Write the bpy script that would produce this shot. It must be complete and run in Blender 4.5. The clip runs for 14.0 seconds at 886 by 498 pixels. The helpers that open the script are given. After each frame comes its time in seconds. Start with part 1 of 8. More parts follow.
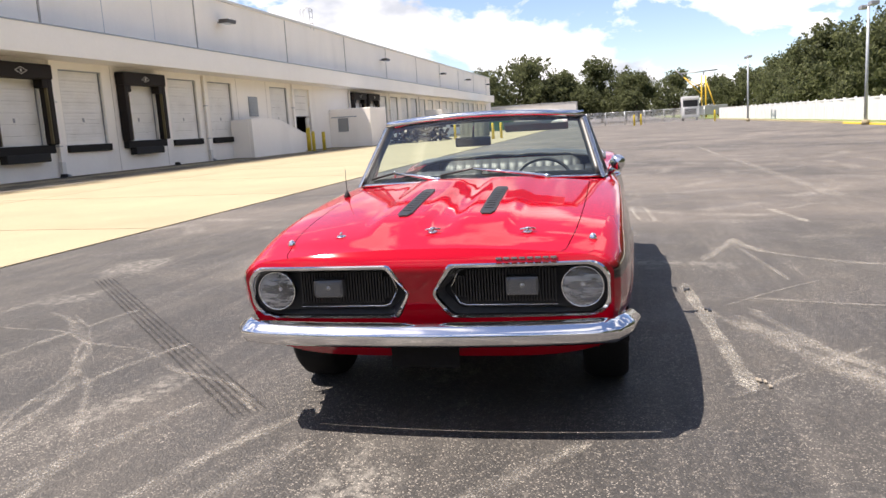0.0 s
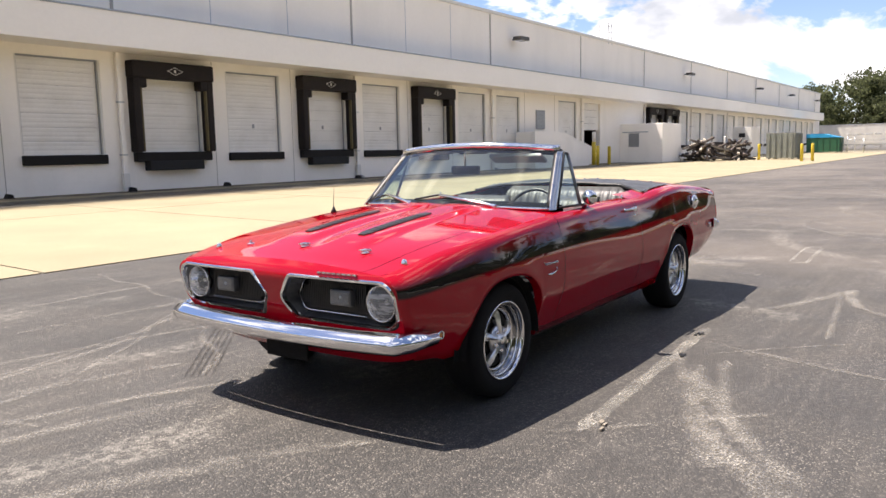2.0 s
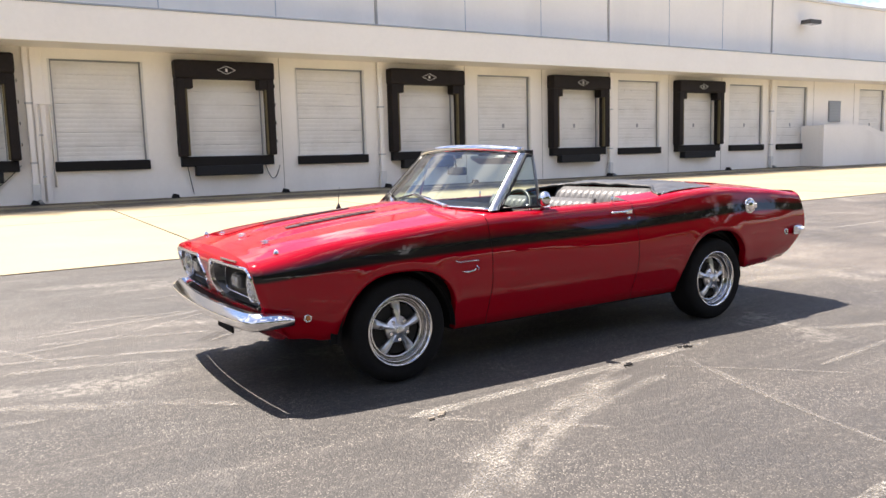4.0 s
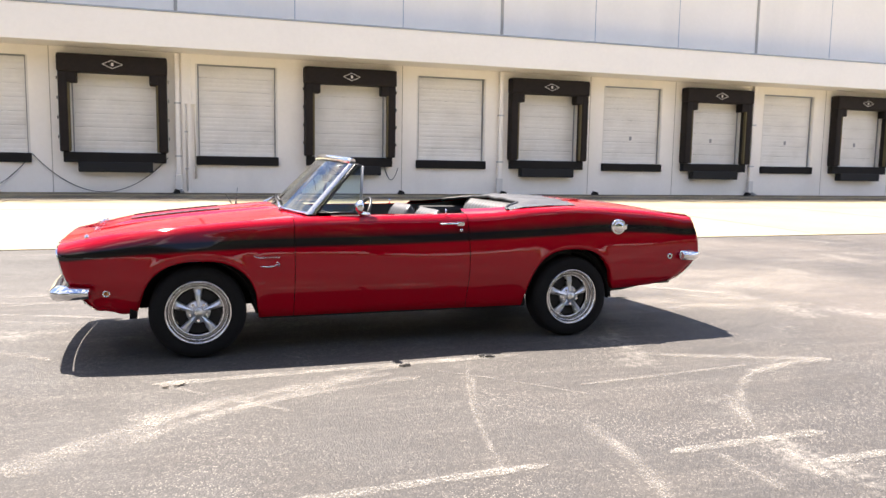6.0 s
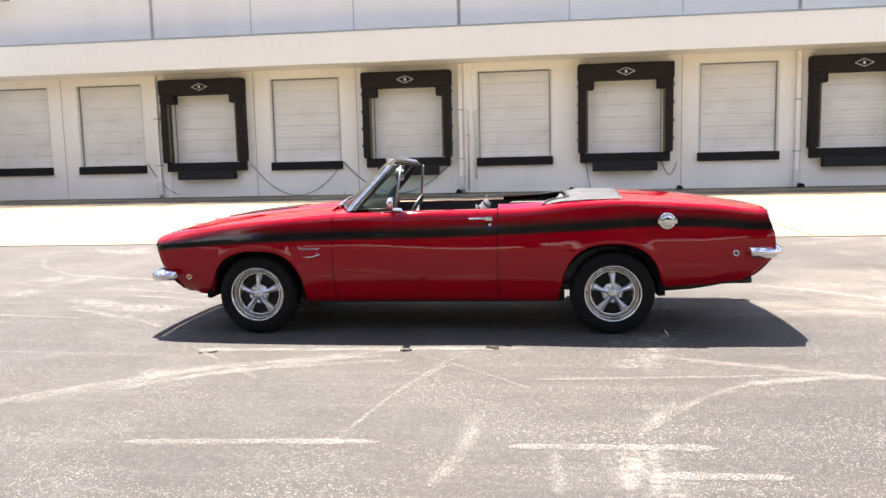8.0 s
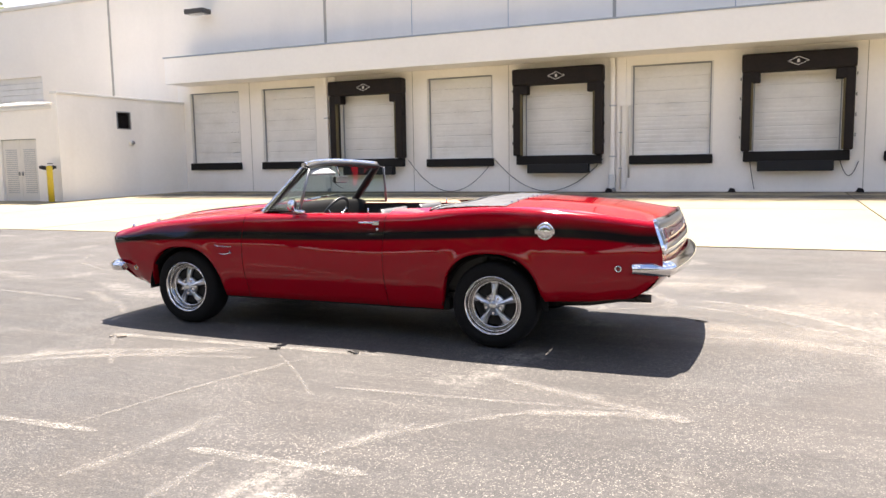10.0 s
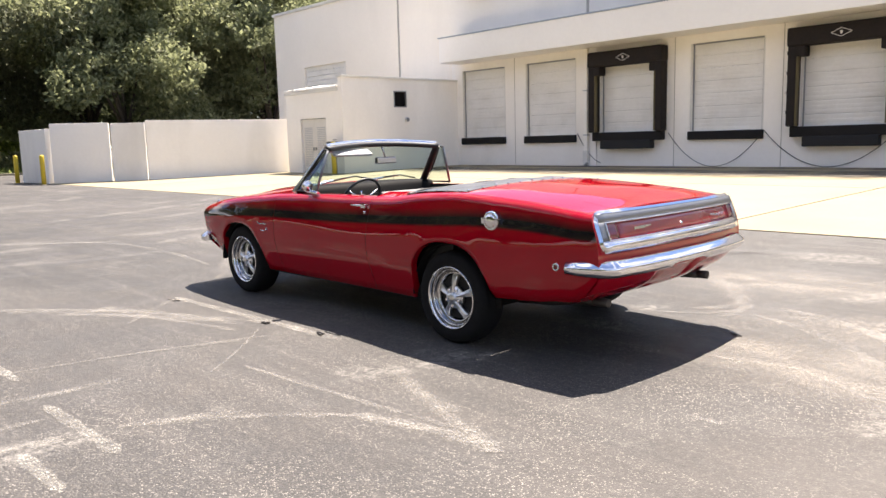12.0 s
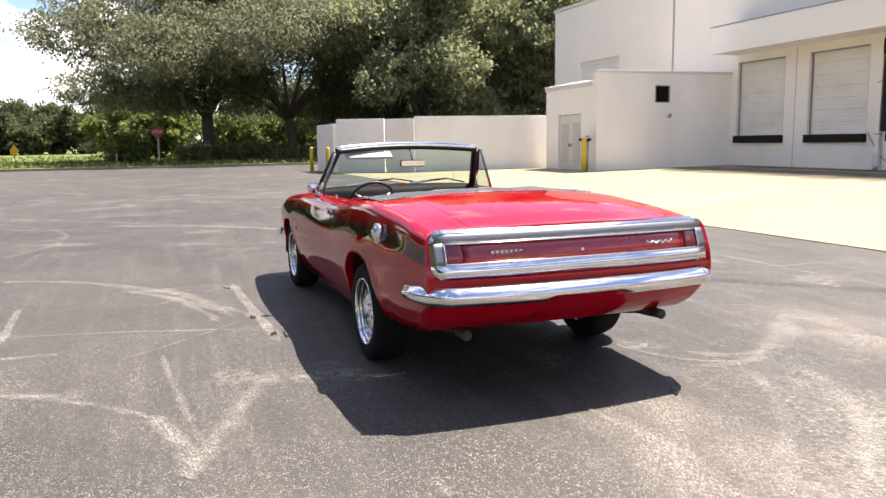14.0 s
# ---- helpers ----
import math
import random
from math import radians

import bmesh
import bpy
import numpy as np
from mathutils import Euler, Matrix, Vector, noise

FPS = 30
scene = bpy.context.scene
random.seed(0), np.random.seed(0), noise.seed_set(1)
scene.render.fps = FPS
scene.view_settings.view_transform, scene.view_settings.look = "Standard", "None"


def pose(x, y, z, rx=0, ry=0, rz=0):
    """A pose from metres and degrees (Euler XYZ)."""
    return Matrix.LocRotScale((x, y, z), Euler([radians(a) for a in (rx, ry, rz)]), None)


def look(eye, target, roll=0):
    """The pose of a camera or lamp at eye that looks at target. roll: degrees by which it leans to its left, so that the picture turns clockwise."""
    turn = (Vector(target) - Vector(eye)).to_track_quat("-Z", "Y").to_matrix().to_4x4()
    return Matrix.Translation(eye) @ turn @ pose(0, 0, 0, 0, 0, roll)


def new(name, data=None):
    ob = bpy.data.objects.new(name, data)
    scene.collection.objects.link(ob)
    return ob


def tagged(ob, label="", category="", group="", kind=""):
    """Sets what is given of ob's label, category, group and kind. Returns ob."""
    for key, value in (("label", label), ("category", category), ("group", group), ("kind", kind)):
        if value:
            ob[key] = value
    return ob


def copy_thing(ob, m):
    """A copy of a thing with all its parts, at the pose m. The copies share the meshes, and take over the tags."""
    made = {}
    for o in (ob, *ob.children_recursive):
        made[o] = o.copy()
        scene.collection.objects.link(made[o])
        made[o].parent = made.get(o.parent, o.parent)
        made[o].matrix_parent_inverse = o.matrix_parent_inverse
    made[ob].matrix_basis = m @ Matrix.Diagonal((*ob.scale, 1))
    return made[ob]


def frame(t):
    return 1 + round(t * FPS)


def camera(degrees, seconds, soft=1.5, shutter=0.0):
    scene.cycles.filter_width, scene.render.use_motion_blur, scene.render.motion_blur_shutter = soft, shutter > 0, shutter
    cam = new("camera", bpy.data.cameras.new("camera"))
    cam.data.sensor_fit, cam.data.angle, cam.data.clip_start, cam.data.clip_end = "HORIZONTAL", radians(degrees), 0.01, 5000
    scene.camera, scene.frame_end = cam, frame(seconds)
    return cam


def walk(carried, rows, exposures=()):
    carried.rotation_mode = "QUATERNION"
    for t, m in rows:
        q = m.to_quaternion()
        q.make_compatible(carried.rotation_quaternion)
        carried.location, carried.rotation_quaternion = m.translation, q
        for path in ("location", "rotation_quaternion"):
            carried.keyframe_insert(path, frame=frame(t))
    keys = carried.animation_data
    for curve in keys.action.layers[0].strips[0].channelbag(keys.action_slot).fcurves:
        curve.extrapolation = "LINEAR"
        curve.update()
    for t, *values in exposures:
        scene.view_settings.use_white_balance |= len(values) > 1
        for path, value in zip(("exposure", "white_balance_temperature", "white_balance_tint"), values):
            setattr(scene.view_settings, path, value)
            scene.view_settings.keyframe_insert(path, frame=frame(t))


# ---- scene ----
cam = camera(60.4, 14.0)
PATH = [
    (0, (-5.18, -0.791, 1.291), (-3.259, -0.334, 0.974), -3.5),
    (0.5, (-5.136, -1.305, 1.305), (-3.278, -0.637, 0.988), -3.6),
    (1, (-5.087, -1.864, 1.314), (-3.342, -0.932, 1.02), -1.9),
    (1.5, (-4.918, -2.386, 1.31), (-3.231, -1.35, 1.033), -1.8),
    (2, (-4.747, -2.903, 1.316), (-3.149, -1.727, 1.062), -1.2),
    (2.5, (-4.5, -3.359, 1.304), (-3.035, -2.019, 1.063), -1.3),
    (3, (-4.201, -3.816, 1.3), (-2.865, -2.347, 1.062), -1.3),
    (3.5, (-3.831, -4.231, 1.29), (-2.639, -2.642, 1.055), -1.5),
    (4, (-3.371, -4.605, 1.296), (-2.339, -2.91, 1.054), -1.6),
    (6.5, (-0.835, -6.206, 1.309), (-0.404, -4.266, 1.087), 0.9),
    (7, (-0.302, -6.338, 1.295), (-0.124, -4.359, 1.068), 0.0),
    (7.5, (0.265, -6.451, 1.309), (0.216, -4.465, 1.082), -1.1),
    (8, (0.852, -6.476, 1.307), (0.599, -4.505, 1.081), -1.3),
    (8.5, (1.443, -6.407, 1.317), (1.028, -4.463, 1.093), -0.7),
    (11, (4.17, -5.075, 1.329), (3.083, -3.415, 1.08), -1.3),
    (11.5, (4.577, -4.646, 1.34), (3.309, -3.123, 1.07), -1.2),
    (12, (4.996, -4.181, 1.341), (3.544, -2.835, 1.06), -1.5),
    (12.5, (5.337, -3.647, 1.341), (3.742, -2.477, 1.047), -1.3),
    (13, (5.626, -3.095, 1.359), (3.95, -2.045, 1.065), -1.0),
    (13.5, (5.848, -2.52, 1.354), (4.064, -1.662, 1.073), -0.9),
    (14, (6.01, -1.905, 1.366), (4.146, -1.235, 1.087), -0.8),
]
walk(cam, [(t, look(eye, target, roll)) for t, eye, target, roll in PATH],
     exposures=[(0, 1.13, 6910, 15.0), (1.5, 1.11, 6910, 15.0), (2.5, 1.17, 6910, 15.0), (4.0, 1.52, 6910, 15.0), (6.5, 1.78, 6910, 15.0), (8.5, 1.77, 6920, 15.0), (11.0, 1.61, 6950, 15.0), (12.5, 1.53, 6950, 15.0), (14.0, 1.43, 6950, 15.0)])

# ---- world ----
SUN_DIR = Vector((-0.172, 0.440, 1.0)).normalized()
world = bpy.data.worlds.new("sky")
scene.world = world
world.use_nodes = True
wn, wl = world.node_tree.nodes, world.node_tree.links
wn.clear()
w_out = wn.new("ShaderNodeOutputWorld")
w_bg = wn.new("ShaderNodeBackground")
w_sky = wn.new("ShaderNodeTexSky")
w_sky.sky_type = "NISHITA"
w_sky.sun_disc = False
w_sky.sun_elevation = math.asin(SUN_DIR.z)
w_sky.sun_rotation = math.atan2(SUN_DIR.x, SUN_DIR.y)
w_sky.altitude = 1200
w_sky.air_density, w_sky.dust_density, w_sky.ozone_density = 1.0, 0.3, 1.2
# cumulus clouds all round the sky
w_co = wn.new("ShaderNodeTexCoord")
w_map = wn.new("ShaderNodeMapping")
w_map.inputs["Scale"].default_value = (1.0, 1.0, 2.0)
w_map.inputs["Location"].default_value = (25.9, 9.1, 6.3)
w_no = wn.new("ShaderNodeTexNoise")
w_no.inputs["Scale"].default_value = 4.2
w_no.inputs["Detail"].default_value = 9.0
w_no.inputs["Roughness"].default_value = 0.56
w_no.inputs["Distortion"].default_value = 0.3
w_ra = wn.new("ShaderNodeValToRGB")
w_ra.color_ramp.elements[0].position, w_ra.color_ramp.elements[1].position = 0.50, 0.545
w_no2 = wn.new("ShaderNodeTexNoise")
w_no2.inputs["Scale"].default_value = 7.0
w_no2.inputs["Detail"].default_value = 5.0
w_ra2 = wn.new("ShaderNodeValToRGB")
w_ra2.color_ramp.elements[0].color = (3.3, 3.6, 4.1, 1)
w_ra2.color_ramp.elements[1].color = (9.6, 9.7, 9.9, 1)
w_ra2.color_ramp.elements[0].position, w_ra2.color_ramp.elements[1].position = 0.36, 0.72
w_mix = wn.new("ShaderNodeMixRGB")
wl.new(w_co.outputs["Generated"], w_map.inputs["Vector"])
wl.new(w_map.outputs["Vector"], w_no.inputs["Vector"])
wl.new(w_map.outputs["Vector"], w_no2.inputs["Vector"])
# cumulus stands thickest low over the horizon, the sky is more open overhead
w_sep = wn.new("ShaderNodeSeparateXYZ")
w_low = wn.new("ShaderNodeMapRange")
w_low.inputs["From Min"].default_value, w_low.inputs["From Max"].default_value = 0.06, 0.34
w_low.inputs["To Min"].default_value, w_low.inputs["To Max"].default_value = 0.02, -0.02
w_add = wn.new("ShaderNodeMath")
wl.new(w_co.outputs["Generated"], w_sep.inputs["Vector"])
wl.new(w_sep.outputs["Z"], w_low.inputs["Value"])
wl.new(w_no.outputs["Fac"], w_add.inputs[0])
wl.new(w_low.outputs["Result"], w_add.inputs[1])
wl.new(w_add.outputs[0], w_ra.inputs["Fac"])
wl.new(w_no2.outputs["Fac"], w_ra2.inputs["Fac"])
wl.new(w_ra.outputs["Color"], w_mix.inputs["Fac"])
w_deep = wn.new("ShaderNodeMixRGB")
w_deep.blend_type = "MULTIPLY"
w_deep.inputs["Fac"].default_value = 1.0
w_deep.inputs["Color2"].default_value = (0.74, 0.76, 0.84, 1)
wl.new(w_sky.outputs["Color"], w_deep.inputs["Color1"])
wl.new(w_deep.outputs["Color"], w_mix.inputs["Color1"])
wl.new(w_ra2.outputs["Color"], w_mix.inputs["Color2"])
wl.new(w_mix.outputs["Color"], w_bg.inputs["Color"])
w_bg.inputs["Strength"].default_value = 0.104
wl.new(w_bg.outputs["Background"], w_out.inputs["Surface"])

sun = new("sun", bpy.data.lights.new("sun", "SUN"))
sun.data.energy = 5.0
sun.data.angle = radians(0.53)
sun.data.color = (1.0, 0.95, 0.87)
sun.matrix_world = look(SUN_DIR * 60, (0, 0, 0))


# ---- materials ----
def mat(name, color, rough=0.6, metal=0.0, grain=0.0, grain_scale=40.0, blotch=0.0, blotch_scale=1.5, bump=0.0, bump_scale=60.0,
        coat=0.0, spec=0.5, vary=0.0, dirt=None):
    """A procedural surface: fine grain and larger blotches on one base colour, with bump."""
    m = bpy.data.materials.new(name)
    m.use_nodes = True
    n, l = m.node_tree.nodes, m.node_tree.links
    b = n["Principled BSDF"]
    b.inputs["Roughness"].default_value = rough
    b.inputs["Metallic"].default_value = metal
    b.inputs["Specular IOR Level"].default_value = spec
    b.inputs["Coat Weight"].default_value = coat
    b.inputs["Coat Roughness"].default_value = 0.03
    co = n.new("ShaderNodeTexCoord")
    rgb = n.new("ShaderNodeRGB")
    rgb.outputs[0].default_value = (*color, 1)
    last = rgb.outputs[0]

    def layer(last, scale, amount, detail=4.0, where="Object"):
        t = n.new("ShaderNodeTexNoise")
        t.inputs["Scale"].default_value = scale
        t.inputs["Detail"].default_value = detail
        t.inputs["Roughness"].default_value = 0.6
        l.new(co.outputs[where], t.inputs["Vector"])
        r = n.new("ShaderNodeMapRange")
        r.inputs["From Min"].default_value, r.inputs["From Max"].default_value = 0.3, 0.7
        r.inputs["To Min"].default_value, r.inputs["To Max"].default_value = 1 - amount, 1 + amount
        l.new(t.outputs["Fac"], r.inputs["Value"])
        mx = n.new("ShaderNodeVectorMath")
        mx.operation = "SCALE"
        l.new(last, mx.inputs[0])
        l.new(r.outputs["Result"], mx.inputs["Scale"])
        return mx.outputs["Vector"], t

    if grain:
        last, _ = layer(last, grain_scale, grain)
    if blotch:
        last, bt = layer(last, blotch_scale, blotch, 6.0)
        rr = n.new("ShaderNodeMapRange")
        rr.inputs["To Min"].default_value, rr.inputs["To Max"].default_value = max(0.02, rough - 0.1), min(1, rough + 0.1)
        l.new(bt.outputs["Fac"], rr.inputs["Value"])
        l.new(rr.outputs["Result"], b.inputs["Roughness"])
    if vary:
        oi = n.new("ShaderNodeObjectInfo")
        r = n.new("ShaderNodeMapRange")
        r.inputs["To Min"].default_value, r.inputs["To Max"].default_value = 1 - vary, 1 + vary
        l.new(oi.outputs["Random"], r.inputs["Value"])
        mx = n.new("ShaderNodeVectorMath")
        mx.operation = "SCALE"
        l.new(last, mx.inputs[0])
        l.new(r.outputs["Result"], mx.inputs["Scale"])
        last = mx.outputs["Vector"]
    if dirt:
        t = n.new("ShaderNodeTexNoise")
        t.inputs["Scale"].default_value = dirt[1]
        t.inputs["Detail"].default_value = 8.0
        mp = n.new("ShaderNodeMapping")
        mp.inputs["Scale"].default_value = (1.0, 1.0, dirt[3] if len(dirt) > 3 else 1.0)
        l.new(co.outputs["Object"], mp.inputs["Vector"])
        l.new(mp.outputs["Vector"], t.inputs["Vector"])
        r = n.new("ShaderNodeMapRange")
        r.inputs["From Min"].default_value, r.inputs["From Max"].default_value = 0.5, 0.75
        r.inputs["To Max"].default_value = dirt[2]
        l.new(t.outputs["Fac"], r.inputs["Value"])
        mx = n.new("ShaderNodeMixRGB")
        mx.inputs["Color2"].default_value = (*dirt[0], 1)
        l.new(r.outputs["Result"], mx.inputs["Fac"])
        l.new(last, mx.inputs["Color1"])
        last = mx.outputs["Color"]
    l.new(last, b.inputs["Base Color"])
    if bump:
        t = n.new("ShaderNodeTexNoise")
        t.inputs["Scale"].default_value = bump_scale
        t.inputs["Detail"].default_value = 5.0
        l.new(co.outputs["Object"], t.inputs["Vector"])
        bp = n.new("ShaderNodeBump")
        bp.inputs["Strength"].default_value = bump
        bp.inputs["Distance"].default_value = 0.01
        l.new(t.outputs["Fac"], bp.inputs["Height"])
        l.new(bp.outputs["Normal"], b.inputs["Normal"])
    return m


M_WALL = mat("white_wall_paint", (0.92, 0.88, 0.825), 0.75, grain=0.015, grain_scale=9, blotch=0.03, blotch_scale=0.35, bump=0.05, bump_scale=18,
             dirt=((0.45, 0.42, 0.36), 0.45, 0.22, 0.25))
M_WALL_UP = mat("upper_wall_paint", (0.94, 0.875, 0.79), 0.75, grain=0.012, grain_scale=6, blotch=0.03, blotch_scale=0.3, bump=0.06, bump_scale=18,
                dirt=((0.5, 0.47, 0.42), 0.4, 0.18, 0.2))
M_CANOPY = mat("canopy_paint", (0.91, 0.875, 0.825), 0.7, grain=0.012, grain_scale=8, blotch=0.03, blotch_scale=0.25, bump=0.05, bump_scale=20)
M_FLASH = mat("grey_flashing", (0.36, 0.39, 0.43), 0.5, 0.2, grain=0.06, blotch=0.06)
M_DOOR = mat("door_panel_paint", (0.80, 0.785, 0.755), 0.55, grain=0.03, grain_scale=12, blotch=0.05, blotch_scale=0.8, bump=0.1, bump_scale=30,
             dirt=((0.42, 0.39, 0.33), 1.1, 0.25))
M_SEAL = mat("dock_seal_vinyl", (0.015, 0.0105, 0.009), 0.72, spec=0.3, grain=0.2, grain_scale=14, blotch=0.3, blotch_scale=2.0, bump=0.35, bump_scale=9)
M_RUBBER = mat("black_rubber", (0.011, 0.0095, 0.009), 0.75, spec=0.3, grain=0.2, grain_scale=30, blotch=0.25, blotch_scale=3, bump=0.3, bump_scale=40)
M_YELLOW = mat("yellow_paint", (0.62, 0.46, 0.03), 0.5, grain=0.06, grain_scale=20, blotch=0.12, blotch_scale=3, dirt=((0.3, 0.24, 0.1), 4, 0.5))
M_SEALYEL = mat("seal_yellow_edge", (0.11, 0.085, 0.035), 0.7, grain=0.1, blotch=0.25, blotch_scale=2)
M_CONCRETE = mat("concrete_apron", (0.300, 0.256, 0.165), 0.85, grain=0.10, grain_scale=45, blotch=0.12, blotch_scale=0.35, bump=0.35, bump_scale=60,
                 dirt=((0.25, 0.185, 0.115), 0.20, 0.75))
M_GREYMETAL = mat("grey_metal", (0.30, 0.31, 0.32), 0.45, 0.6, grain=0.06, blotch=0.1)
M_GALV = mat("galvanised_steel", (0.52, 0.53, 0.54), 0.42, 0.8, grain=0.06, blotch=0.1, blotch_scale=4)
# near-black, also stands for unlit depth behind doors, vent, grille and spokes
M_DARK = mat("dark_void", (0.012, 0.012, 0.013), 0.8, grain=0.1)
M_JOINT = mat("joint_sealant", (0.42, 0.39, 0.34), 0.8, grain=0.05, blotch=0.1)
M_TRIMW = mat("white_trim", (0.72, 0.70, 0.66), 0.6, grain=0.03, blotch=0.05)
M_CABLE = mat("cable_black", (0.03, 0.03, 0.03), 0.6, grain=0.1)
M_BARK = mat("oak_bark", (0.09, 0.07, 0.055), 0.95, grain=0.3, grain_scale=14, blotch=0.25, blotch_scale=2, bump=1.0, bump_scale=12)
M_GRASS = mat("grass", (0.12, 0.15, 0.035), 0.95, grain=0.35, grain_scale=9, blotch=0.3, blotch_scale=0.3, bump=0.6, bump_scale=30)
M_FENCEW = mat("white_fence_vinyl", (0.66, 0.67, 0.68), 0.5, grain=0.03, blotch=0.05, vary=0.04)


def leaf_mat(name, color, light):
    m = bpy.data.materials.new(name)
    m.use_nodes = True
    n, l = m.node_tree.nodes, m.node_tree.links
    b = n["Principled BSDF"]
    b.inputs["Roughness"].default_value = 0.62
    b.inputs["Specular IOR Level"].default_value = 0.3
    g = n.new("ShaderNodeNewGeometry")
    r = n.new("ShaderNodeValToRGB")
    r.color_ramp.elements[0].color = (*color, 1)
    r.color_ramp.elements[1].color = (*light, 1)
    l.new(g.outputs["Random Per Island"], r.inputs["Fac"])
    l.new(r.outputs["Color"], b.inputs["Base Color"])
    tr = n.new("ShaderNodeBsdfTranslucent")
    l.new(r.outputs["Color"], tr.inputs["Color"])
    ad = n.new("ShaderNodeMixShader")
    ad.inputs["Fac"].default_value = 0.58
    l.new(b.outputs["BSDF"], ad.inputs[1])
    l.new(tr.outputs["BSDF"], ad.inputs[2])
    l.new(ad.outputs["Shader"], n["Material Output"].inputs["Surface"])
    return m


M_LEAF_OAK = leaf_mat("oak_leaves", (0.145, 0.155, 0.092), (0.25, 0.26, 0.16))
# leaf tone differs by place: M_LEAF_FAR is a darker tone than M_LEAF_DARK
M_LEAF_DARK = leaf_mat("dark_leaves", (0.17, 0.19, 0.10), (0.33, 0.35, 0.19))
M_LEAF_FAR = leaf_mat("darker_leaves", (0.05, 0.062, 0.03), (0.16, 0.175, 0.08))
M_LEAF_BRIGHT = leaf_mat("bright_leaves", (0.095, 0.125, 0.036), (0.25, 0.29, 0.09))


def asphalt_mat():
    """Sealed asphalt: dark binder, pale stone speckle, sun-bleached and tyre-scrubbed areas, pale scrub arcs."""
    m = bpy.data.materials.new("asphalt")
    m.use_nodes = True
    n, l = m.node_tree.nodes, m.node_tree.links
    b = n["Principled BSDF"]
    co = n.new("ShaderNodeTexCoord")

    def noise_tex(scale, detail=4.0, rough=0.55, dist=0.0):
        t = n.new("ShaderNodeTexNoise")
        t.inputs["Scale"].default_value = scale
        t.inputs["Detail"].default_value = detail
        t.inputs["Roughness"].default_value = rough
        t.inputs["Distortion"].default_value = dist
        l.new(co.outputs["Object"], t.inputs["Vector"])
        return t.outputs["Fac"]

    def ramp(v, a, c, lo=0.0, hi=1.0):
        r = n.new("ShaderNodeMapRange")
        r.interpolation_type = "SMOOTHSTEP"
        r.inputs["From Min"].default_value, r.inputs["From Max"].default_value = a, c
        r.inputs["To Min"].default_value, r.inputs["To Max"].default_value = lo, hi
        l.new(v, r.inputs["Value"])
        return r.outputs["Result"]

    def math_node(op, a, c):
        r = n.new("ShaderNodeMath")
        r.operation = op
        for k, v in enumerate((a, c)):
            if isinstance(v, (int, float)):
                r.inputs[k].default_value = v
            else:
                l.new(v, r.inputs[k])
        return r.outputs[0]

    def mix(fac, a, c):
        r = n.new("ShaderNodeMixRGB")
        l.new(fac, r.inputs["Fac"])
        for k, v in (("Color1", a), ("Color2", c)):
            if isinstance(v, tuple):
                r.inputs[k].default_value = (*v, 1)
            else:
                l.new(v, r.inputs[k])
        return r.outputs["Color"]

    # broad tone: dark seal coat against bleached stretches
    broad = noise_tex(0.16, 3.0)
    base = mix(ramp(broad, 0.35, 0.68), (0.0235, 0.0226, 0.0224), (0.046, 0.0425, 0.0395))
    # the east end of the lot is the most bleached, in drawn-out stretches
    xyz = n.new("ShaderNodeSeparateXYZ")
    l.new(co.outputs["Object"], xyz.inputs["Vector"])
    far = math_node("MULTIPLY", math_node("MAXIMUM", ramp(xyz.outputs["X"], 6.0, 34.0), ramp(xyz.outputs["X"], 2.2, 5.0, 0.0, 0.7)), ramp(noise_tex(0.3, 6.0, 0.62, 0.4), 0.36, 0.66, 0.25, 1.0))
    base = mix(math_node("MULTIPLY", far, 0.6), base, (0.185, 0.157, 0.132))
    mid = noise_tex(1.1, 6.0, 0.65)
    base = mix(ramp(mid, 0.48, 0.76, 0.0, 0.22), base, (0.155, 0.138, 0.123))
    clump = noise_tex(24.0, 7.0, 0.78)
    base = mix(ramp(clump, 0.50, 0.72, 0.0, 0.48), base, (0.192, 0.168, 0.146))
    base = mix(ramp(clump, 0.46, 0.30, 0.0, 0.6), base, (0.012, 0.0115, 0.0115))
    # pale stones worn free of the binder
    vor = n.new("ShaderNodeTexVoronoi")
    vor.inputs["Scale"].default_value = 92.0
    l.new(co.outputs["Object"], vor.inputs["Vector"])
    stone = ramp(vor.outputs["Distance"], 0.42, 0.22)
    keep = ramp(noise_tex(38.0, 3.0), 0.42, 0.55)
    # lanes of wear drawn out along the driving direction, and a crossing set
    lanes = None
    for turn, sx, sy, off in ((0.28, 0.16, 4.6, 0.0), (-0.55, 0.20, 5.2, 7.0), (1.25, 0.22, 3.6, 21.0)):
        mp = n.new("ShaderNodeMapping")
        mp.inputs["Rotation"].default_value = (0, 0, turn)
        mp.inputs["Scale"].default_value = (sx, sy, 1)
        mp.inputs["Location"].default_value = (off, off, 0)
        l.new(co.outputs["Object"], mp.inputs["Vector"])
        t = n.new("ShaderNodeTexNoise")
        t.inputs["Scale"].default_value = 1.0
        t.inputs["Detail"].default_value = 5.0
        t.inputs["Roughness"].default_value = 0.6
        t.inputs["Distortion"].default_value = 0.35
        l.new(mp.outputs["Vector"], t.inputs["Vector"])
        r = ramp(t.outputs["Fac"], 0.53, 0.68)
        lanes = r if lanes is None else math_node("MAXIMUM", lanes, r)
    wear = math_node("MAXIMUM", ramp(noise_tex(0.9, 7.0, 0.7), 0.38, 0.68, 0.14, 0.72), math_node("MULTIPLY", lanes, 0.55))
    base = mix(math_node("MULTIPLY", lanes, 0.10), base, (0.175, 0.156, 0.139))
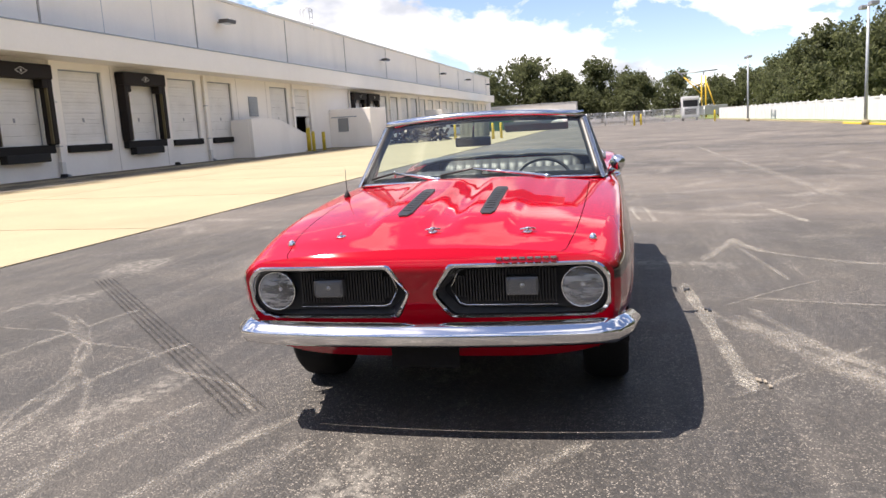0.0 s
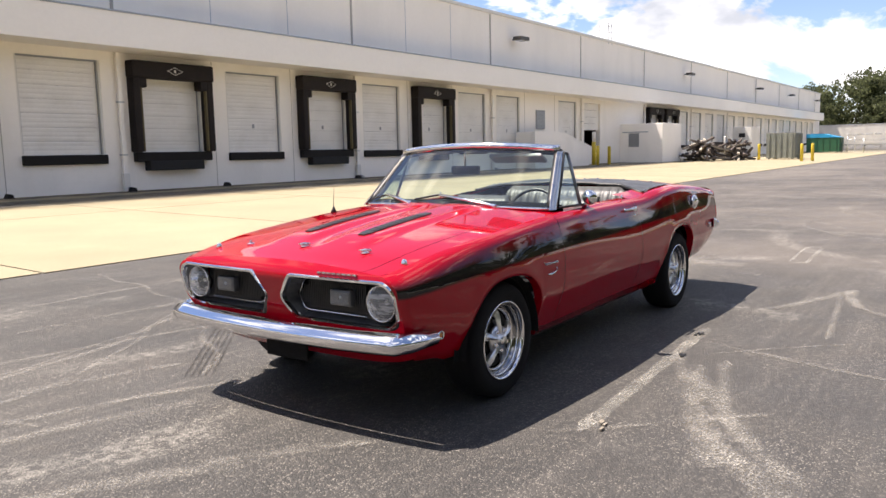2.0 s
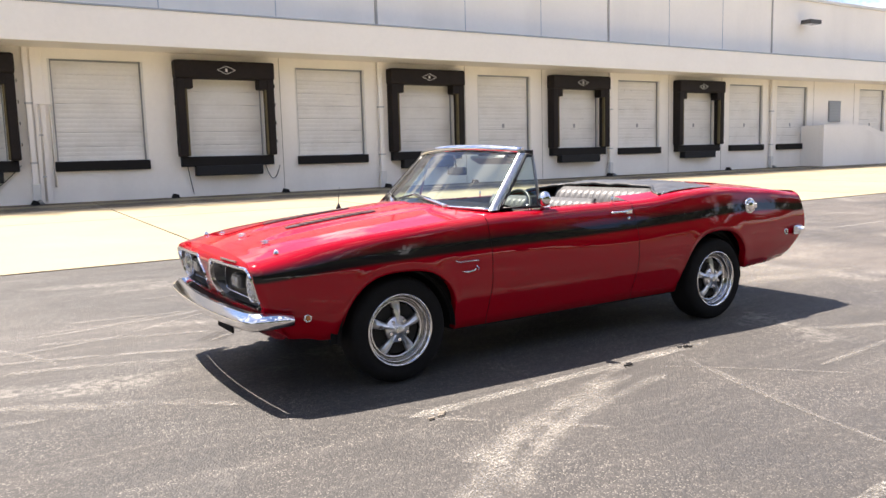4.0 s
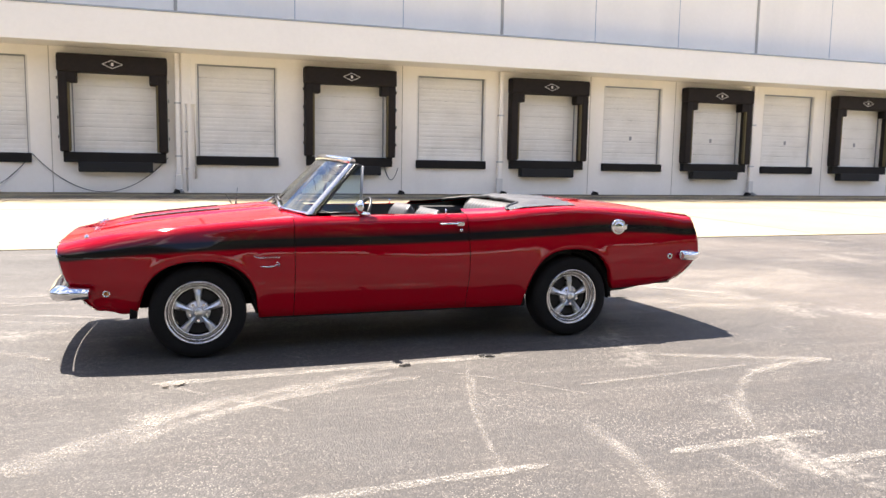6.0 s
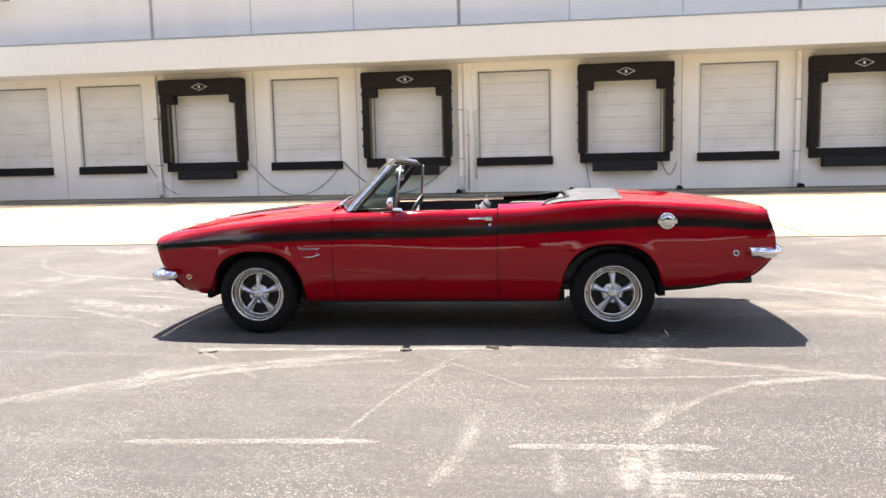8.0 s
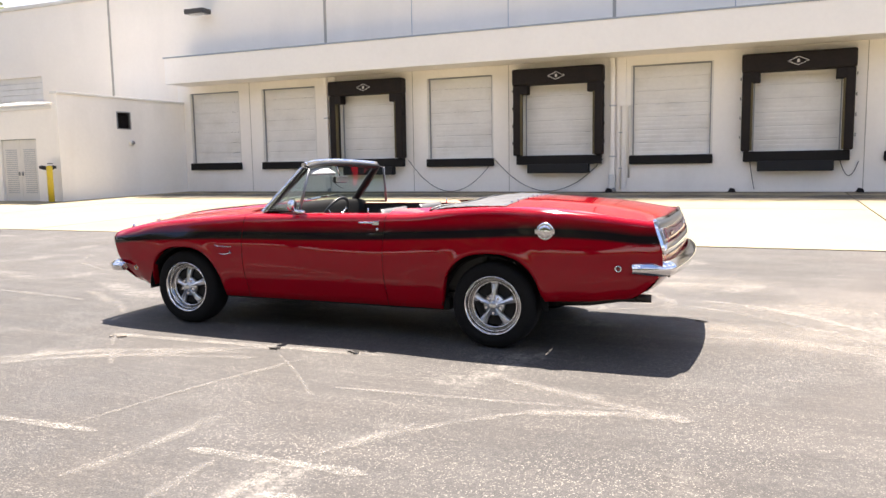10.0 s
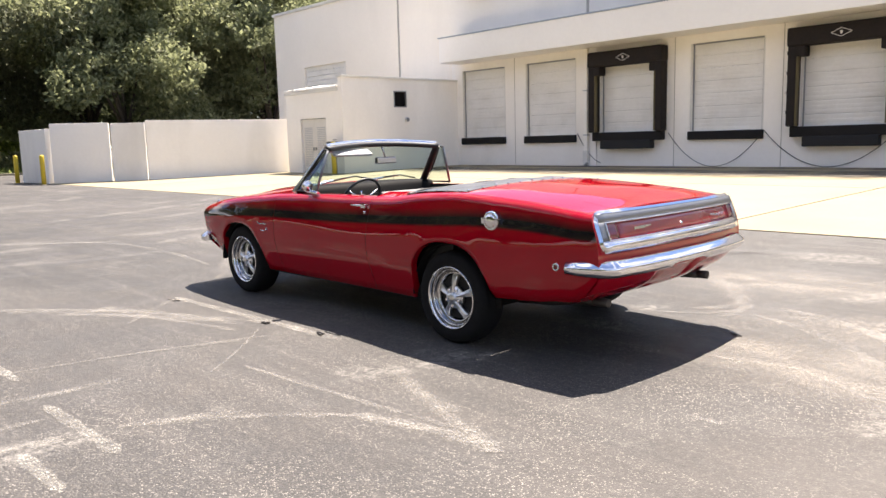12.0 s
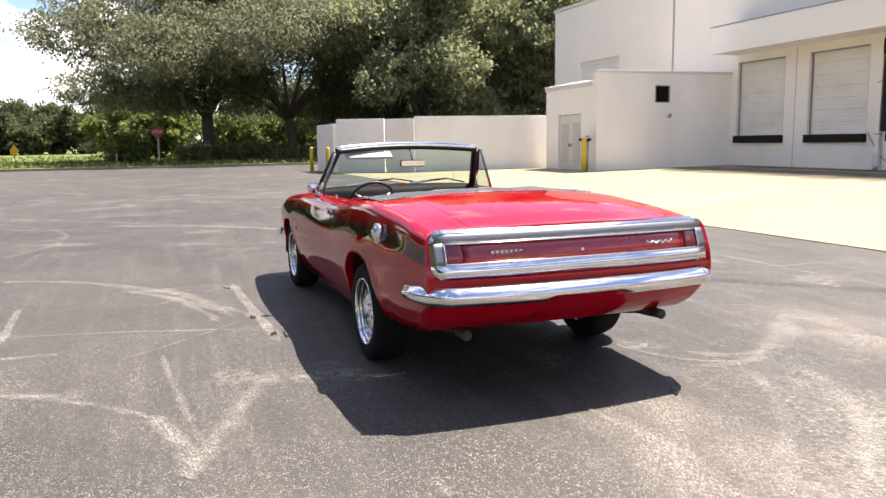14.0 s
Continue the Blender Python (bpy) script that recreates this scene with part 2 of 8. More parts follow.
    base = mix(math_node("MULTIPLY", math_node("MULTIPLY", stone, keep), wear), base, (0.42, 0.378, 0.328))
    # scrub arcs from turning tyres: thin rings about scattered centres, broken by noise
    total = None
    for k, (sx, sy, sc, wid) in enumerate(((3.1, 7.7, 0.055, 0.012), (11.3, 2.9, 0.085, 0.016), (5.2, 17.4, 0.035, 0.008))):
        mp = n.new("ShaderNodeMapping")
        mp.inputs["Location"].default_value = (sx, sy, 0)
        l.new(co.outputs["Object"], mp.inputs["Vector"])
        v = n.new("ShaderNodeTexVoronoi")
        v.voronoi_dimensions = "2D"
        v.inputs["Scale"].default_value = sc
        l.new(mp.outputs["Vector"], v.inputs["Vector"])
        for rad in (0.22, 0.37, 0.50):
            d = math_node("ABSOLUTE", math_node("SUBTRACT", v.outputs["Distance"], rad + 0.02 * k), 0.0)
            ring = ramp(d, wid, wid * 0.35)
            brk = ramp(noise_tex(0.22 + 0.07 * k + rad, 3.0), 0.50, 0.62)
            fine = ramp(noise_tex(14.0, 5.0, 0.7), 0.40, 0.66)
            part_ = math_node("MULTIPLY", math_node("MULTIPLY", ring, brk), fine)
            total = part_ if total is None else math_node("MAXIMUM", total, part_)
    base = mix(math_node("MULTIPLY", total, 0.32), base, (0.46, 0.43, 0.38))
    l.new(base, b.inputs["Base Color"])
    l.new(ramp(mid, 0.3, 0.7, 0.60, 0.8), b.inputs["Roughness"])
    b.inputs["Specular IOR Level"].default_value = 0.5
    bp = n.new("ShaderNodeBump")
    bp.inputs["Strength"].default_value = 0.6
    bp.inputs["Distance"].default_value = 0.006
    l.new(math_node("ADD", vor.outputs["Distance"], noise_tex(160.0, 2.0)), bp.inputs["Height"])
    l.new(bp.outputs["Normal"], b.inputs["Normal"])
    return m


M_ASPHALT = asphalt_mat()


def worn_paint(name, color, lo=0.42, hi=0.58, scale=9.0, stones=0.0, soft=0.0):
    """Road paint that is partly worn off: the ground shows between its flakes."""
    m = mat(name, color, 0.8, grain=0.15, grain_scale=30, blotch=0.15)
    n, l = m.node_tree.nodes, m.node_tree.links
    co = n.new("ShaderNodeTexCoord")
    t = n.new("ShaderNodeTexNoise")
    t.inputs["Scale"].default_value = scale
    t.inputs["Detail"].default_value = 8.0
    t.inputs["Roughness"].default_value = 0.72
    l.new(co.outputs["Object"], t.inputs["Vector"])
    r = n.new("ShaderNodeMapRange")
    r.inputs["From Min"].default_value, r.inputs["From Max"].default_value = lo, hi
    l.new(t.outputs["Fac"], r.inputs["Value"])
    t2 = n.new("ShaderNodeTexNoise")
    t2.inputs["Scale"].default_value = scale * 0.045
    t2.inputs["Detail"].default_value = 5.0
    l.new(co.outputs["Object"], t2.inputs["Vector"])
    r2 = n.new("ShaderNodeMapRange")
    r2.inputs["From Min"].default_value, r2.inputs["From Max"].default_value = 0.32, 0.62
    r2.inputs["To Min"].default_value = 0.2
    l.new(t2.outputs["Fac"], r2.inputs["Value"])
    mu = n.new("ShaderNodeMath")
    mu.operation = "MULTIPLY"
    l.new(r.outputs["Result"], mu.inputs[0])
    l.new(r2.outputs["Result"], mu.inputs[1])
    last = mu.outputs[0]
    if stones:
        v = n.new("ShaderNodeTexVoronoi")
        v.inputs["Scale"].default_value = stones
        l.new(co.outputs["Object"], v.inputs["Vector"])
        r3 = n.new("ShaderNodeMapRange")
        r3.inputs["From Min"].default_value, r3.inputs["From Max"].default_value = 0.52, 0.24
        r3.inputs["To Min"].default_value = 0.22
        l.new(v.outputs["Distance"], r3.inputs["Value"])
        m3 = n.new("ShaderNodeMath")
        m3.operation = "MULTIPLY"
        l.new(last, m3.inputs[0])
        l.new(r3.outputs["Result"], m3.inputs[1])
        last = m3.outputs[0]
    if soft:
        # thins out towards both edges of the mark
        uv = n.new("ShaderNodeUVMap")
        sp = n.new("ShaderNodeSeparateXYZ")
        l.new(uv.outputs["UV"], sp.inputs["Vector"])
        r4 = n.new("ShaderNodeMapRange")
        r4.interpolation_type = "SMOOTHSTEP"
        r4.inputs["From Max"].default_value = soft
        pp = n.new("ShaderNodeMath")
        pp.operation = "PINGPONG"
        pp.inputs[1].default_value = 0.5
        l.new(sp.outputs["Y"], pp.inputs[0])
        l.new(pp.outputs[0], r4.inputs["Value"])
        m4 = n.new("ShaderNodeMath")
        m4.operation = "MULTIPLY"
        l.new(last, m4.inputs[0])
        l.new(r4.outputs["Result"], m4.inputs[1])
        last = m4.outputs[0]
    l.new(last, n["Principled BSDF"].inputs["Alpha"])
    return m


M_LINE = worn_paint("worn_white_line", (0.56, 0.53, 0.47), 0.34, 0.62, 80.0, 85.0, 0.2)
M_SCUFF = worn_paint("pale_scuff", (0.44, 0.41, 0.365), 0.36, 0.66, 95.0, 85.0, 0.45)
M_SKID = worn_paint("tyre_rubber_mark", (0.022, 0.020, 0.019), 0.30, 0.66, 22.0, 0.0, 0.3)
M_PATCH = worn_paint("bleached_gravel", (0.58, 0.515, 0.435), 0.34, 0.70, 60.0, 85.0)


def fade_out(m):
    """Lets the mark thin out towards the rim of a disc of radius one."""
    n, l = m.node_tree.nodes, m.node_tree.links
    b = n["Principled BSDF"]
    was = b.inputs["Alpha"].links[0].from_socket
    co = n.new("ShaderNodeTexCoord")
    ln = n.new("ShaderNodeVectorMath")
    ln.operation = "LENGTH"
    l.new(co.outputs["Object"], ln.inputs[0])
    r = n.new("ShaderNodeMapRange")
    r.interpolation_type = "SMOOTHSTEP"
    r.inputs["From Min"].default_value, r.inputs["From Max"].default_value = 1.0, 0.2
    l.new(ln.outputs["Value"], r.inputs["Value"])
    mu = n.new("ShaderNodeMath")
    mu.operation = "MULTIPLY"
    l.new(was, mu.inputs[0])
    l.new(r.outputs["Result"], mu.inputs[1])
    l.new(mu.outputs[0], b.inputs["Alpha"])


fade_out(M_PATCH)
# brown for dirt and downpipe stains, also paints building shade on the apron
M_STAIN_SHADE = worn_paint("foot_dirt_and_shade", (0.12, 0.102, 0.08), 0.30, 0.58, 16.0, 0.0, 0.25)


# ---- mesh helpers ----
def mesh_from(verts, faces, name="mesh", smooth=False):
    me = bpy.data.meshes.new(name)
    me.from_pydata([tuple(v) for v in verts], [], [tuple(f) for f in faces])
    me.update()
    if smooth:
        me.polygons.foreach_set("use_smooth", [True] * len(me.polygons))
    return me


def add_box(bm, x0, x1, y0, y1, z0, z1, bevel=0.0):
    """A box into bm, with its edges bevelled."""
    r = bmesh.ops.create_cube(bm, size=1.0)
    vs = r["verts"]
    for v in vs:
        v.co = Vector(((x0 + x1) / 2 + v.co.x * (x1 - x0), (y0 + y1) / 2 + v.co.y * (y1 - y0), (z0 + z1) / 2 + v.co.z * (z1 - z0)))
    if bevel:
        es = list({e for v in vs for e in v.link_edges})
        bmesh.ops.bevel(bm, geom=es, offset=bevel, segments=2, profile=0.6, affect="EDGES", clamp_overlap=True)


def box_bm(x0, x1, y0, y1, z0, z1, bevel=0.0):
    bm = bmesh.new()
    add_box(bm, x0, x1, y0, y1, z0, z1, bevel)
    return bm


def add_tube(bm, a, b, r0, r1=None, seg=12, cap=True):
    """A tapered tube from a to b into bm."""
    a, b = Vector(a), Vector(b)
    r1 = r0 if r1 is None else r1
    d = b - a
    q = d.to_track_quat("Z", "Y").to_matrix()
    rings = []
    for p, r in ((a, r0), (b, r1)):
        rings.append([bm.verts.new(p + q @ Vector((math.cos(2 * math.pi * k / seg) * r, math.sin(2 * math.pi * k / seg) * r, 0))) for k in range(seg)])
    for k in range(seg):
        f = bm.faces.new((rings[0][k], rings[0][(k + 1) % seg], rings[1][(k + 1) % seg], rings[1][k]))
        f.smooth = True
    if cap:
        bm.faces.new(rings[0][::-1])
        bm.faces.new(rings[1])


def add_path(bm, pts, r, seg=8, closed=False):
    """A round rod along points into bm."""
    pts = [Vector(p) for p in pts]
    n = len(pts)
    rings = []
    up = Vector((0, 0, 1))
    for i, p in enumerate(pts):
        d = (pts[(i + 1) % n] - pts[i - 1]) if closed else (pts[min(i + 1, n - 1)] - pts[max(i - 1, 0)])
        d.normalize()
        s = d.cross(up)
        if s.length < 1e-3:
            s = d.cross(Vector((0, 1, 0)))
        s.normalize()
        t = s.cross(d)
        rr = r[i] if isinstance(r, (list, tuple)) else r
        rings.append([bm.verts.new(p + (s * math.cos(2 * math.pi * k / seg) + t * math.sin(2 * math.pi * k / seg)) * rr) for k in range(seg)])
    for i in range(n if closed else n - 1):
        a, b = rings[i], rings[(i + 1) % n]
        for k in range(seg):
            f = bm.faces.new((a[k], a[(k + 1) % seg], b[(k + 1) % seg], b[k]))
            f.smooth = True
    if not closed:
        bm.faces.new(rings[0][::-1])
        bm.faces.new(rings[-1])


def add_lathe(bm, profile, axis, center, seg=32, smooth=True, cap=True):
    """Turns a profile of (radius, offset along axis) about an axis 'x', 'y' or 'z' through center."""
    c = Vector(center)
    rings = []
    for r, o in profile:
        ring = []
        for k in range(seg):
            a = 2 * math.pi * k / seg
            p, q = math.cos(a) * r, math.sin(a) * r
            v = {"x": (o, p, q), "y": (p, o, q), "z": (p, q, o)}[axis]
            ring.append(bm.verts.new(c + Vector(v)))
        rings.append(ring)
    for a, b in zip(rings, rings[1:]):
        for k in range(seg):
            f = bm.faces.new((a[k], a[(k + 1) % seg], b[(k + 1) % seg], b[k]))
            f.smooth = smooth
    for ring in (rings[0], rings[-1]) if cap else ():
        try:
            bm.faces.new(ring)
        except ValueError:
            pass
    return rings


def add_prism(bm, outline, lift, thick, bevel=0.0):
    """A plate: outline is a list of 2D points; lift maps (u, v, w) to a place; thick is its depth along w."""
    f0 = [bm.verts.new(Vector(lift(u, v, 0.0))) for u, v in outline]
    f1 = [bm.verts.new(Vector(lift(u, v, thick))) for u, v in outline]
    n = len(outline)
    bm.faces.new(f0[::-1])
    top = bm.faces.new(f1)
    for k in range(n):
        bm.faces.new((f0[k], f0[(k + 1) % n], f1[(k + 1) % n], f1[k]))
    if bevel:
        bmesh.ops.bevel(bm, geom=list(top.edges), offset=bevel, segments=2, profile=0.6, affect="EDGES", clamp_overlap=True)


def add_grid(bm, f, nu, nv, smooth=True, skip=None):
    """A surface f(u, v), u and v from 0 to 1, into bm; skip(u, v) leaves a cell out."""
    vs = [[None] * (nv + 1) for _ in range(nu + 1)]

    def vert(i, j):
        if vs[i][j] is None:
            vs[i][j] = bm.verts.new(Vector(f(i / nu, j / nv)))
        return vs[i][j]

    for i in range(nu):
        for j in range(nv):
            if skip and skip((i + 0.5) / nu, (j + 0.5) / nv):
                continue
            face = bm.faces.new((vert(i, j), vert(i + 1, j), vert(i + 1, j + 1), vert(i, j + 1)))
            face.smooth = smooth
    return vs


def thing(name, label, category, at=(0, 0, 0), group="", kind=""):
    ob = new(name)
    ob.empty_display_size = 0.2
    ob.matrix_world = Matrix.Translation(at)
    return tagged(ob, label, category, group, kind)


def finish(bm, name, material, recalc=True):
    if recalc:
        bmesh.ops.recalc_face_normals(bm, faces=bm.faces)
    me = bpy.data.meshes.new(name)
    bm.to_mesh(me)
    bm.free()
    for m in material if isinstance(material, (list, tuple)) else (material,):
        me.materials.append(m)
    return me


def part(name, bm, material, parent, label="", recalc=True):
    """Links bm as one mesh object under a thing or a part. bm is in the thing's own metres."""
    ob = new(name, finish(bm, name, material, recalc))
    ob.parent = parent
    if label:
        ob["label"] = label
    return ob


def solid(name, bm, material, label="", category="", group="", kind="structure", at=(0, 0, 0), recalc=True):
    """A top-level thing that is one mesh."""
    ob = new(name, finish(bm, name, material, recalc))
    ob.matrix_world = Matrix.Translation(at)
    return tagged(ob, label, category, group, kind)


def lerp_table(table, x):
    """Smooth value at x from rows (x, value), by monotone cubic pieces."""
    if x <= table[0][0]:
        return table[0][1]
    if x >= table[-1][0]:
        return table[-1][1]
    for k in range(len(table) - 1):
        if x <= table[k + 1][0]:
            break
    def slope(i):
        if i <= 0 or i >= len(table) - 1:
            return None
        (xa, ya), (xb, yb), (xc, yc) = table[i - 1], table[i], table[i + 1]
        return (yc - ya) / (xc - xa)
    (x0, y0), (x1, y1) = table[k], table[k + 1]
    h = x1 - x0
    d = (y1 - y0) / h
    m0, m1 = slope(k), slope(k + 1)
    m0 = d if m0 is None else m0
    m1 = d if m1 is None else m1
    t = (x - x0) / h
    return y0 * (2 * t**3 - 3 * t**2 + 1) + h * m0 * (t**3 - 2 * t**2 + t) + y1 * (3 * t**2 - 2 * t**3) + h * m1 * (t**3 - t**2)


def sstep(a, b, x):
    t = min(1.0, max(0.0, (x - a) / (b - a)))
    return t * t * (3 - 2 * t)


# ---- ground ----
WALL_Y = 20.5
APRON_Y = 6.0
APRON_RISE = 0.22


def apron_z(y):
    return APRON_RISE * min(1.0, max(0.0, (y - APRON_Y) / (WALL_Y - APRON_Y)))


def ground_sheet():
    """The asphalt lot out to the horizon; it follows the apron's rise under the building."""
    xs = [-900, -300, -120, -60, -30, -12, 0, 12, 30, 60, 120, 300, 900]
    ys = [-900, -300, -100, -40, -20, -8, 0, APRON_Y, 9, 14, WALL_Y, 40, 120, 400, 900]
    verts, faces = [], []
    for y in ys:
        for x in xs:
            verts.append((x, y, apron_z(y) - (0.03 if APRON_Y < y <= WALL_Y + 1 else 0.0)))
    nx = len(xs)
    for j in range(len(ys) - 1):
        for i in range(nx - 1):
            faces.append((j * nx + i, j * nx + i + 1, (j + 1) * nx + i + 1, (j + 1) * nx + i))
    me = mesh_from(verts, faces, "ground")
    me.materials.append(M_ASPHALT)
    return tagged(new("ground", me), "worn grey asphalt parking lot with pale tyre scrubs", "asphalt", kind="structure")


ground_sheet()

# the concrete apron before the docks, cast in slabs with open joints
apron = thing("pavement", "sunlit cream concrete apron along the loading docks", "pavement", kind="structure")
slab_x = [-31.0] + [-28.55 + 5.62 * k for k in range(29)]
slab_y = [(APRON_Y, 13.4), (13.4, WALL_Y)]
slabs_made = {}
for x0, x1 in zip(slab_x, slab_x[1:]):
    for y0, y1 in slab_y:
        key, wide = (x0 if y0 == APRON_Y else (y0, x1 - x0 > 3)), x1 - x0
        e0, e1 = (0.022 * (x0 + 2), 0.022 * (x1 + 2)) if y0 == APRON_Y else (0.0, 0.0)
        if key not in slabs_made:
            bm = bmesh.new()
            g = 0.02
            ring = ((g, y0 + g + e0), (wide - g, y0 + g + e1), (wide - g, y1 - g), (g, y1 - g))
            lo = [bm.verts.new((x, y, apron_z(y) - 0.12)) for x, y in ring]
            hi = [bm.verts.new((x, y, apron_z(y) + 0.012)) for x, y in ring]
            bm.faces.new(hi)
            bm.faces.new(lo[::-1])
            for k in range(4):
                bm.faces.new((lo[k], lo[(k + 1) % 4], hi[(k + 1) % 4], hi[k]))
            slabs_made[key] = finish(bm, "slab", M_CONCRETE)
        ob = new("slab", slabs_made[key])
        ob.location = (x0, 0, 0)
        ob.parent = apron

# ---- the warehouse ----
BAY = 3.75
X_WEST, X_EAST = -20.7, 126.0
ROOF_Z = 8.85
CANOPY_Y, CANOPY_Z0, CANOPY_Z1 = 19.2, 4.72, 5.76
DOOR_W, DOOR_Z0, DOOR_Z1 = 2.62, 1.45, 4.42
SEAL_BAYS = [-3, -1, 1, 3, 5, 7]
DOOR_BAYS = [-5, -4, -2, 0, 2, 4, 6, 8, 9, 11, 12] + list(range(15, 33))


def dock_wall():
    """The lower wall with an opening through it at every bay that has a door."""
    bm = bmesh.new()
    t = 0.35
    cuts = sorted((BAY * k - DOOR_W / 2, BAY * k + DOOR_W / 2) for k in SEAL_BAYS + DOOR_BAYS)
    y0, y1 = WALL_Y, WALL_Y + t
    x = X_WEST
    for a, b in cuts:
        add_box(bm, x, a, y0, y1, 0.0, CANOPY_Z0 + 0.5)
        add_box(bm, a, b, y0, y1, 0.0, DOOR_Z0)
        add_box(bm, a, b, y0, y1, DOOR_Z1, CANOPY_Z0 + 0.5)
        x = b
    add_box(bm, x, X_EAST, y0, y1, 0.0, CANOPY_Z0 + 0.5)
    bmesh.ops.remove_doubles(bm, verts=bm.verts, dist=0.0005)
    return bm


solid("wall_dock", dock_wall(), M_WALL, "white painted concrete dock wall with door openings", "wall")
# floor and back inside the openings; the back is painted near-black for unlit depth
solid("wall_inner", box_bm(X_WEST, X_EAST, WALL_Y + 3.5, WALL_Y + 3.7, 0, 6.0), M_DARK, "near-black inner wall standing for the unlit space behind the dock doors", "wall")
solid("floor_inner", box_bm(X_WEST, X_EAST, WALL_Y + 0.35, WALL_Y + 3.5, 0.9, DOOR_Z0 - 0.06), M_CONCRETE, "raised concrete dock floor inside", "floor")

upper = thing("wall_upper", "off-white tilt-up upper wall with vertical joints", "wall", kind="structure")
X_CORNER = -35.9
panel_edges = [X_CORNER, -24.4] + [-13.125 + 11.25 * k for k in range(13)]
panel_edges = [e for e in panel_edges if e < X_EAST - 3] + [X_EAST]
for a, b in zip(panel_edges, panel_edges[1:]):
    z0 = 0.0 if b < -20 else CANOPY_Z0 + 0.5
    if a < -20 < b:
        bm = bmesh.new()
        add_box(bm, a + 0.02, X_WEST, WALL_Y, WALL_Y + 0.3, 0.0, ROOF_Z, 0.006)
        add_box(bm, X_WEST, b - 0.02, WALL_Y + 0.0, WALL_Y + 0.3, CANOPY_Z0 + 0.51, ROOF_Z, 0.006)
    elif a < -30:
        bm = bmesh.new()
        add_box(bm, a + 0.02, -32.9, WALL_Y, WALL_Y + 0.3, 0.0, ROOF_Z, 0.006)
        add_box(bm, -28.9, b - 0.02, WALL_Y, WALL_Y + 0.3, 0.0, ROOF_Z, 0.006)
        add_box(bm, -32.9, -28.9, WALL_Y, WALL_Y + 0.3, 5.68, ROOF_Z, 0.006)
    else:
        bm = box_bm(a + 0.02, b - 0.02, WALL_Y + 0.0, WALL_Y + 0.3, CANOPY_Z0 + 0.51, ROOF_Z, 0.006)
    part("panel", bm, M_WALL_UP, upper)
solid("wall_backing", box_bm(X_CORNER + 0.05, X_EAST - 0.05, WALL_Y + 0.31, WALL_Y + 0.45, CANOPY_Z0 + 0.6, ROOF_Z - 0.05), M_FLASH,
      "grey backing behind the wall joints", "wall")
bm = bmesh.new()
for a in panel_edges[1:-1]:
    add_box(bm, a - 0.055, a + 0.055, WALL_Y - 0.03, WALL_Y - 0.003, (CANOPY_Z1 if a > -20 else 0.0), ROOF_Z - 0.05, 0.008)
solid("trim_joint", bm, M_JOINT, "raised joint covers on the upper wall", "trim")
# faint score lines half way along the panels
bm = bmesh.new()
for a in (-9.37, -5.6, 1.9, 5.65, 13.2, 16.9, 24.4, 28.1):
    add_box(bm, a - 0.012, a + 0.012, WALL_Y - 0.008, WALL_Y - 0.002, CANOPY_Z1, ROOF_Z - 0.05)
solid("trim_score", bm, M_FLASH, "thin score lines on the upper wall", "trim")
solid("trim_parapet", box_bm(X_CORNER - 0.06, X_EAST + 0.06, WALL_Y - 0.09, WALL_Y + 0.5, ROOF_Z, ROOF_Z + 0.16, 0.02), M_TRIMW,
      "pale metal parapet coping", "trim")
solid("roof", box_bm(X_CORNER + 0.1, X_EAST - 0.1, WALL_Y + 0.5, WALL_Y + 60, ROOF_Z - 0.4, ROOF_Z - 0.1), M_CANOPY, "flat pale warehouse roof", "roof")
solid("wall_west", box_bm(X_CORNER, X_CORNER + 0.3, WALL_Y + 0.46, WALL_Y + 60, 0, ROOF_Z - 0.02), M_WALL_UP, "off-white end wall of the warehouse", "wall")
solid("wall_east", box_bm(X_EAST - 0.3, X_EAST, WALL_Y + 0.46, WALL_Y + 60, 0, ROOF_Z - 0.02), M_WALL_UP, "off-white far end wall of the warehouse", "wall")
solid("wall_north", box_bm(X_CORNER, X_EAST, WALL_Y + 60, WALL_Y + 60.3, 0, ROOF_Z), M_WALL_UP, "back wall of the warehouse", "wall")

bm = box_bm(X_WEST + 0.55, X_EAST - 4, CANOPY_Y, WALL_Y - 0.002, CANOPY_Z0, CANOPY_Z1, 0.015)
solid("canopy", bm, M_CANOPY, "long off-white canopy band over the docks", "canopy")
solid("trim_canopy", box_bm(X_WEST + 0.5, X_EAST - 3.95, CANOPY_Y - 0.03, WALL_Y - 0.04, CANOPY_Z1 + 0.001, CANOPY_Z1 + 0.05, 0.008), M_FLASH,
      "grey metal flashing along the canopy top", "trim")

# lower pilaster strips, joints and downpipes
bm = bmesh.new()
for k in range(11):
    a = -13.125 + 11.25 * k
    add_box(bm, a + 0.12, a + 0.42, WALL_Y - 0.05, WALL_Y - 0.002, 0.2, CANOPY_Z0 - 0.004, 0.01)
solid("trim_pilaster", bm, M_WALL, "shallow painted pilaster strips on the dock wall", "trim")
bm = bmesh.new()
for a in (-16.9, -9.4, -5.6, 5.65, 13.1, 16.9, 24.4, 28.1, 35.6, 39.4):
    add_box(bm, a - 0.012, a + 0.012, WALL_Y - 0.006, WALL_Y - 0.001, 0.2, CANOPY_Z0 - 0.004)
solid("trim_panel_joint", bm, M_JOINT, "thin joints in the dock wall", "trim")


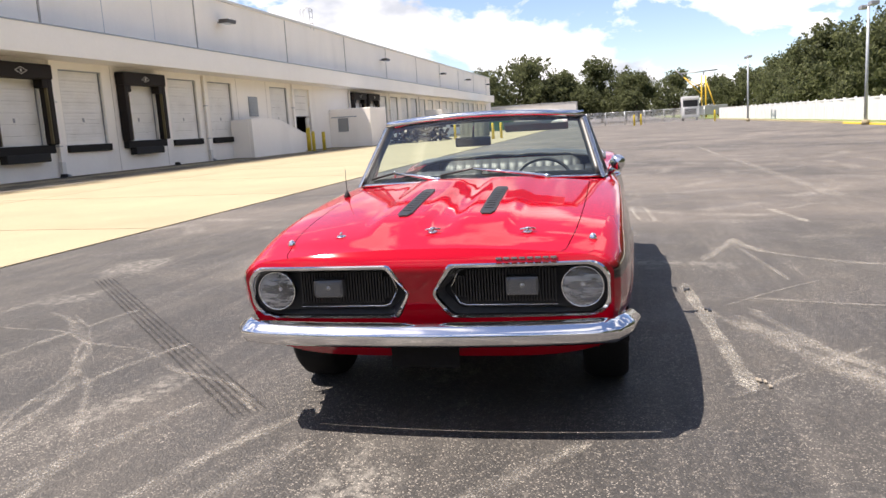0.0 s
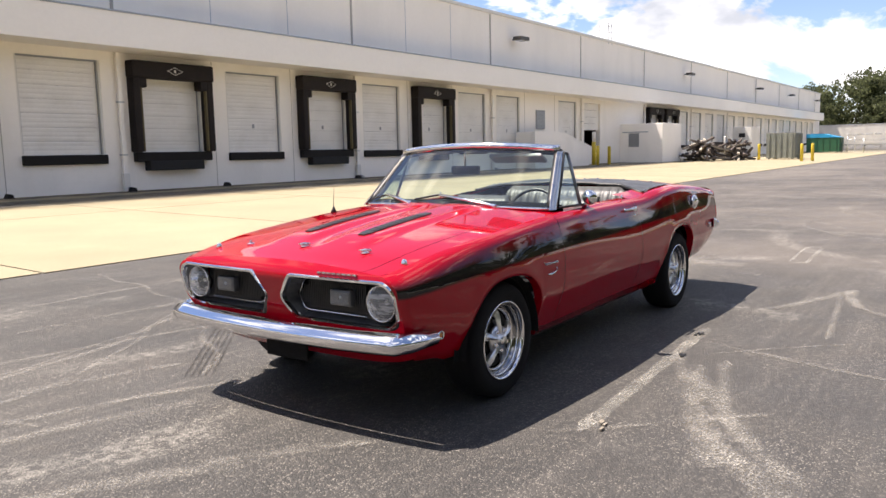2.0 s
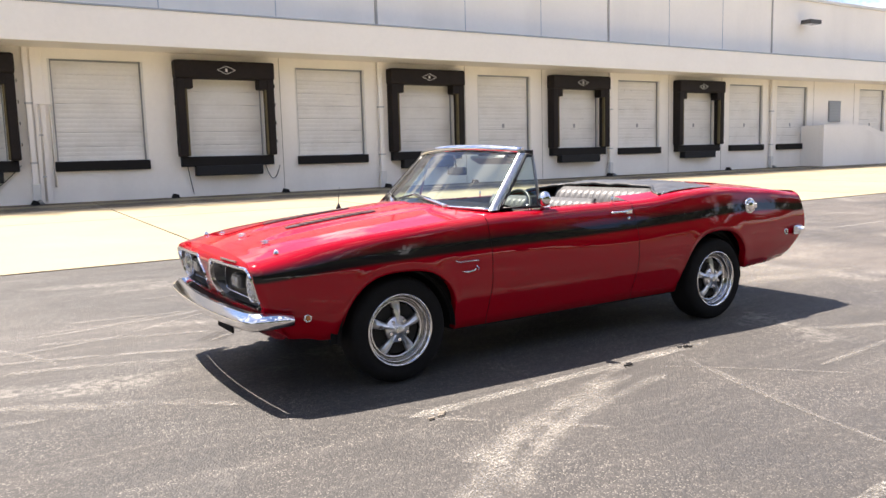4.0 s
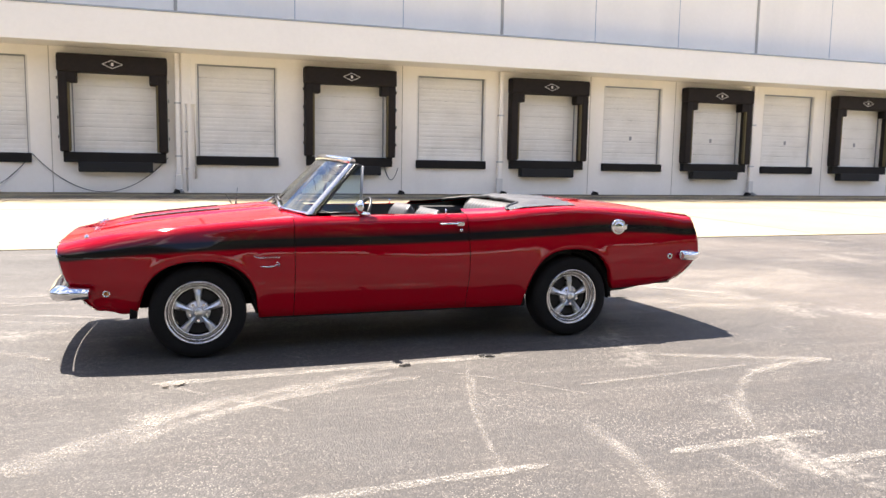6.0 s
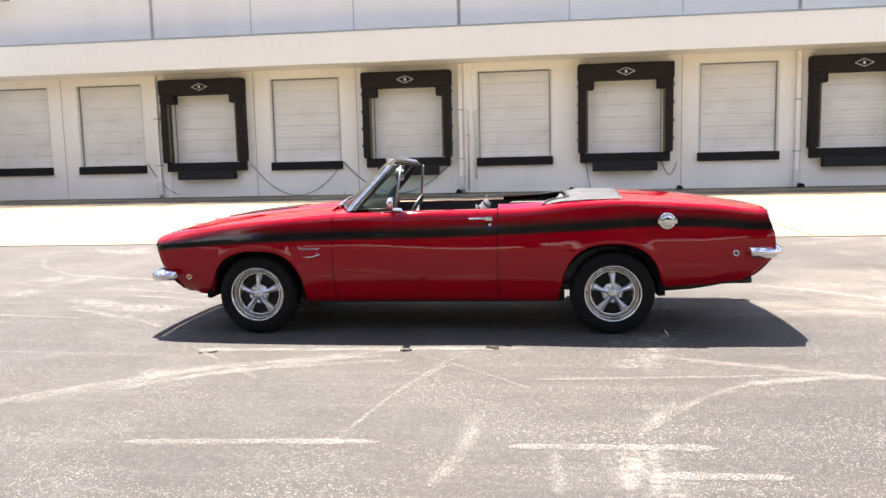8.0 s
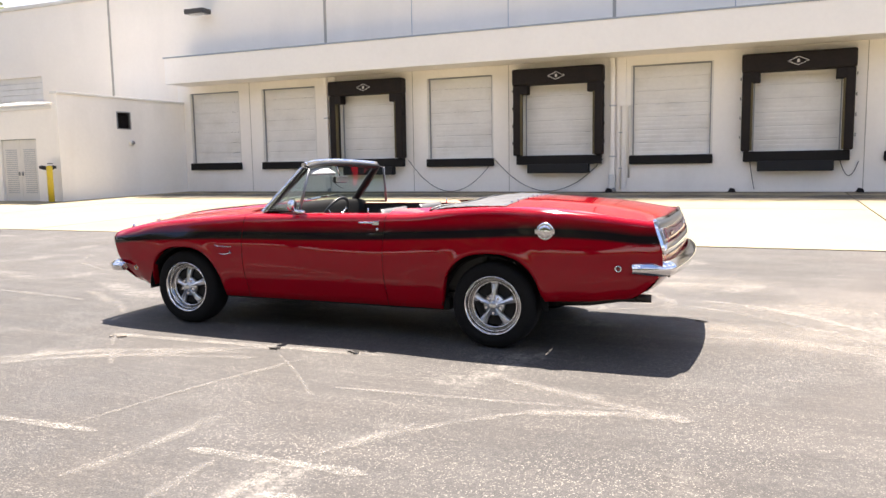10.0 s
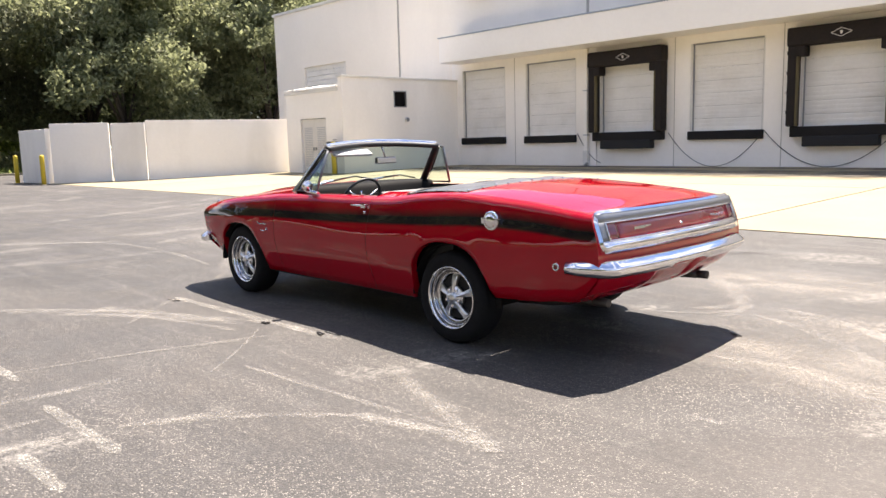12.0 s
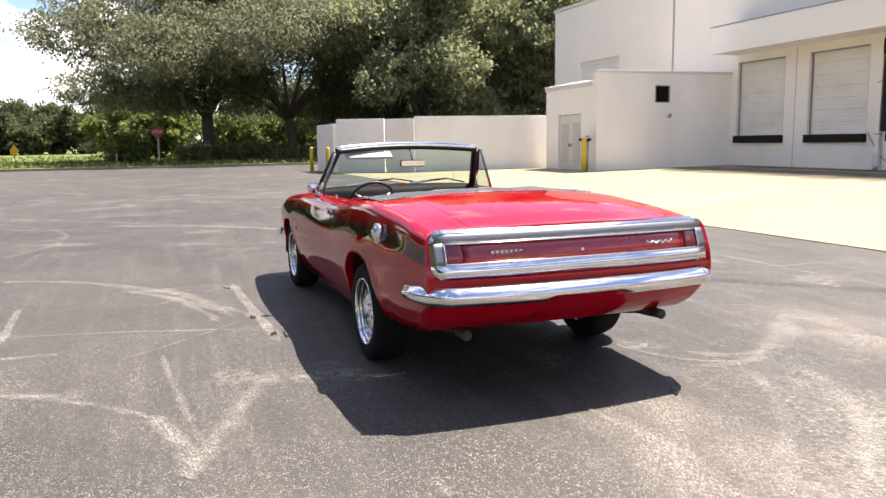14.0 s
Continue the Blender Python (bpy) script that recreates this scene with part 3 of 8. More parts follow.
def downpipe(x):
    p = thing("downpipe", "white painted downpipe with a metal shoe on the dock wall", "downpipe", (x, WALL_Y - 0.11, 0.2), "downpipes")
    bm = bmesh.new()
    add_box(bm, -0.07, 0.07, -0.06, 0.06, 0.5, CANOPY_Z0 - 0.22, 0.012)
    part("pipe", bm, M_WALL, p)
    bm = bmesh.new()
    add_box(bm, -0.11, 0.11, -0.09, 0.06, 0.0, 0.62, 0.02)
    part("guard", bm, M_TRIMW, p)
    for z in (1.2, 2.9):
        part("strap", box_bm(-0.1, 0.1, -0.075, 0.10, z, z + 0.05, 0.005), M_GALV, p)
    bm = bmesh.new()
    add_tube(bm, (0.06, -0.06, 0.12), (0.12, -0.24, 0.04), 0.06)
    part("spout", bm, M_GREYMETAL, p, "grey spout")
    return p


for k in range(9):
    downpipe(-13.125 + 11.25 * k)


def dock_door():
    """A sectional door of ribbed panels in its opening, with a black bumper below."""
    d = thing("dock_door", "closed off-white ribbed sectional dock door", "dock door", (0, WALL_Y, 0), "dock doors")
    n = 7
    h = (DOOR_Z1 - DOOR_Z0) / n
    for k in range(n):
        bm = bmesh.new()
        z = DOOR_Z0 + h * k
        add_box(bm, -DOOR_W / 2 + 0.01, DOOR_W / 2 - 0.01, 0.15, 0.2, z + 0.003, z + h - 0.003, 0.004)
        for s in (0.18, 0.5, 0.82):
            add_box(bm, -DOOR_W / 2 + 0.065, DOOR_W / 2 - 0.065, 0.132, 0.151, z + h * s - 0.045, z + h * s + 0.045, 0.008)
        part("panel", bm, M_DOOR, d)
    bm = bmesh.new()
    add_box(bm, -DOOR_W / 2, -DOOR_W / 2 + 0.06, 0.02, 0.15, DOOR_Z0, DOOR_Z1, 0.004)
    part("jamb", bm, M_TRIMW, d, "painted metal jamb")
    bm = bmesh.new()
    add_box(bm, DOOR_W / 2 - 0.06, DOOR_W / 2, 0.02, 0.15, DOOR_Z0, DOOR_Z1, 0.004)
    part("jamb", bm, M_TRIMW, d, "painted metal jamb")
    # grey strip paints the shadow line along the jambs and head
    bm = bmesh.new()
    add_box(bm, -DOOR_W / 2 + 0.06, DOOR_W / 2 - 0.06, 0.05, 0.15, DOOR_Z1 - 0.05, DOOR_Z1, 0.004)
    for q in (-1, 1):
        add_box(bm, *sorted((q * (DOOR_W / 2 - 0.061), q * (DOOR_W / 2 - 0.10))), 0.09, 0.13, DOOR_Z0, DOOR_Z1 - 0.05, 0.004)
    part("weather_strip", bm, M_GREYMETAL, d, "grey strip standing for the shadow line round the door")
    bm = bmesh.new()
    add_box(bm, -DOOR_W / 2 - 0.02, DOOR_W / 2 + 0.02, -0.12, 0.16, DOOR_Z0 - 0.3, DOOR_Z0 - 0.005, 0.03)
    part("bumper", bm, M_RUBBER, d, "black rubber dock bumper")
    return d


def dock_shelter():
    """A padded black dock seal with stepped head corners, yellow inner edges and bumper blocks."""
    s = thing("dock_shelter", "worn black padded vinyl dock seal with diamond mark", "dock seal", (0, WALL_Y, 0), "dock seals")
    w, y0, y1 = 1.57, -0.42, -0.002
    bm = bmesh.new()
    add_box(bm, -w - 0.02, w + 0.02, y0 - 0.05, y1, 3.93, 4.49, 0.07)
    part("head_pad", bm, M_SEAL, s)
    for sg in (-1, 1):
        bm = bmesh.new()
        add_box(bm, min(sg * 1.30, sg * w), max(sg * 1.30, sg * w), y0, y1, 1.50, 3.95, 0.06)
        for z in (1.9, 2.5, 3.1, 3.7):
            add_box(bm, min(sg * 1.60, sg * (w + 0.05)), max(sg * 1.60, sg * (w + 0.05)), y0 + 0.1, y0 + 0.2, z, z + 0.1, 0.015)
        part("side_pad", bm, M_SEAL, s)
        bm = bmesh.new()
        add_box(bm, min(sg * 1.05, sg * 1.33), max(sg * 1.05, sg * 1.33), y0 + 0.01, y1, 3.62, 3.95, 0.04)
        part("corner_pad", bm, M_SEAL, s)
        bm = bmesh.new()
        add_box(bm, min(sg * 1.245, sg * 1.302), max(sg * 1.245, sg * 1.302), y0 + 0.02, y0 + 0.15, 1.52, 3.62, 0.012)
        part("edge_strip", bm, M_SEALYEL, s, "faded yellow edge strip")
    bm = bmesh.new()
    add_box(bm, -1.5, 1.5, -0.26, -0.002, 1.18, 1.50, 0.03)
    part("bumper", bm, M_RUBBER, s, "black rubber bumper")
    bm = bmesh.new()
    add_box(bm, -1.08, 1.08, -0.34, -0.002, 0.88, 1.20, 0.035)
    part("leveler_lip", bm, M_DARK, s, "black steel leveler lip")
    # the maker's mark becomes a plain diamond outline
    bm = bmesh.new()
    for a, b in (((-0.29, 0), (0, 0.125)), ((0, 0.125), (0.29, 0)), ((0.29, 0), (0, -0.125)), ((0, -0.125), (-0.29, 0))):
        add_tube(bm, (a[0], y0 - 0.055, 4.20 + a[1]), (b[0], y0 - 0.055, 4.20 + b[1]), 0.010, seg=6)
    add_box(bm, -0.035, 0.035, y0 - 0.06, y0 - 0.045, 4.15, 4.25, 0.004)
    part("emblem", bm, M_TRIMW, s, "white diamond emblem")
    return s


door_master = dock_door()
door_master.location.x = BAY * DOOR_BAYS[0]
tag_me = finish(box_bm(-0.055, 0.055, 0.122, 0.131, 2.36, 2.52, 0.003), "door_tag", M_GREYMETAL)


def door_tag(d):
    ob = new("door_tag", tag_me)
    ob.parent = d
    ob["label"] = "small grey tag on the door"


for k in DOOR_BAYS[1:]:
    if k != 12:
        d = copy_thing(door_master, Matrix.Translation((BAY * k, WALL_Y, 0)))
        if 3 < k < 12:
            door_tag(d)
for k in SEAL_BAYS:
    d = copy_thing(door_master, Matrix.Translation((BAY * k, WALL_Y, 0)))
    for c in list(d.children):
        if c.name.startswith("bumper"):
            bpy.data.objects.remove(c)
    if k > 3:
        door_tag(d)
shelter_master = dock_shelter()
shelter_master.location.x = BAY * SEAL_BAYS[0]
for k in SEAL_BAYS[1:] + [15, 16]:
    copy_thing(shelter_master, Matrix.Translation((BAY * k, WALL_Y, 0)))


# ---- the convertible ----
def paint_mat(name, stripe=False):
    """Glossy red two-layer paint; with stripe, a black band with soft sprayed edges runs along the side."""
    m = bpy.data.materials.new(name)
    m.use_nodes = True
    n, l = m.node_tree.nodes, m.node_tree.links
    b = n["Principled BSDF"]
    b.inputs["Roughness"].default_value = 0.5
    b.inputs["Coat Weight"].default_value = 1.0
    b.inputs["Coat Roughness"].default_value = 0.035
    b.inputs["Specular IOR Level"].default_value = 0.0
    b.inputs["Coat IOR"].default_value = 1.46
    co = n.new("ShaderNodeTexCoord")
    t = n.new("ShaderNodeTexNoise")
    t.inputs["Scale"].default_value = 1.6
    t.inputs["Detail"].default_value = 4.0
    l.new(co.outputs["Object"], t.inputs["Vector"])
    mx = n.new("ShaderNodeMixRGB")
    mx.inputs["Color1"].default_value = (0.315, 0.0012, 0.0095, 1)
    mx.inputs["Color2"].default_value = (0.365, 0.0016, 0.012, 1)
    l.new(t.outputs["Fac"], mx.inputs["Fac"])
    last = mx.outputs["Color"]
    # long shallow waviness of old panels
    t2 = n.new("ShaderNodeTexNoise")
    t2.inputs["Scale"].default_value = 3.0
    t2.inputs["Detail"].default_value = 2.0
    l.new(co.outputs["Object"], t2.inputs["Vector"])
    bp = n.new("ShaderNodeBump")
    bp.inputs["Strength"].default_value = 0.06
    bp.inputs["Distance"].default_value = 0.012
    l.new(t2.outputs["Fac"], bp.inputs["Height"])
    l.new(bp.outputs["Normal"], b.inputs["Normal"])
    l.new(bp.outputs["Normal"], b.inputs["Coat Normal"])
    if stripe:
        uv = n.new("ShaderNodeUVMap")
        sp = n.new("ShaderNodeSeparateXYZ")
        l.new(uv.outputs["UV"], sp.inputs["Vector"])
        r = n.new("ShaderNodeValToRGB")
        e = r.color_ramp.elements
        e[0].position, e[0].color = 0.0, (0, 0, 0, 1)
        e[1].position, e[1].color = 1.0, (0, 0, 0, 1)
        for p, v in ((0.21, 0.0), (0.255, 0.6), (0.30, 0.98), (0.50, 1.0), (0.61, 0.65), (0.80, 0.0)):
            q = e.new(p)
            q.color = (v, v, v, 1)
        l.new(sp.outputs["Y"], r.inputs["Fac"])
        m2 = n.new("ShaderNodeMixRGB")
        m2.inputs["Color2"].default_value = (0.012, 0.012, 0.013, 1)
        l.new(r.outputs["Color"], m2.inputs["Fac"])
        l.new(last, m2.inputs["Color1"])
        last = m2.outputs["Color"]
    l.new(last, b.inputs["Base Color"])
    return m


M_RED = paint_mat("red_paint")
M_RED_STRIPE = paint_mat("red_paint_black_stripe", True)
M_CHROME = mat("chrome", (0.80, 0.80, 0.82), 0.06, 1.0, grain=0.02, blotch=0.03, blotch_scale=6)
M_STEEL = mat("brushed_steel", (0.56, 0.56, 0.57), 0.24, 1.0, grain=0.05, blotch=0.06, blotch_scale=8)
# rim barrel metal, darkened to paint in shade and dark reflections
M_RIM = mat("darkened_rim", (0.30, 0.30, 0.31), 0.14, 1.0, grain=0.05, blotch=0.08, blotch_scale=9)
M_SPOKE = mat("satin_spoke", (0.80, 0.80, 0.81), 0.30, 1.0, grain=0.04, blotch=0.06, blotch_scale=12)
M_LAMPBODY = mat("lamp_body", (0.13, 0.13, 0.135), 0.3, 0.5, grain=0.1, grain_scale=60, blotch=0.1)
M_SATIN = mat("satin_grey_trim", (0.24, 0.25, 0.26), 0.36, 0.7, grain=0.05, blotch=0.05)
M_TYRE = mat("tyre_rubber", (0.009, 0.009, 0.0095), 0.9, grain=0.15, grain_scale=60, blotch=0.2, blotch_scale=5, bump=0.3, bump_scale=120, spec=0.25)
M_BLACKPL = mat("satin_black", (0.016, 0.016, 0.017), 0.42, grain=0.1, grain_scale=50, blotch=0.1)
M_UNDER = mat("underbody_black", (0.012, 0.012, 0.012), 0.9, spec=0.2, grain=0.2, blotch=0.3, bump=0.3)
M_DASH = mat("dash_vinyl", (0.006, 0.006, 0.0065), 0.6, grain=0.1, grain_scale=80, blotch=0.15, blotch_scale=4, spec=0.06)
M_VINYL = mat("black_vinyl", (0.014, 0.014, 0.015), 0.5, grain=0.1, grain_scale=80, blotch=0.15, blotch_scale=4, bump=0.25, bump_scale=140, spec=0.5)
# paler, glossier copy of black_vinyl so sunlit backrests look whitish
M_SEAT = mat("sunlit_seat_vinyl", (0.05, 0.05, 0.052), 0.5, grain=0.1, grain_scale=80, blotch=0.15, blotch_scale=4, bump=0.2, bump_scale=140, spec=0.8)
M_BOOT = mat("boot_vinyl", (0.055, 0.056, 0.059), 0.45, grain=0.12, grain_scale=60, blotch=0.25, blotch_scale=5, bump=0.5, bump_scale=9)
M_REFLECTOR = mat("lamp_reflector", (0.95, 0.95, 0.95), 0.14, 1.0, grain=0.05, grain_scale=70)
M_EXHAUST = mat("exhaust_steel", (0.06, 0.055, 0.05), 0.5, 0.7, grain=0.15, blotch=0.2)
M_LENS_RED = mat("red_lens", (0.16, 0.010, 0.014), 0.15, grain=0.05, coat=1.0)
M_AMBER = mat("amber_lens", (0.55, 0.18, 0.03), 0.2, coat=1.0)
M_TAILRED = mat("red_tail_panel", (0.30, 0.012, 0.022), 0.25, grain=0.04, coat=1.0, blotch=0.08)


def glass_mat(name, tint, rough=0.0, body=0.0, flutes=False, low=0.07, film=0.5):
    m = bpy.data.materials.new(name)
    m.use_nodes = True
    n, l = m.node_tree.nodes, m.node_tree.links
    n.remove(n["Principled BSDF"])
    g = n.new("ShaderNodeBsdfGlossy")
    g.inputs["Roughness"].default_value = 0.015
    tr = n.new("ShaderNodeBsdfTransparent")
    tr.inputs["Color"].default_value = (*tint, 1)
    lw = n.new("ShaderNodeLayerWeight")
    lw.inputs["Blend"].default_value = 0.5
    pw = n.new("ShaderNodeMath")
    pw.operation = "POWER"
    pw.inputs[1].default_value = 3.6
    l.new(lw.outputs["Facing"], pw.inputs[0])
    fr = n.new("ShaderNodeMapRange")
    fr.inputs["To Min"].default_value, fr.inputs["To Max"].default_value = low, 0.9
    l.new(pw.outputs[0], fr.inputs["Value"])
    mx = n.new("ShaderNodeMixShader")
    l.new(fr.outputs["Result"], mx.inputs["Fac"])
    l.new(tr.outputs["BSDF"], mx.inputs[1])
    l.new(g.outputs["BSDF"], mx.inputs[2])
    if flutes:
        co = n.new("ShaderNodeTexCoord")
        wv = n.new("ShaderNodeTexWave")
        wv.bands_direction = "Y"
        wv.inputs["Scale"].default_value = 26.0
        l.new(co.outputs["Object"], wv.inputs["Vector"])
        bp = n.new("ShaderNodeBump")
        bp.inputs["Strength"].default_value = 0.7
        bp.inputs["Distance"].default_value = 0.004
        l.new(wv.outputs["Fac"], bp.inputs["Height"])
        l.new(bp.outputs["Normal"], g.inputs["Normal"])
    # a thin diffuse film: dust on the panes, painted-in brightness on the lamp lenses
    df = n.new("ShaderNodeBsdfDiffuse")
    df.inputs["Color"].default_value = (film, film, film, 1)
    m2 = n.new("ShaderNodeMixShader")
    m2.inputs["Fac"].default_value = body
    if flutes:
        # uneven pale bands imitate light and dark reflections in the lens
        nz = n.new("ShaderNodeTexNoise")
        nz.inputs["Scale"].default_value = 20.0
        nz.inputs["Detail"].default_value = 4.0
        st = n.new("ShaderNodeMapping")
        st.inputs["Scale"].default_value = (1.0, 0.45, 2.2)
        l.new(co.outputs["Object"], st.inputs["Vector"])
        l.new(st.outputs["Vector"], nz.inputs["Vector"])
        mr = n.new("ShaderNodeMapRange")
        mr.inputs["From Min"].default_value, mr.inputs["From Max"].default_value = 0.38, 0.62
        mr.inputs["To Min"].default_value, mr.inputs["To Max"].default_value = body * 0.25, body * 1.6
        l.new(nz.outputs["Fac"], mr.inputs["Value"])
        l.new(mr.outputs["Result"], m2.inputs["Fac"])
    l.new(mx.outputs["Shader"], m2.inputs[1])
    l.new(df.outputs["BSDF"], m2.inputs[2])
    l.new(m2.outputs["Shader"], n["Material Output"].inputs["Surface"])
    return m


M_GLASS = glass_mat("windshield_glass", (0.72, 0.84, 0.79), body=0.010, low=0.09)
M_LAMPGLASS = glass_mat("lamp_glass", (0.92, 0.94, 0.95), body=0.27, flutes=True, low=0.10, film=0.9)
M_PARKGLASS = glass_mat("parking_lamp_glass", (0.8, 0.82, 0.83), body=0.10, low=0.05, film=0.7)

car = thing("car", "red two-door convertible with black side stripe, top folded down", "car")
car.matrix_world = Matrix.Translation((0, 0.062, 0)) @ Matrix.Rotation(radians(1.09), 4, "Z")

# shape of the body; front towards -x, half widths and heights in metres
SHOULDER = [(-2.24, 0.765), (-2.05, 0.805), (-1.6, 0.862), (-1.1, 0.905), (-0.7, 0.93), (-0.2, 0.94), (0.4, 0.945), (0.75, 0.955), (1.05, 0.985),
            (1.45, 1.0), (1.9, 0.975), (2.3, 0.942), (2.55, 0.918)]
WIDTH = [(-2.24, 0.80), (-2.0, 0.84), (-1.5, 0.875), (-0.8, 0.89), (0.3, 0.89), (1.1, 0.905), (1.6, 0.90), (2.1, 0.880), (2.55, 0.856)]
CENTRE = [(-2.24, 0.80), (-2.05, 0.84), (-1.6, 0.905), (-1.1, 0.955), (-0.72, 0.985), (1.4, 1.045), (1.9, 1.020), (2.3, 0.976), (2.55, 0.936)]
NOSE_IN = [(0.28, 0.26), (0.328, 0.215), (0.391, 0.155), (0.45, 0.105), (0.503, 0.068), (0.573, 0.034), (0.60, 0.0265), (0.64, 0.0165), (0.67, 0.0095), (0.695, 0.0045), (0.715, 0.0015), (0.732, 0.0015), (0.75, 0.008), (0.765, 0.016), (0.80, 0.05)]
TAIL_IN = [(0.33, 0.33), (0.37, 0.26), (0.40, 0.205), (0.45, 0.135), (0.506, 0.080), (0.56, 0.030), (0.60, 0.014), (0.66, 0.010), (0.75, 0.022), (0.85, 0.055), (0.93, 0.085)]
NOSE_X, TAIL_X = -2.24, 2.585
WHEEL_X = (-1.3715, 1.3715)
WHEEL_Y = {-1: 0.738, 1: 0.768}
TYRE_R = 0.312


def shoulder(x):
    return lerp_table(SHOULDER, x)


def width(x):
    return lerp_table(WIDTH, x)


def nose_in(z):
    """How far the front face stands back from the nose at height z."""
    return lerp_table(NOSE_IN, z)


def tail_in(z):
    return lerp_table(TAIL_IN, z)


def arch_z(x):
    """The lower edge of the body side at x: rocker, wheel arches, overhangs."""
    z = 0.252 + 0.0 * sstep(0.4, 1.0, x)
    if x < -1.4:
        z = 0.308 + 0.02 * sstep(-1.86, -2.2, x)
    if x > 1.4:
        z = 0.352 + 0.040 * min(1.0, max(0.0, (x - 1.7) / 0.8))
    for cx, a, b, zc in ((WHEEL_X[0] + 0.012, 0.372, 0.343, 0.31), (WHEEL_X[1] - 0.012, 0.368, 0.372, 0.31)):
        d = abs(x - cx) / a
        if d < 1:
            z = max(z, zc + b * (1 - d**2.6) ** (1 / 2.2))
    return z


def half_y(x, z):
    """Half width of the body side at x and z: tucked in below, fullest under the stripe, rolled in at the shoulder."""
    w, s = width(x), shoulder(x)
    y = w
    y -= 0.098 * sstep(0.60, 0.20, z) ** 1.25
    y -= (0.050 - 0.034 * sstep(1.9, 2.5, x)) * sstep(0.69, s + 0.01, z)
    # the waist ahead of the rear haunch
    y -= 0.02 * sstep(0.6, 0.9, z) * math.exp(-((x - 0.35) / 0.55) ** 2)
    # flare round the wheel openings
    for cx in WHEEL_X:
        d = math.hypot(x - cx, z - 0.31)
        y += 0.006 * math.exp(-((d - 0.39) / 0.05) ** 2)
    q = min(1.0, max(0.0, (NOSE_X + 0.05 - x) / 0.05))
    y -= 0.020 * (1 - math.sqrt(1 - q * q))
    q = min(1.0, max(0.0, (x - TAIL_X + 0.09) / 0.09)) * sstep(0.66, 0.56, z)
    y -= 0.035 * (1 - math.sqrt(1 - q * q))
    r = 0.055
    t = max(0.0, (z - (s - r)) / r)
    if t > 0:
        y -= r * (1 - math.sqrt(max(0.0, 1 - min(1.0, t) ** 2)))
    return y


def bend(x, y, z):
    """Slants nose and tail: points near the ends lean back with height."""
    kf = sstep(-1.75, NOSE_X, x)
    kr = sstep(2.0, TAIL_X, x)
    yy = min(1.0, abs(y) / 0.82)
    x = x + kf * (nose_in(z) + 0.038 * yy**3) - kr * (tail_in(z) + 0.045 * yy**3)
    return Vector((x, y, z))


def side_panel(x0, x1, sg, nu, inset=0.0):
    """A piece of body side from x0 to x1, lower edge along the arches, with stripe UVs and a folded lower lip."""
    bm = bmesh.new()
    uvl = bm.loops.layers.uv.new("UVMap")
    nv = 16
    verts, uvs = [], {}
    for i in range(nu + 1):
        x = x0 + (x1 - x0) * i / nu
        zb, zs = arch_z(x), shoulder(x)
        col = []
        levels = [zb + (zs - zb) * (1 - (1 - j / nv) ** 1.5) for j in range(nv + 1)]
        lip = bend(x, sg * (half_y(x, zb) - 0.05), zb + 0.004)
        v = bm.verts.new(lip)
        uvs[v] = (x, zb)
        col.append(v)
        for z in levels:
            v = bm.verts.new(bend(x, sg * (half_y(x, z) - inset), z))
            uvs[v] = (x, z)
            col.append(v)
        verts.append(col)
    for a, b in zip(verts, verts[1:]):
        for j in range(len(a) - 1):
            f = bm.faces.new((a[j], b[j], b[j + 1], a[j + 1]))
            f.smooth = j > 0
    for f in bm.faces:
        for lp in f.loops:
            x, z = uvs[lp.vert]
            mid = lerp_table(STRIPE, x)
            half = lerp_table(STRIPE_H, x)
            lp[uvl].uv = (x / 5 + 0.5, min(1, max(0, 0.5 + (z - mid) / (half * 4.4))))
    return bm


STRIPE = [(-2.2, 0.700), (-1.75, 0.748), (-1.35, 0.772), (-0.74, 0.788), (0.0, 0.795), (0.5, 0.808), (1.09, 0.832), (1.64, 0.858), (2.1, 0.845), (2.45, 0.818)]
STRIPE_H = [(-2.2, 0.034), (-1.6, 0.050), (-0.74, 0.050), (0.5, 0.048), (1.64, 0.050), (2.45, 0.046)]
GAP = 0.0022




for sg, side in ((-1, "driver"), (1, "passenger")):
    part("front_fender", side_panel(NOSE_X, -0.745 - GAP, sg, 64), M_RED_STRIPE, car)
    door = part("door", side_panel(-0.745 + GAP, 0.52 - GAP, sg, 26), M_RED_STRIPE, car, "closed red door with black stripe")
    part("quarter_panel", side_panel(0.52 + GAP, TAIL_X, sg, 74), M_RED_STRIPE, car)


# ---- top surfaces: hood, cowl, door tops, deck ----
def edge_y(x):
    return half_y(x, shoulder(x))


def hood_z(x, y):
    w = edge_y(x)
    s, c = shoulder(x), lerp_table(CENTRE, x)
    t = min(1.0, abs(y) / w)
    z = s + (c - s) * (1 - t**2.2)
    # fender crown falls to the hood line, two raised ribs carry the louvres
    rib = sstep(-2.12, -1.75, x) * (1 - sstep(-0.86, -0.74, x))
    for ry in (-0.225, 0.165):
        z += 0.013 * rib * (sstep(0.175, 0.085, abs(y - ry)))
    return z


def top_patch(x0, x1, f0, f1, nu, nv, zf, drop=0.0):
    """A top surface from x0 to x1, between the side fractions f0 and f1 of the half width."""
    bm = bmesh.new()

    def at(u, v):
        x = x0 + (x1 - x0) * u
        w = edge_y(x)
        y = w * (f0 + (f1 - f0) * v)
        return bend(x, y, zf(x, y) - drop)

    add_grid(bm, at, nu, nv)
    return bm


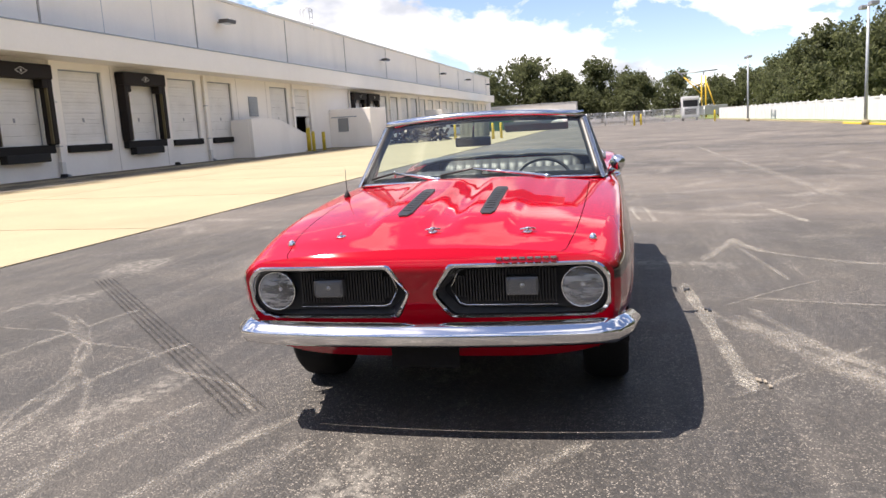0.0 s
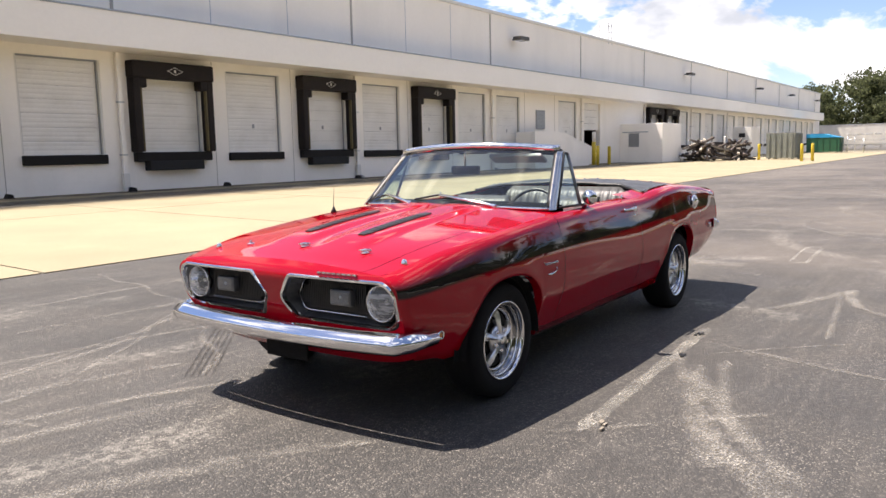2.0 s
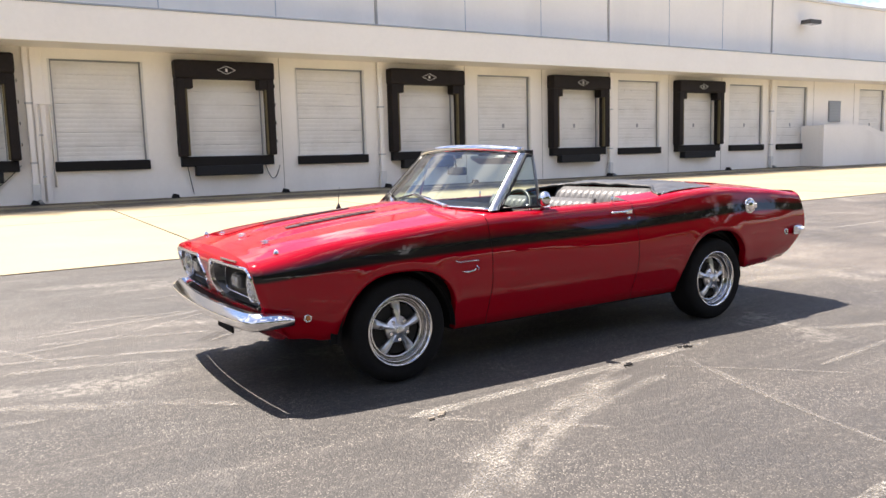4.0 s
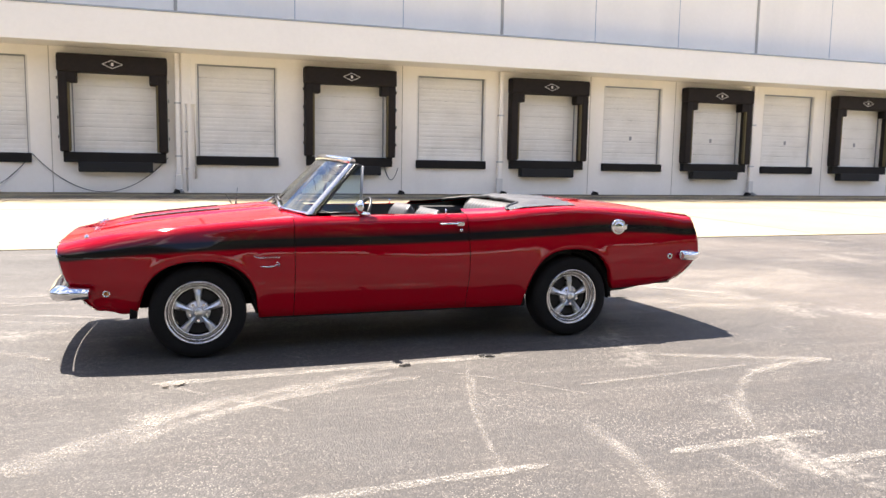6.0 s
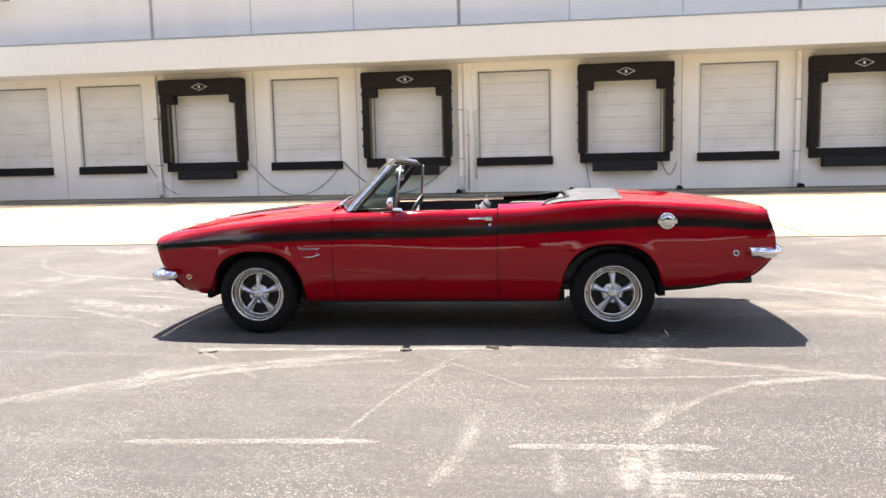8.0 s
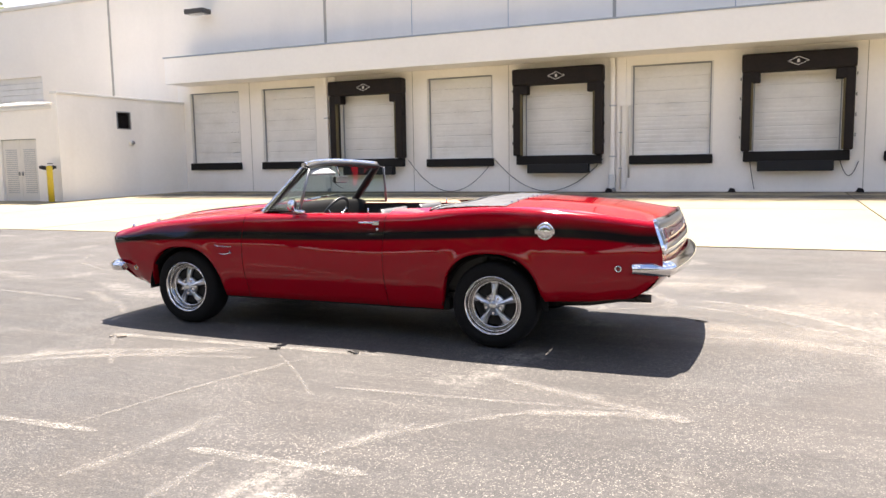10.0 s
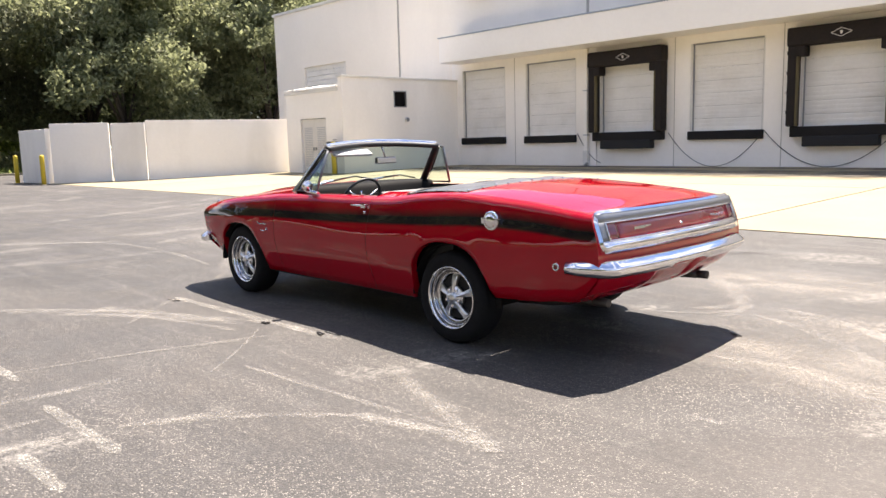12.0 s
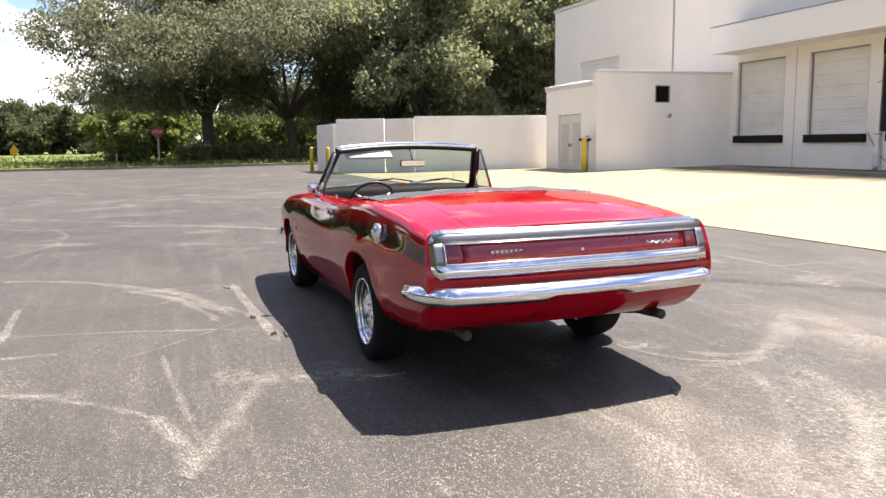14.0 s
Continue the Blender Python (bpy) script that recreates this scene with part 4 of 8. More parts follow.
HOOD_F = 0.855
part("hood", top_patch(NOSE_X, -0.80, -HOOD_F + 0.005, HOOD_F - 0.005, 44, 84, hood_z), M_RED, car, "red hood with two black louvres")
for sg in (-1, 1):
    part("fender_top", top_patch(NOSE_X + 0.0, -0.745 - GAP, sg * HOOD_F, sg * 1.0, 44, 6, hood_z), M_RED, car)
part("cowl", top_patch(-0.795, -0.56, -1.0, 1.0, 6, 40, lambda x, y: hood_z(-0.8, y) * 0 + shoulder(x) + 0.035 * (1 - (abs(y) / edge_y(x)) ** 2.2)), M_RED, car)
bm = bmesh.new()
for k in range(26):
    y = -0.42 + 0.032 * k
    add_box(bm, -0.75, -0.69, y - 0.011, y + 0.011, 0.965, 0.9685 + 0.0, 0.0)
part("cowl_vent", bm, M_BLACKPL, car, "black cowl vent slots")

INNER_F = 0.90
for sg in (-1, 1):
    part("door_top", top_patch(-0.745 + GAP, 0.52 - GAP, sg * INNER_F, sg * 1.0, 20, 4, lambda x, y: shoulder(x) + 0.006 * (1 - (abs(y) / edge_y(x)))), M_RED, car)


def deck_z(x, y):
    w = edge_y(x)
    s, c = shoulder(x), lerp_table(CENTRE, x)
    t = min(1.0, abs(y) / w)
    return s + (c - s) * (1 - t**2.6)


DECK_X = 1.46
TRUNK_F = 0.74
for sg in (-1, 1):
    part("quarter_top", top_patch(0.52 + GAP, DECK_X, sg * 0.84, sg * 1.0, 24, 5, deck_z), M_RED, car)
    part("quarter_deck", top_patch(DECK_X, TAIL_X, sg * (TRUNK_F + 0.004), sg * 1.0, 26, 8, deck_z), M_RED, car)
part("deck_panel", top_patch(DECK_X, 1.60, -TRUNK_F, TRUNK_F, 4, 40, deck_z), M_RED, car)
part("trunk_lid", top_patch(1.606, TAIL_X, -TRUNK_F, TRUNK_F, 30, 40, deck_z), M_RED, car, "red trunk lid")


# ---- front face with two grille openings ----
def grille_corners(g, n=10):
    pts = []
    yo, yi, z0, z1 = 0.762 + g, 0.055 - g, 0.508 - g, 0.735 + g
    r = 0.085
    for (cy, cz), a0, a1 in (((yo - r, z1 - r), 90, 0), ((yo - r, z0 + r), 0, -90)):
        for k in range(n + 1):
            a = radians(a0 + (a1 - a0) * k / n)
            pts.append((cy + r * math.cos(a), cz + r * math.sin(a)))
    zm = (z0 + z1) / 2
    pts += [(yi + 0.085, z0), (yi + 0.066, z0 + 0.004), (yi + 0.052, z0 + 0.016), (yi + 0.006, zm - 0.024), (yi + 0.001, zm - 0.006), (yi + 0.006, zm + 0.012),
            (yi + 0.066, z1 - 0.016), (yi + 0.076, z1 - 0.004), (yi + 0.092, z1)]
    return pts


def grille_outline(sg, grow=0.0):
    """Outline (y, z) of one grille opening: rounded at the lamp end, pointed towards the middle."""
    base, pts = grille_corners(0.0), grille_corners(grow)
    out = []
    for k in range(len(pts)):
        (ya, za), (yb, zb) = pts[k], pts[(k + 1) % len(pts)]
        m = max(1, int(math.dist(base[k], base[(k + 1) % len(pts)]) / 0.018 + 0.5))
        out += [(sg * (ya + (yb - ya) * i / m), za + (zb - za) * i / m) for i in range(m)]
    return out


def inside(poly, y, z):
    c = False
    for (y0, z0), (y1, z1) in zip(poly, poly[1:] + poly[:1]):
        if (z0 > z) != (z1 > z) and y < (y1 - y0) * (z - z0) / (z1 - z0) + y0:
            c = not c
    return c


def front_x(y, z):
    return bend(NOSE_X, y, z).x


GR = [grille_outline(-1, 0.004), grille_outline(1, 0.004)]
bm = bmesh.new()
Z_LOW = 0.375


def front_at(u, v):
    y = (2 * u - 1)
    z = Z_LOW + (shoulder(NOSE_X) - Z_LOW) * v
    yy = y * half_y(NOSE_X, z)
    top = sstep(0.86, 1.0, v)
    zz = z + top * (hood_z(NOSE_X, yy) - shoulder(NOSE_X))
    return bend(NOSE_X, yy, zz)


def front_skip(u, v):
    p = front_at(u, v)
    return any(inside(g, p.y, p.z) for g in GR)


add_grid(bm, front_at, 230, 66, skip=front_skip)
part("front_panel", bm, M_RED, car, "red nose panel with two grille openings")


def ring_band(bm, outer, inner, xo, xi):
    """A closed band between two outlines in (y, z), each with its own depth function."""
    a = [bm.verts.new((xo(y, z), y, z)) for y, z in outer]
    b = [bm.verts.new((xi(y, z), y, z)) for y, z in inner]
    n = len(a)
    for k in range(n):
        bm.faces.new((a[k], a[(k + 1) % n], b[(k + 1) % n], b[k]))


for sg in (-1, 1):
    grille = part("grille", bmesh.new(), M_BLACKPL, car, "black recessed grille with chrome surround")
    bm = bmesh.new()
    o2, o1, i1 = grille_outline(sg, 0.010), grille_outline(sg, 0.003), grille_outline(sg, -0.007)
    ring_band(bm, o2, o1, lambda y, z: front_x(y, z) + 0.004, lambda y, z: front_x(y, z) - 0.008)
    ring_band(bm, o1, i1, lambda y, z: front_x(y, z) - 0.008, lambda y, z: front_x(y, z) - 0.003)
    ring_band(bm, i1, grille_outline(sg, -0.011), lambda y, z: front_x(y, z) - 0.003, lambda y, z: front_x(y, z) + 0.02)
    part("bezel", bm, M_CHROME, grille, "chrome surround")
    bm = bmesh.new()
    ring_band(bm, grille_outline(sg, -0.011), grille_outline(sg, -0.03), lambda y, z: front_x(y, z) + 0.02, lambda y, z: front_x(y, z) + 0.085)
    part("recess", bm, M_LAMPBODY, grille, "grey sloping recess")
    bm = bmesh.new()
    out = grille_outline(sg, -0.028)
    vs = [bm.verts.new((front_x(sg * 0.4, 0.62) + 0.09, y, z)) for y, z in out]
    bm.faces.new(vs)
    part("backing", bm, M_DARK, grille)
    # fine upright bars between the lamp and the point
    y = 0.135
    while y < 0.56:
        bm = bmesh.new()
        zlo, zhi = 0.565, 0.70
        if y < 0.18:
            zlo, zhi = 0.585, 0.675
        add_box(bm, front_x(sg * 0.4, 0.62) + 0.066, front_x(sg * 0.4, 0.62) + 0.086, sg * y - 0.0028, sg * y + 0.0028, zlo, zhi)
        part("bar", bm, M_BLACKPL, grille)
        y += 0.0125
    # inner bright loop
    bm = bmesh.new()
    gx = front_x(sg * 0.4, 0.62) + 0.062
    loop = [(sg * y, z) for y, z in ((0.555, 0.712), (0.185, 0.712), (0.15, 0.70), (0.118, 0.635), (0.118, 0.618), (0.15, 0.562), (0.18, 0.553), (0.555, 0.553))]
    add_path(bm, [(gx, y, z) for y, z in loop], 0.0032, 6)
    part("inner_trim", bm, M_CHROME, grille, "thin bright inner trim")
    # parking lamp
    bm = bmesh.new()
    add_box(bm, gx - 0.03, gx + 0.02, sg * 0.415 - 0.068, sg * 0.415 + 0.068, 0.595, 0.675, 0.014)
    pl = part("parking_lamp", bm, M_LAMPBODY, grille, "rounded rectangular parking lamp")
    bm = bmesh.new()
    add_box(bm, gx - 0.038, gx - 0.028, sg * 0.415 - 0.058, sg * 0.415 + 0.058, 0.604, 0.666, 0.012)
    part("lens", bm, M_PARKGLASS, pl, "clear lens")
    bm = bmesh.new()
    add_lathe(bm, [(0.001, -0.034), (0.012, -0.030), (0.014, -0.02)], "x", (gx, sg * 0.415, 0.638), 12)
    part("bulb", bm, M_STEEL, pl)
    # head lamp
    hx = front_x(sg * 0.655, 0.63) + 0.066
    head = part("headlamp", bmesh.new(), M_CHROME, grille, "round sealed-beam head lamp")
    bm = bmesh.new()
    add_lathe(bm, [(0.080, 0.04), (0.086, 0.0), (0.086, -0.032), (0.0835, -0.038), (0.0795, -0.034), (0.077, 0.02)], "x", (hx, sg * 0.657, 0.628), 40, cap=False)
    part("rim", bm, M_CHROME, head)
    bm = bmesh.new()
    add_lathe(bm, [(0.003, 0.075), (0.02, 0.070), (0.04, 0.056), (0.058, 0.036), (0.070, 0.010), (0.078, -0.022)], "x", (hx, sg * 0.657, 0.628), 32, cap=False)
    part("reflector", bm, M_REFLECTOR, head)
    bm = bmesh.new()
    add_lathe(bm, [(0.0015, -0.054), (0.040, -0.050), (0.066, -0.042), (0.079, -0.032)], "x", (hx, sg * 0.657, 0.628), 32, cap=False)
    part("lens", bm, M_LAMPGLASS, head, "clear domed lens")
    bm = bmesh.new()
    add_lathe(bm, [(0.002, -0.004), (0.011, 0.0), (0.014, 0.05)], "x", (hx, sg * 0.657, 0.628), 14)
    part("bulb_shield", bm, M_STEEL, head)


def bumper(profile, rail, name, label, back, cut=0.0):
    """A chrome blade: profile of (outward, up) swept along rail points (x, y, z, scale)."""
    bm = bmesh.new()
    rings = []
    n = len(rail)
    for i, (x, y, z, s) in enumerate(rail):
        x2, y2 = rail[min(i + 1, n - 1)][:2]
        x1, y1 = rail[max(i - 1, 0)][:2]
        d = Vector((x2 - x1, y2 - y1, 0)).normalized()
        nrm = Vector((-d.y, d.x, 0)) * back
        low = -0.05 + cut * sstep(0.245, 0.205, abs(y))
        rings.append([bm.verts.new(Vector((x, y, z)) + nrm * (a * s) + Vector((0, 0, max(b, low) * s))) for a, b in profile])
    m = len(profile)
    for a, b in zip(rings, rings[1:]):
        for k in range(m):
            f = bm.faces.new((a[k], a[(k + 1) % m], b[(k + 1) % m], b[k]))
            f.smooth = True
    bm.faces.new(rings[0][::-1])
    bm.faces.new(rings[-1])
    return part(name, bm, M_CHROME, car, label)


BLADE = [(0.0, -0.048), (0.026, -0.050), (0.046, -0.040), (0.058, -0.022), (0.064, -0.004), (0.0630, 0.009), (0.0600, 0.0135), (0.0489, 0.0236), (0.0373, 0.0333), (0.033, 0.0365), (0.022, 0.044), (0.010, 0.049), (0.0, 0.05)]
rail = []
for k in range(41):
    u = -1 + 2 * k / 40
    a = abs(u)
    y = u * 0.845
    x = -2.245 + 0.055 * a**2 + 0.32 * max(0.0, (a - 0.90) / 0.10) ** 1.7 * 0.55
    rail.append((x, y, 0.452 + 0.012 * a**4, 1.0 - 0.35 * max(0.0, (a - 0.93) / 0.07)))
bumper(BLADE, rail, "front_bumper", "chrome front bumper blade", 1)
bm = bmesh.new()
add_box(bm, -2.135, -2.12, -0.13, 0.17, 0.272, 0.41, 0.008)
part("plate", bm, M_TYRE, car, "blank black plate below the front bumper")
bm = bmesh.new()
add_grid(bm, lambda u, v: bend(NOSE_X + 0.0, (2 * u - 1) * (0.79 - 0.05 * v), 0.43 - (0.14 - 0.06 * (2 * u - 1) ** 6) * v) + Vector(((-0.06 + 0.03 * v) * (1 - (2 * u - 1) ** 4), 0, 0)), 28, 5)
part("valance", bm, M_RED, car, "red front valance")
bm = bmesh.new()
add_grid(bm, lambda u, v: Vector((-2.231 + 0.05 * (2 * u - 1) ** 2 + (0.14 - 0.03 * (2 * u - 1) ** 2) * v, (2 * u - 1) * 0.80, 0.452 + 0.012 * (2 * u - 1) ** 4 + 0.02 * v)), 24, 3)
part("filler_pan", bm, M_UNDER, car, "dark filler pan behind the front bumper")
# ---- rear face ----
bm = bmesh.new()


def rear_at(u, v):
    z0 = 0.42
    z = z0 + (shoulder(TAIL_X) - z0) * v
    yy = (2 * u - 1) * half_y(TAIL_X, z)
    top = sstep(0.86, 1.0, v)
    return bend(TAIL_X, yy, z + top * (deck_z(TAIL_X, yy) - shoulder(TAIL_X)))


add_grid(bm, rear_at, 60, 26)
part("rear_panel", bm, M_RED, car, "red rear panel")


def rear_x(y, z):
    return bend(TAIL_X, y, z).x


def rear_outline(y1, z0, z1, r, n=8):
    pts = []
    for cy, cz, a0 in ((y1 - r, z1 - r, 0), (-y1 + r, z1 - r, 90), (-y1 + r, z0 + r, 180), (y1 - r, z0 + r, 270)):
        for k in range(n + 1):
            a = radians(a0 + 90 * k / n)
            pts.append((cy + r * math.cos(a), cz + r * math.sin(a)))
    # break long runs so the band follows the curved panel
    out = []
    for (ya, za), (yb, zb) in zip(pts, pts[1:] + pts[:1]):
        m = max(1, int(abs(yb - ya) / 0.08))
        for k in range(m):
            out.append((ya + (yb - ya) * k / m, za + (zb - za) * k / m))
    return out


tail = part("tail_trim", bmesh.new(), M_CHROME, car, "full-width tail panel with bright surround")
OUT = rear_outline(0.832, 0.686, 0.932, 0.074)
MIDO = rear_outline(0.812, 0.704, 0.916, 0.058)
bm = bmesh.new()
ring_band(bm, OUT, MIDO, lambda y, z: rear_x(y, z) - 0.004, lambda y, z: rear_x(y, z) + 0.015)
part("surround", bm, M_CHROME, tail, "bright outer edge")


def rear_plate(y0, y1, z0, z1, off, thick, nu=24, nv=2):
    bm = bmesh.new()
    add_grid(bm, lambda u, v: Vector((rear_x(y0 + (y1 - y0) * u, z0 + (z1 - z0) * v) + off + thick, y0 + (y1 - y0) * u, z0 + (z1 - z0) * v)), nu, nv)
    rim = [e for e in bm.edges if e.is_boundary]
    r = bmesh.ops.extrude_edge_only(bm, edges=rim)
    for v in r["geom"]:
        if isinstance(v, bmesh.types.BMVert):
            v.co.x -= thick
    return bm


part("upper_band", rear_plate(-0.806, 0.806, 0.868, 0.916, 0.003, 0.011), M_SATIN, tail, "satin grey upper band")
part("lower_band", rear_plate(-0.806, 0.806, 0.702, 0.764, 0.003, 0.013), M_CHROME, tail, "bright silver lower band")
for sg in (-1, 1):
    a, b = sorted((sg * 0.757, sg * 0.812))
    part("end_band", rear_plate(a, b, 0.764, 0.868, 0.003, 0.011, 4, 4), M_SATIN, tail, "satin grey end band")
    a, b = sorted((sg * 0.668, sg * 0.754))
    part("tail_lamp", rear_plate(a, b, 0.770, 0.862, 0.002, 0.010, 6, 3), M_LENS_RED, tail, "dark red tail lamp lens")
part("centre_panel", rear_plate(-0.662, 0.662, 0.770, 0.862, 0.002, 0.006, 24, 3), M_TAILRED, tail, "deep red centre panel")
bm = bmesh.new()
for z in (0.767, 0.865):
    add_path(bm, [(rear_x(-0.756 + 0.0504 * k, z) + 0.015, -0.756 + 0.0504 * k, z) for k in range(31)], 0.005, 6)
for sg in (-1, 1):
    add_path(bm, [(rear_x(sg * 0.756, z) + 0.015, sg * 0.756, z) for z in (0.767, 0.80, 0.83, 0.865)], 0.005, 6)
part("bright_bead", bm, M_CHROME, tail, "bright bead")
bm = bmesh.new()
add_lathe(bm, [(0.001, 0.014), (0.008, 0.012), (0.011, 0.006), (0.011, 0.0)], "x", (rear_x(0.0, 0.80), 0.0, 0.80), 16)
part("trunk_lock", bm, M_CHROME, tail, "round chrome trunk lock")
# badges as plain raised shapes
bm = bmesh.new()
for k in range(7):
    add_box(bm, rear_x(-0.45, 0.815) + 0.006, rear_x(-0.45, 0.815) + 0.012, -0.52 + 0.026 * k, -0.52 + 0.026 * k + 0.018, 0.807, 0.824, 0.002)
part("badge", bm, M_STEEL, tail, "small plain metal badge")
bm = bmesh.new()
add_path(bm, [(rear_x(0.5, 0.81) + 0.010, 0.40 + 0.012 * k, 0.812 + 0.010 * math.sin(k * 1.9)) for k in range(15)], 0.0035, 5)
part("badge", bm, M_CHROME, tail, "small chrome script badge drawn as a wave")

rail = []
for k in range(73):
    u = -1 + 2 * k / 72
    a = abs(u)
    y = -u * 0.888
    x = 2.595 - 0.062 * a**2 - 0.20 * max(0.0, (a - 0.82) / 0.18) ** 2.2
    rail.append((x, y, 0.605 + 0.006 * a**4, 1.0 - 0.3 * max(0.0, (a - 0.93) / 0.07)))
bumper(BLADE, rail, "rear_bumper", "chrome rear bumper blade", 1, 0.030)
bm = bmesh.new()


def valance_at(u, v):
    """The rolled lower apron, with a shallow recess in its middle."""
    z = 0.565 - (0.170 + 0.010 * (1 - abs(2 * u - 1) ** 2.5)) * v
    y = (2 * u - 1) * (half_y(TAIL_X, z) + 0.002)
    dip = 0.030 * sstep(0.25, 0.20, abs(y)) * sstep(1.0, 0.80, v)
    return bend(TAIL_X, y, z) + Vector((0.006 + 0.020 * math.sin(math.pi * v) * (1 - 0.6 * abs(2 * u - 1) ** 3) - dip, 0, 0))


add_grid(bm, valance_at, 64, 12)
part("rear_valance", bm, M_RED, car, "red rolled rear valance with a recess")
for sg in (-1, 1):
    bm = bmesh.new()
    add_path(bm, [(1.6, sg * 0.55, 0.29), (2.0, sg * 0.57, 0.32), (2.22, sg * 0.59, 0.362), (2.36, sg * 0.60, 0.368)], 0.028, 12)
    add_lathe(bm, [(0.022, 0.0), (0.028, 0.0), (0.029, -0.08), (0.026, -0.10)], "x", (2.43, sg * 0.605, 0.370), 14)
    part("exhaust", bm, M_EXHAUST, car, "dark exhaust tip")

# ---- wheels ----
def wheel(parent_x, sg):
    w = part("wheel", bmesh.new(), M_TYRE, car)
    w.matrix_basis = Matrix.Translation((parent_x, sg * WHEEL_Y[1 if parent_x > 0 else -1], TYRE_R - 0.004))
    o = sg
    bm = bmesh.new()
    r = TYRE_R
    prof = [(0.205, -0.095), (0.235, -0.108), (0.285, -0.106), (0.303, -0.088), (r, -0.06), (r, 0.06), (0.303, 0.088), (0.285, 0.106), (0.235, 0.108), (0.205, 0.095)]
    add_lathe(bm, [(a, b * o) for a, b in prof], "y", (0, 0, 0), 56, cap=False)
    part("tyre", bm, M_TYRE, w, "black tyre")
    bm = bmesh.new()
    prof = [(0.199, 0.088), (0.198, 0.076), (0.190, 0.071), (0.187, 0.048), (0.174, 0.042), (0.171, 0.046), (0.159, 0.046), (0.156, 0.034), (0.152, -0.09), (0.205, -0.095)]
    add_lathe(bm, [(a, b * o) for a, b in prof], "y", (0, 0, 0), 56, cap=False)
    part("rim", bm, M_RIM, w, "rim barrel with shade and dark reflections put into its colour")
    for prof in ([(0.205, 0.085), (0.213, 0.098), (0.210, 0.106), (0.203, 0.104), (0.199, 0.088)], [(0.193, 0.074), (0.191, 0.079), (0.187, 0.078), (0.186, 0.066)],
                 [(0.173, 0.044), (0.170, 0.054), (0.162, 0.055), (0.158, 0.045)]):
        bm = bmesh.new()
        add_lathe(bm, [(a, b * o) for a, b in prof], "y", (0, 0, 0), 56, cap=False)
        part("rim_ring", bm, M_CHROME, w, "bright chrome ring of the rim")
    bm = bmesh.new()
    add_lathe(bm, [(0.001, 0.0), (0.149, 0.0), (0.149, -0.02)], "y", (0, 0.012 * o, 0), 32)
    part("drum", bm, M_DARK, w)
    for k in range(5):
        a = radians(90 + 72 * k)
        bm = bmesh.new()
        c, s = math.cos(a), math.sin(a)
        rows = []
        for rad, hw, d in ((0.036, 0.011, 0.080), (0.075, 0.017, 0.077), (0.115, 0.024, 0.070), (0.146, 0.029, 0.058), (0.160, 0.030, 0.040)):
            row = []
            for t, dd in ((-1, -0.03), (-0.9, -0.010), (-0.6, -0.001), (0.0, 0.006), (0.6, -0.001), (0.9, -0.010), (1, -0.03)):
                q = t * hw
                row.append(bm.verts.new((c * rad - s * q, (d + dd) * o, s * rad + c * q)))
            rows.append(row)
        for p, q in zip(rows, rows[1:]):
            for j in range(len(p) - 1):
                f = bm.faces.new((p[j], p[j + 1], q[j + 1], q[j]))
        part("spoke", bm, M_SPOKE, w, "bright tapered spoke")
    bm = bmesh.new()
    add_lathe(bm, [(0.001, 0.102), (0.026, 0.100), (0.033, 0.092), (0.035, 0.070), (0.075, 0.066), (0.080, 0.045)], "y", (0, 0, 0), 28)
    for v in bm.verts:
        v.co.y *= o
    part("hub_cap", bm, M_SPOKE, w, "metal centre cap")
    for k in range(5):
        bm = bmesh.new()
        a = radians(54 + 72 * k)
        add_tube(bm, (math.cos(a) * 0.057, 0.06 * o, math.sin(a) * 0.057), (math.cos(a) * 0.057, 0.086 * o, math.sin(a) * 0.057), 0.010, seg=6)
        part("lug_nut", bm, M_CHROME, w)
    return w


for wx in WHEEL_X:
    for sg in (-1, 1):
        wheel(wx, sg)
        # dark wheel well over the tyre
        bm = bmesh.new()
        a0 = 0.372 if wx < 0 else 0.36
        ox = -0.005 if wx < 0 else -0.03
        add_grid(bm, lambda u, v: Vector((wx + ox + math.cos(math.pi * u) * a0 * 1.02, sg * (0.845 - 0.42 * v), 0.28 + math.sin(math.pi * u) * 0.385)), 24, 3)
        # inner wall of the well and the flange behind the wheel lip
        add_grid(bm, lambda u, v: Vector((wx + ox + math.cos(math.pi * u) * a0 * 1.02 * v, sg * 0.425, 0.28 + math.sin(math.pi * u) * 0.385 * v)), 24, 3)
        add_grid(bm, lambda u, v: Vector((wx + ox + math.cos(math.pi * u) * (0.372 + 0.048 * v), sg * 0.80, 0.28 + math.sin(math.pi * u) * (0.372 + 0.048 * v))), 24, 2)
        part("wheel_well", bm, M_UNDER, car, "black wheel well")

# underside
bm = bmesh.new()
add_box(bm, -0.98, 1.02, -0.80, 0.80, 0.235, 0.34, 0.03)
add_box(bm, -1.9, 2.1, -0.42, 0.42, 0.32, 0.44, 0.03)
add_box(bm, 1.7, 2.33, -0.76, 0.76, 0.44, 0.56, 0.03)
add_box(bm, -2.05, -1.75, -0.74, 0.74, 0.40, 0.50, 0.02)
for wx in WHEEL_X:
    add_tube(bm, (wx, -0.7, 0.30), (wx, 0.7, 0.30), 0.05)
part("underbody", bm, M_UNDER, car, "black underbody and axles")
# unseen plate added to stop sunlight passing down through the boot
part("boot_floor", box_bm(1.42, 2.12, -0.56, 0.56, 0.37, 0.40, 0.008), M_UNDER, car, "added black floor plate closing the boot against light")


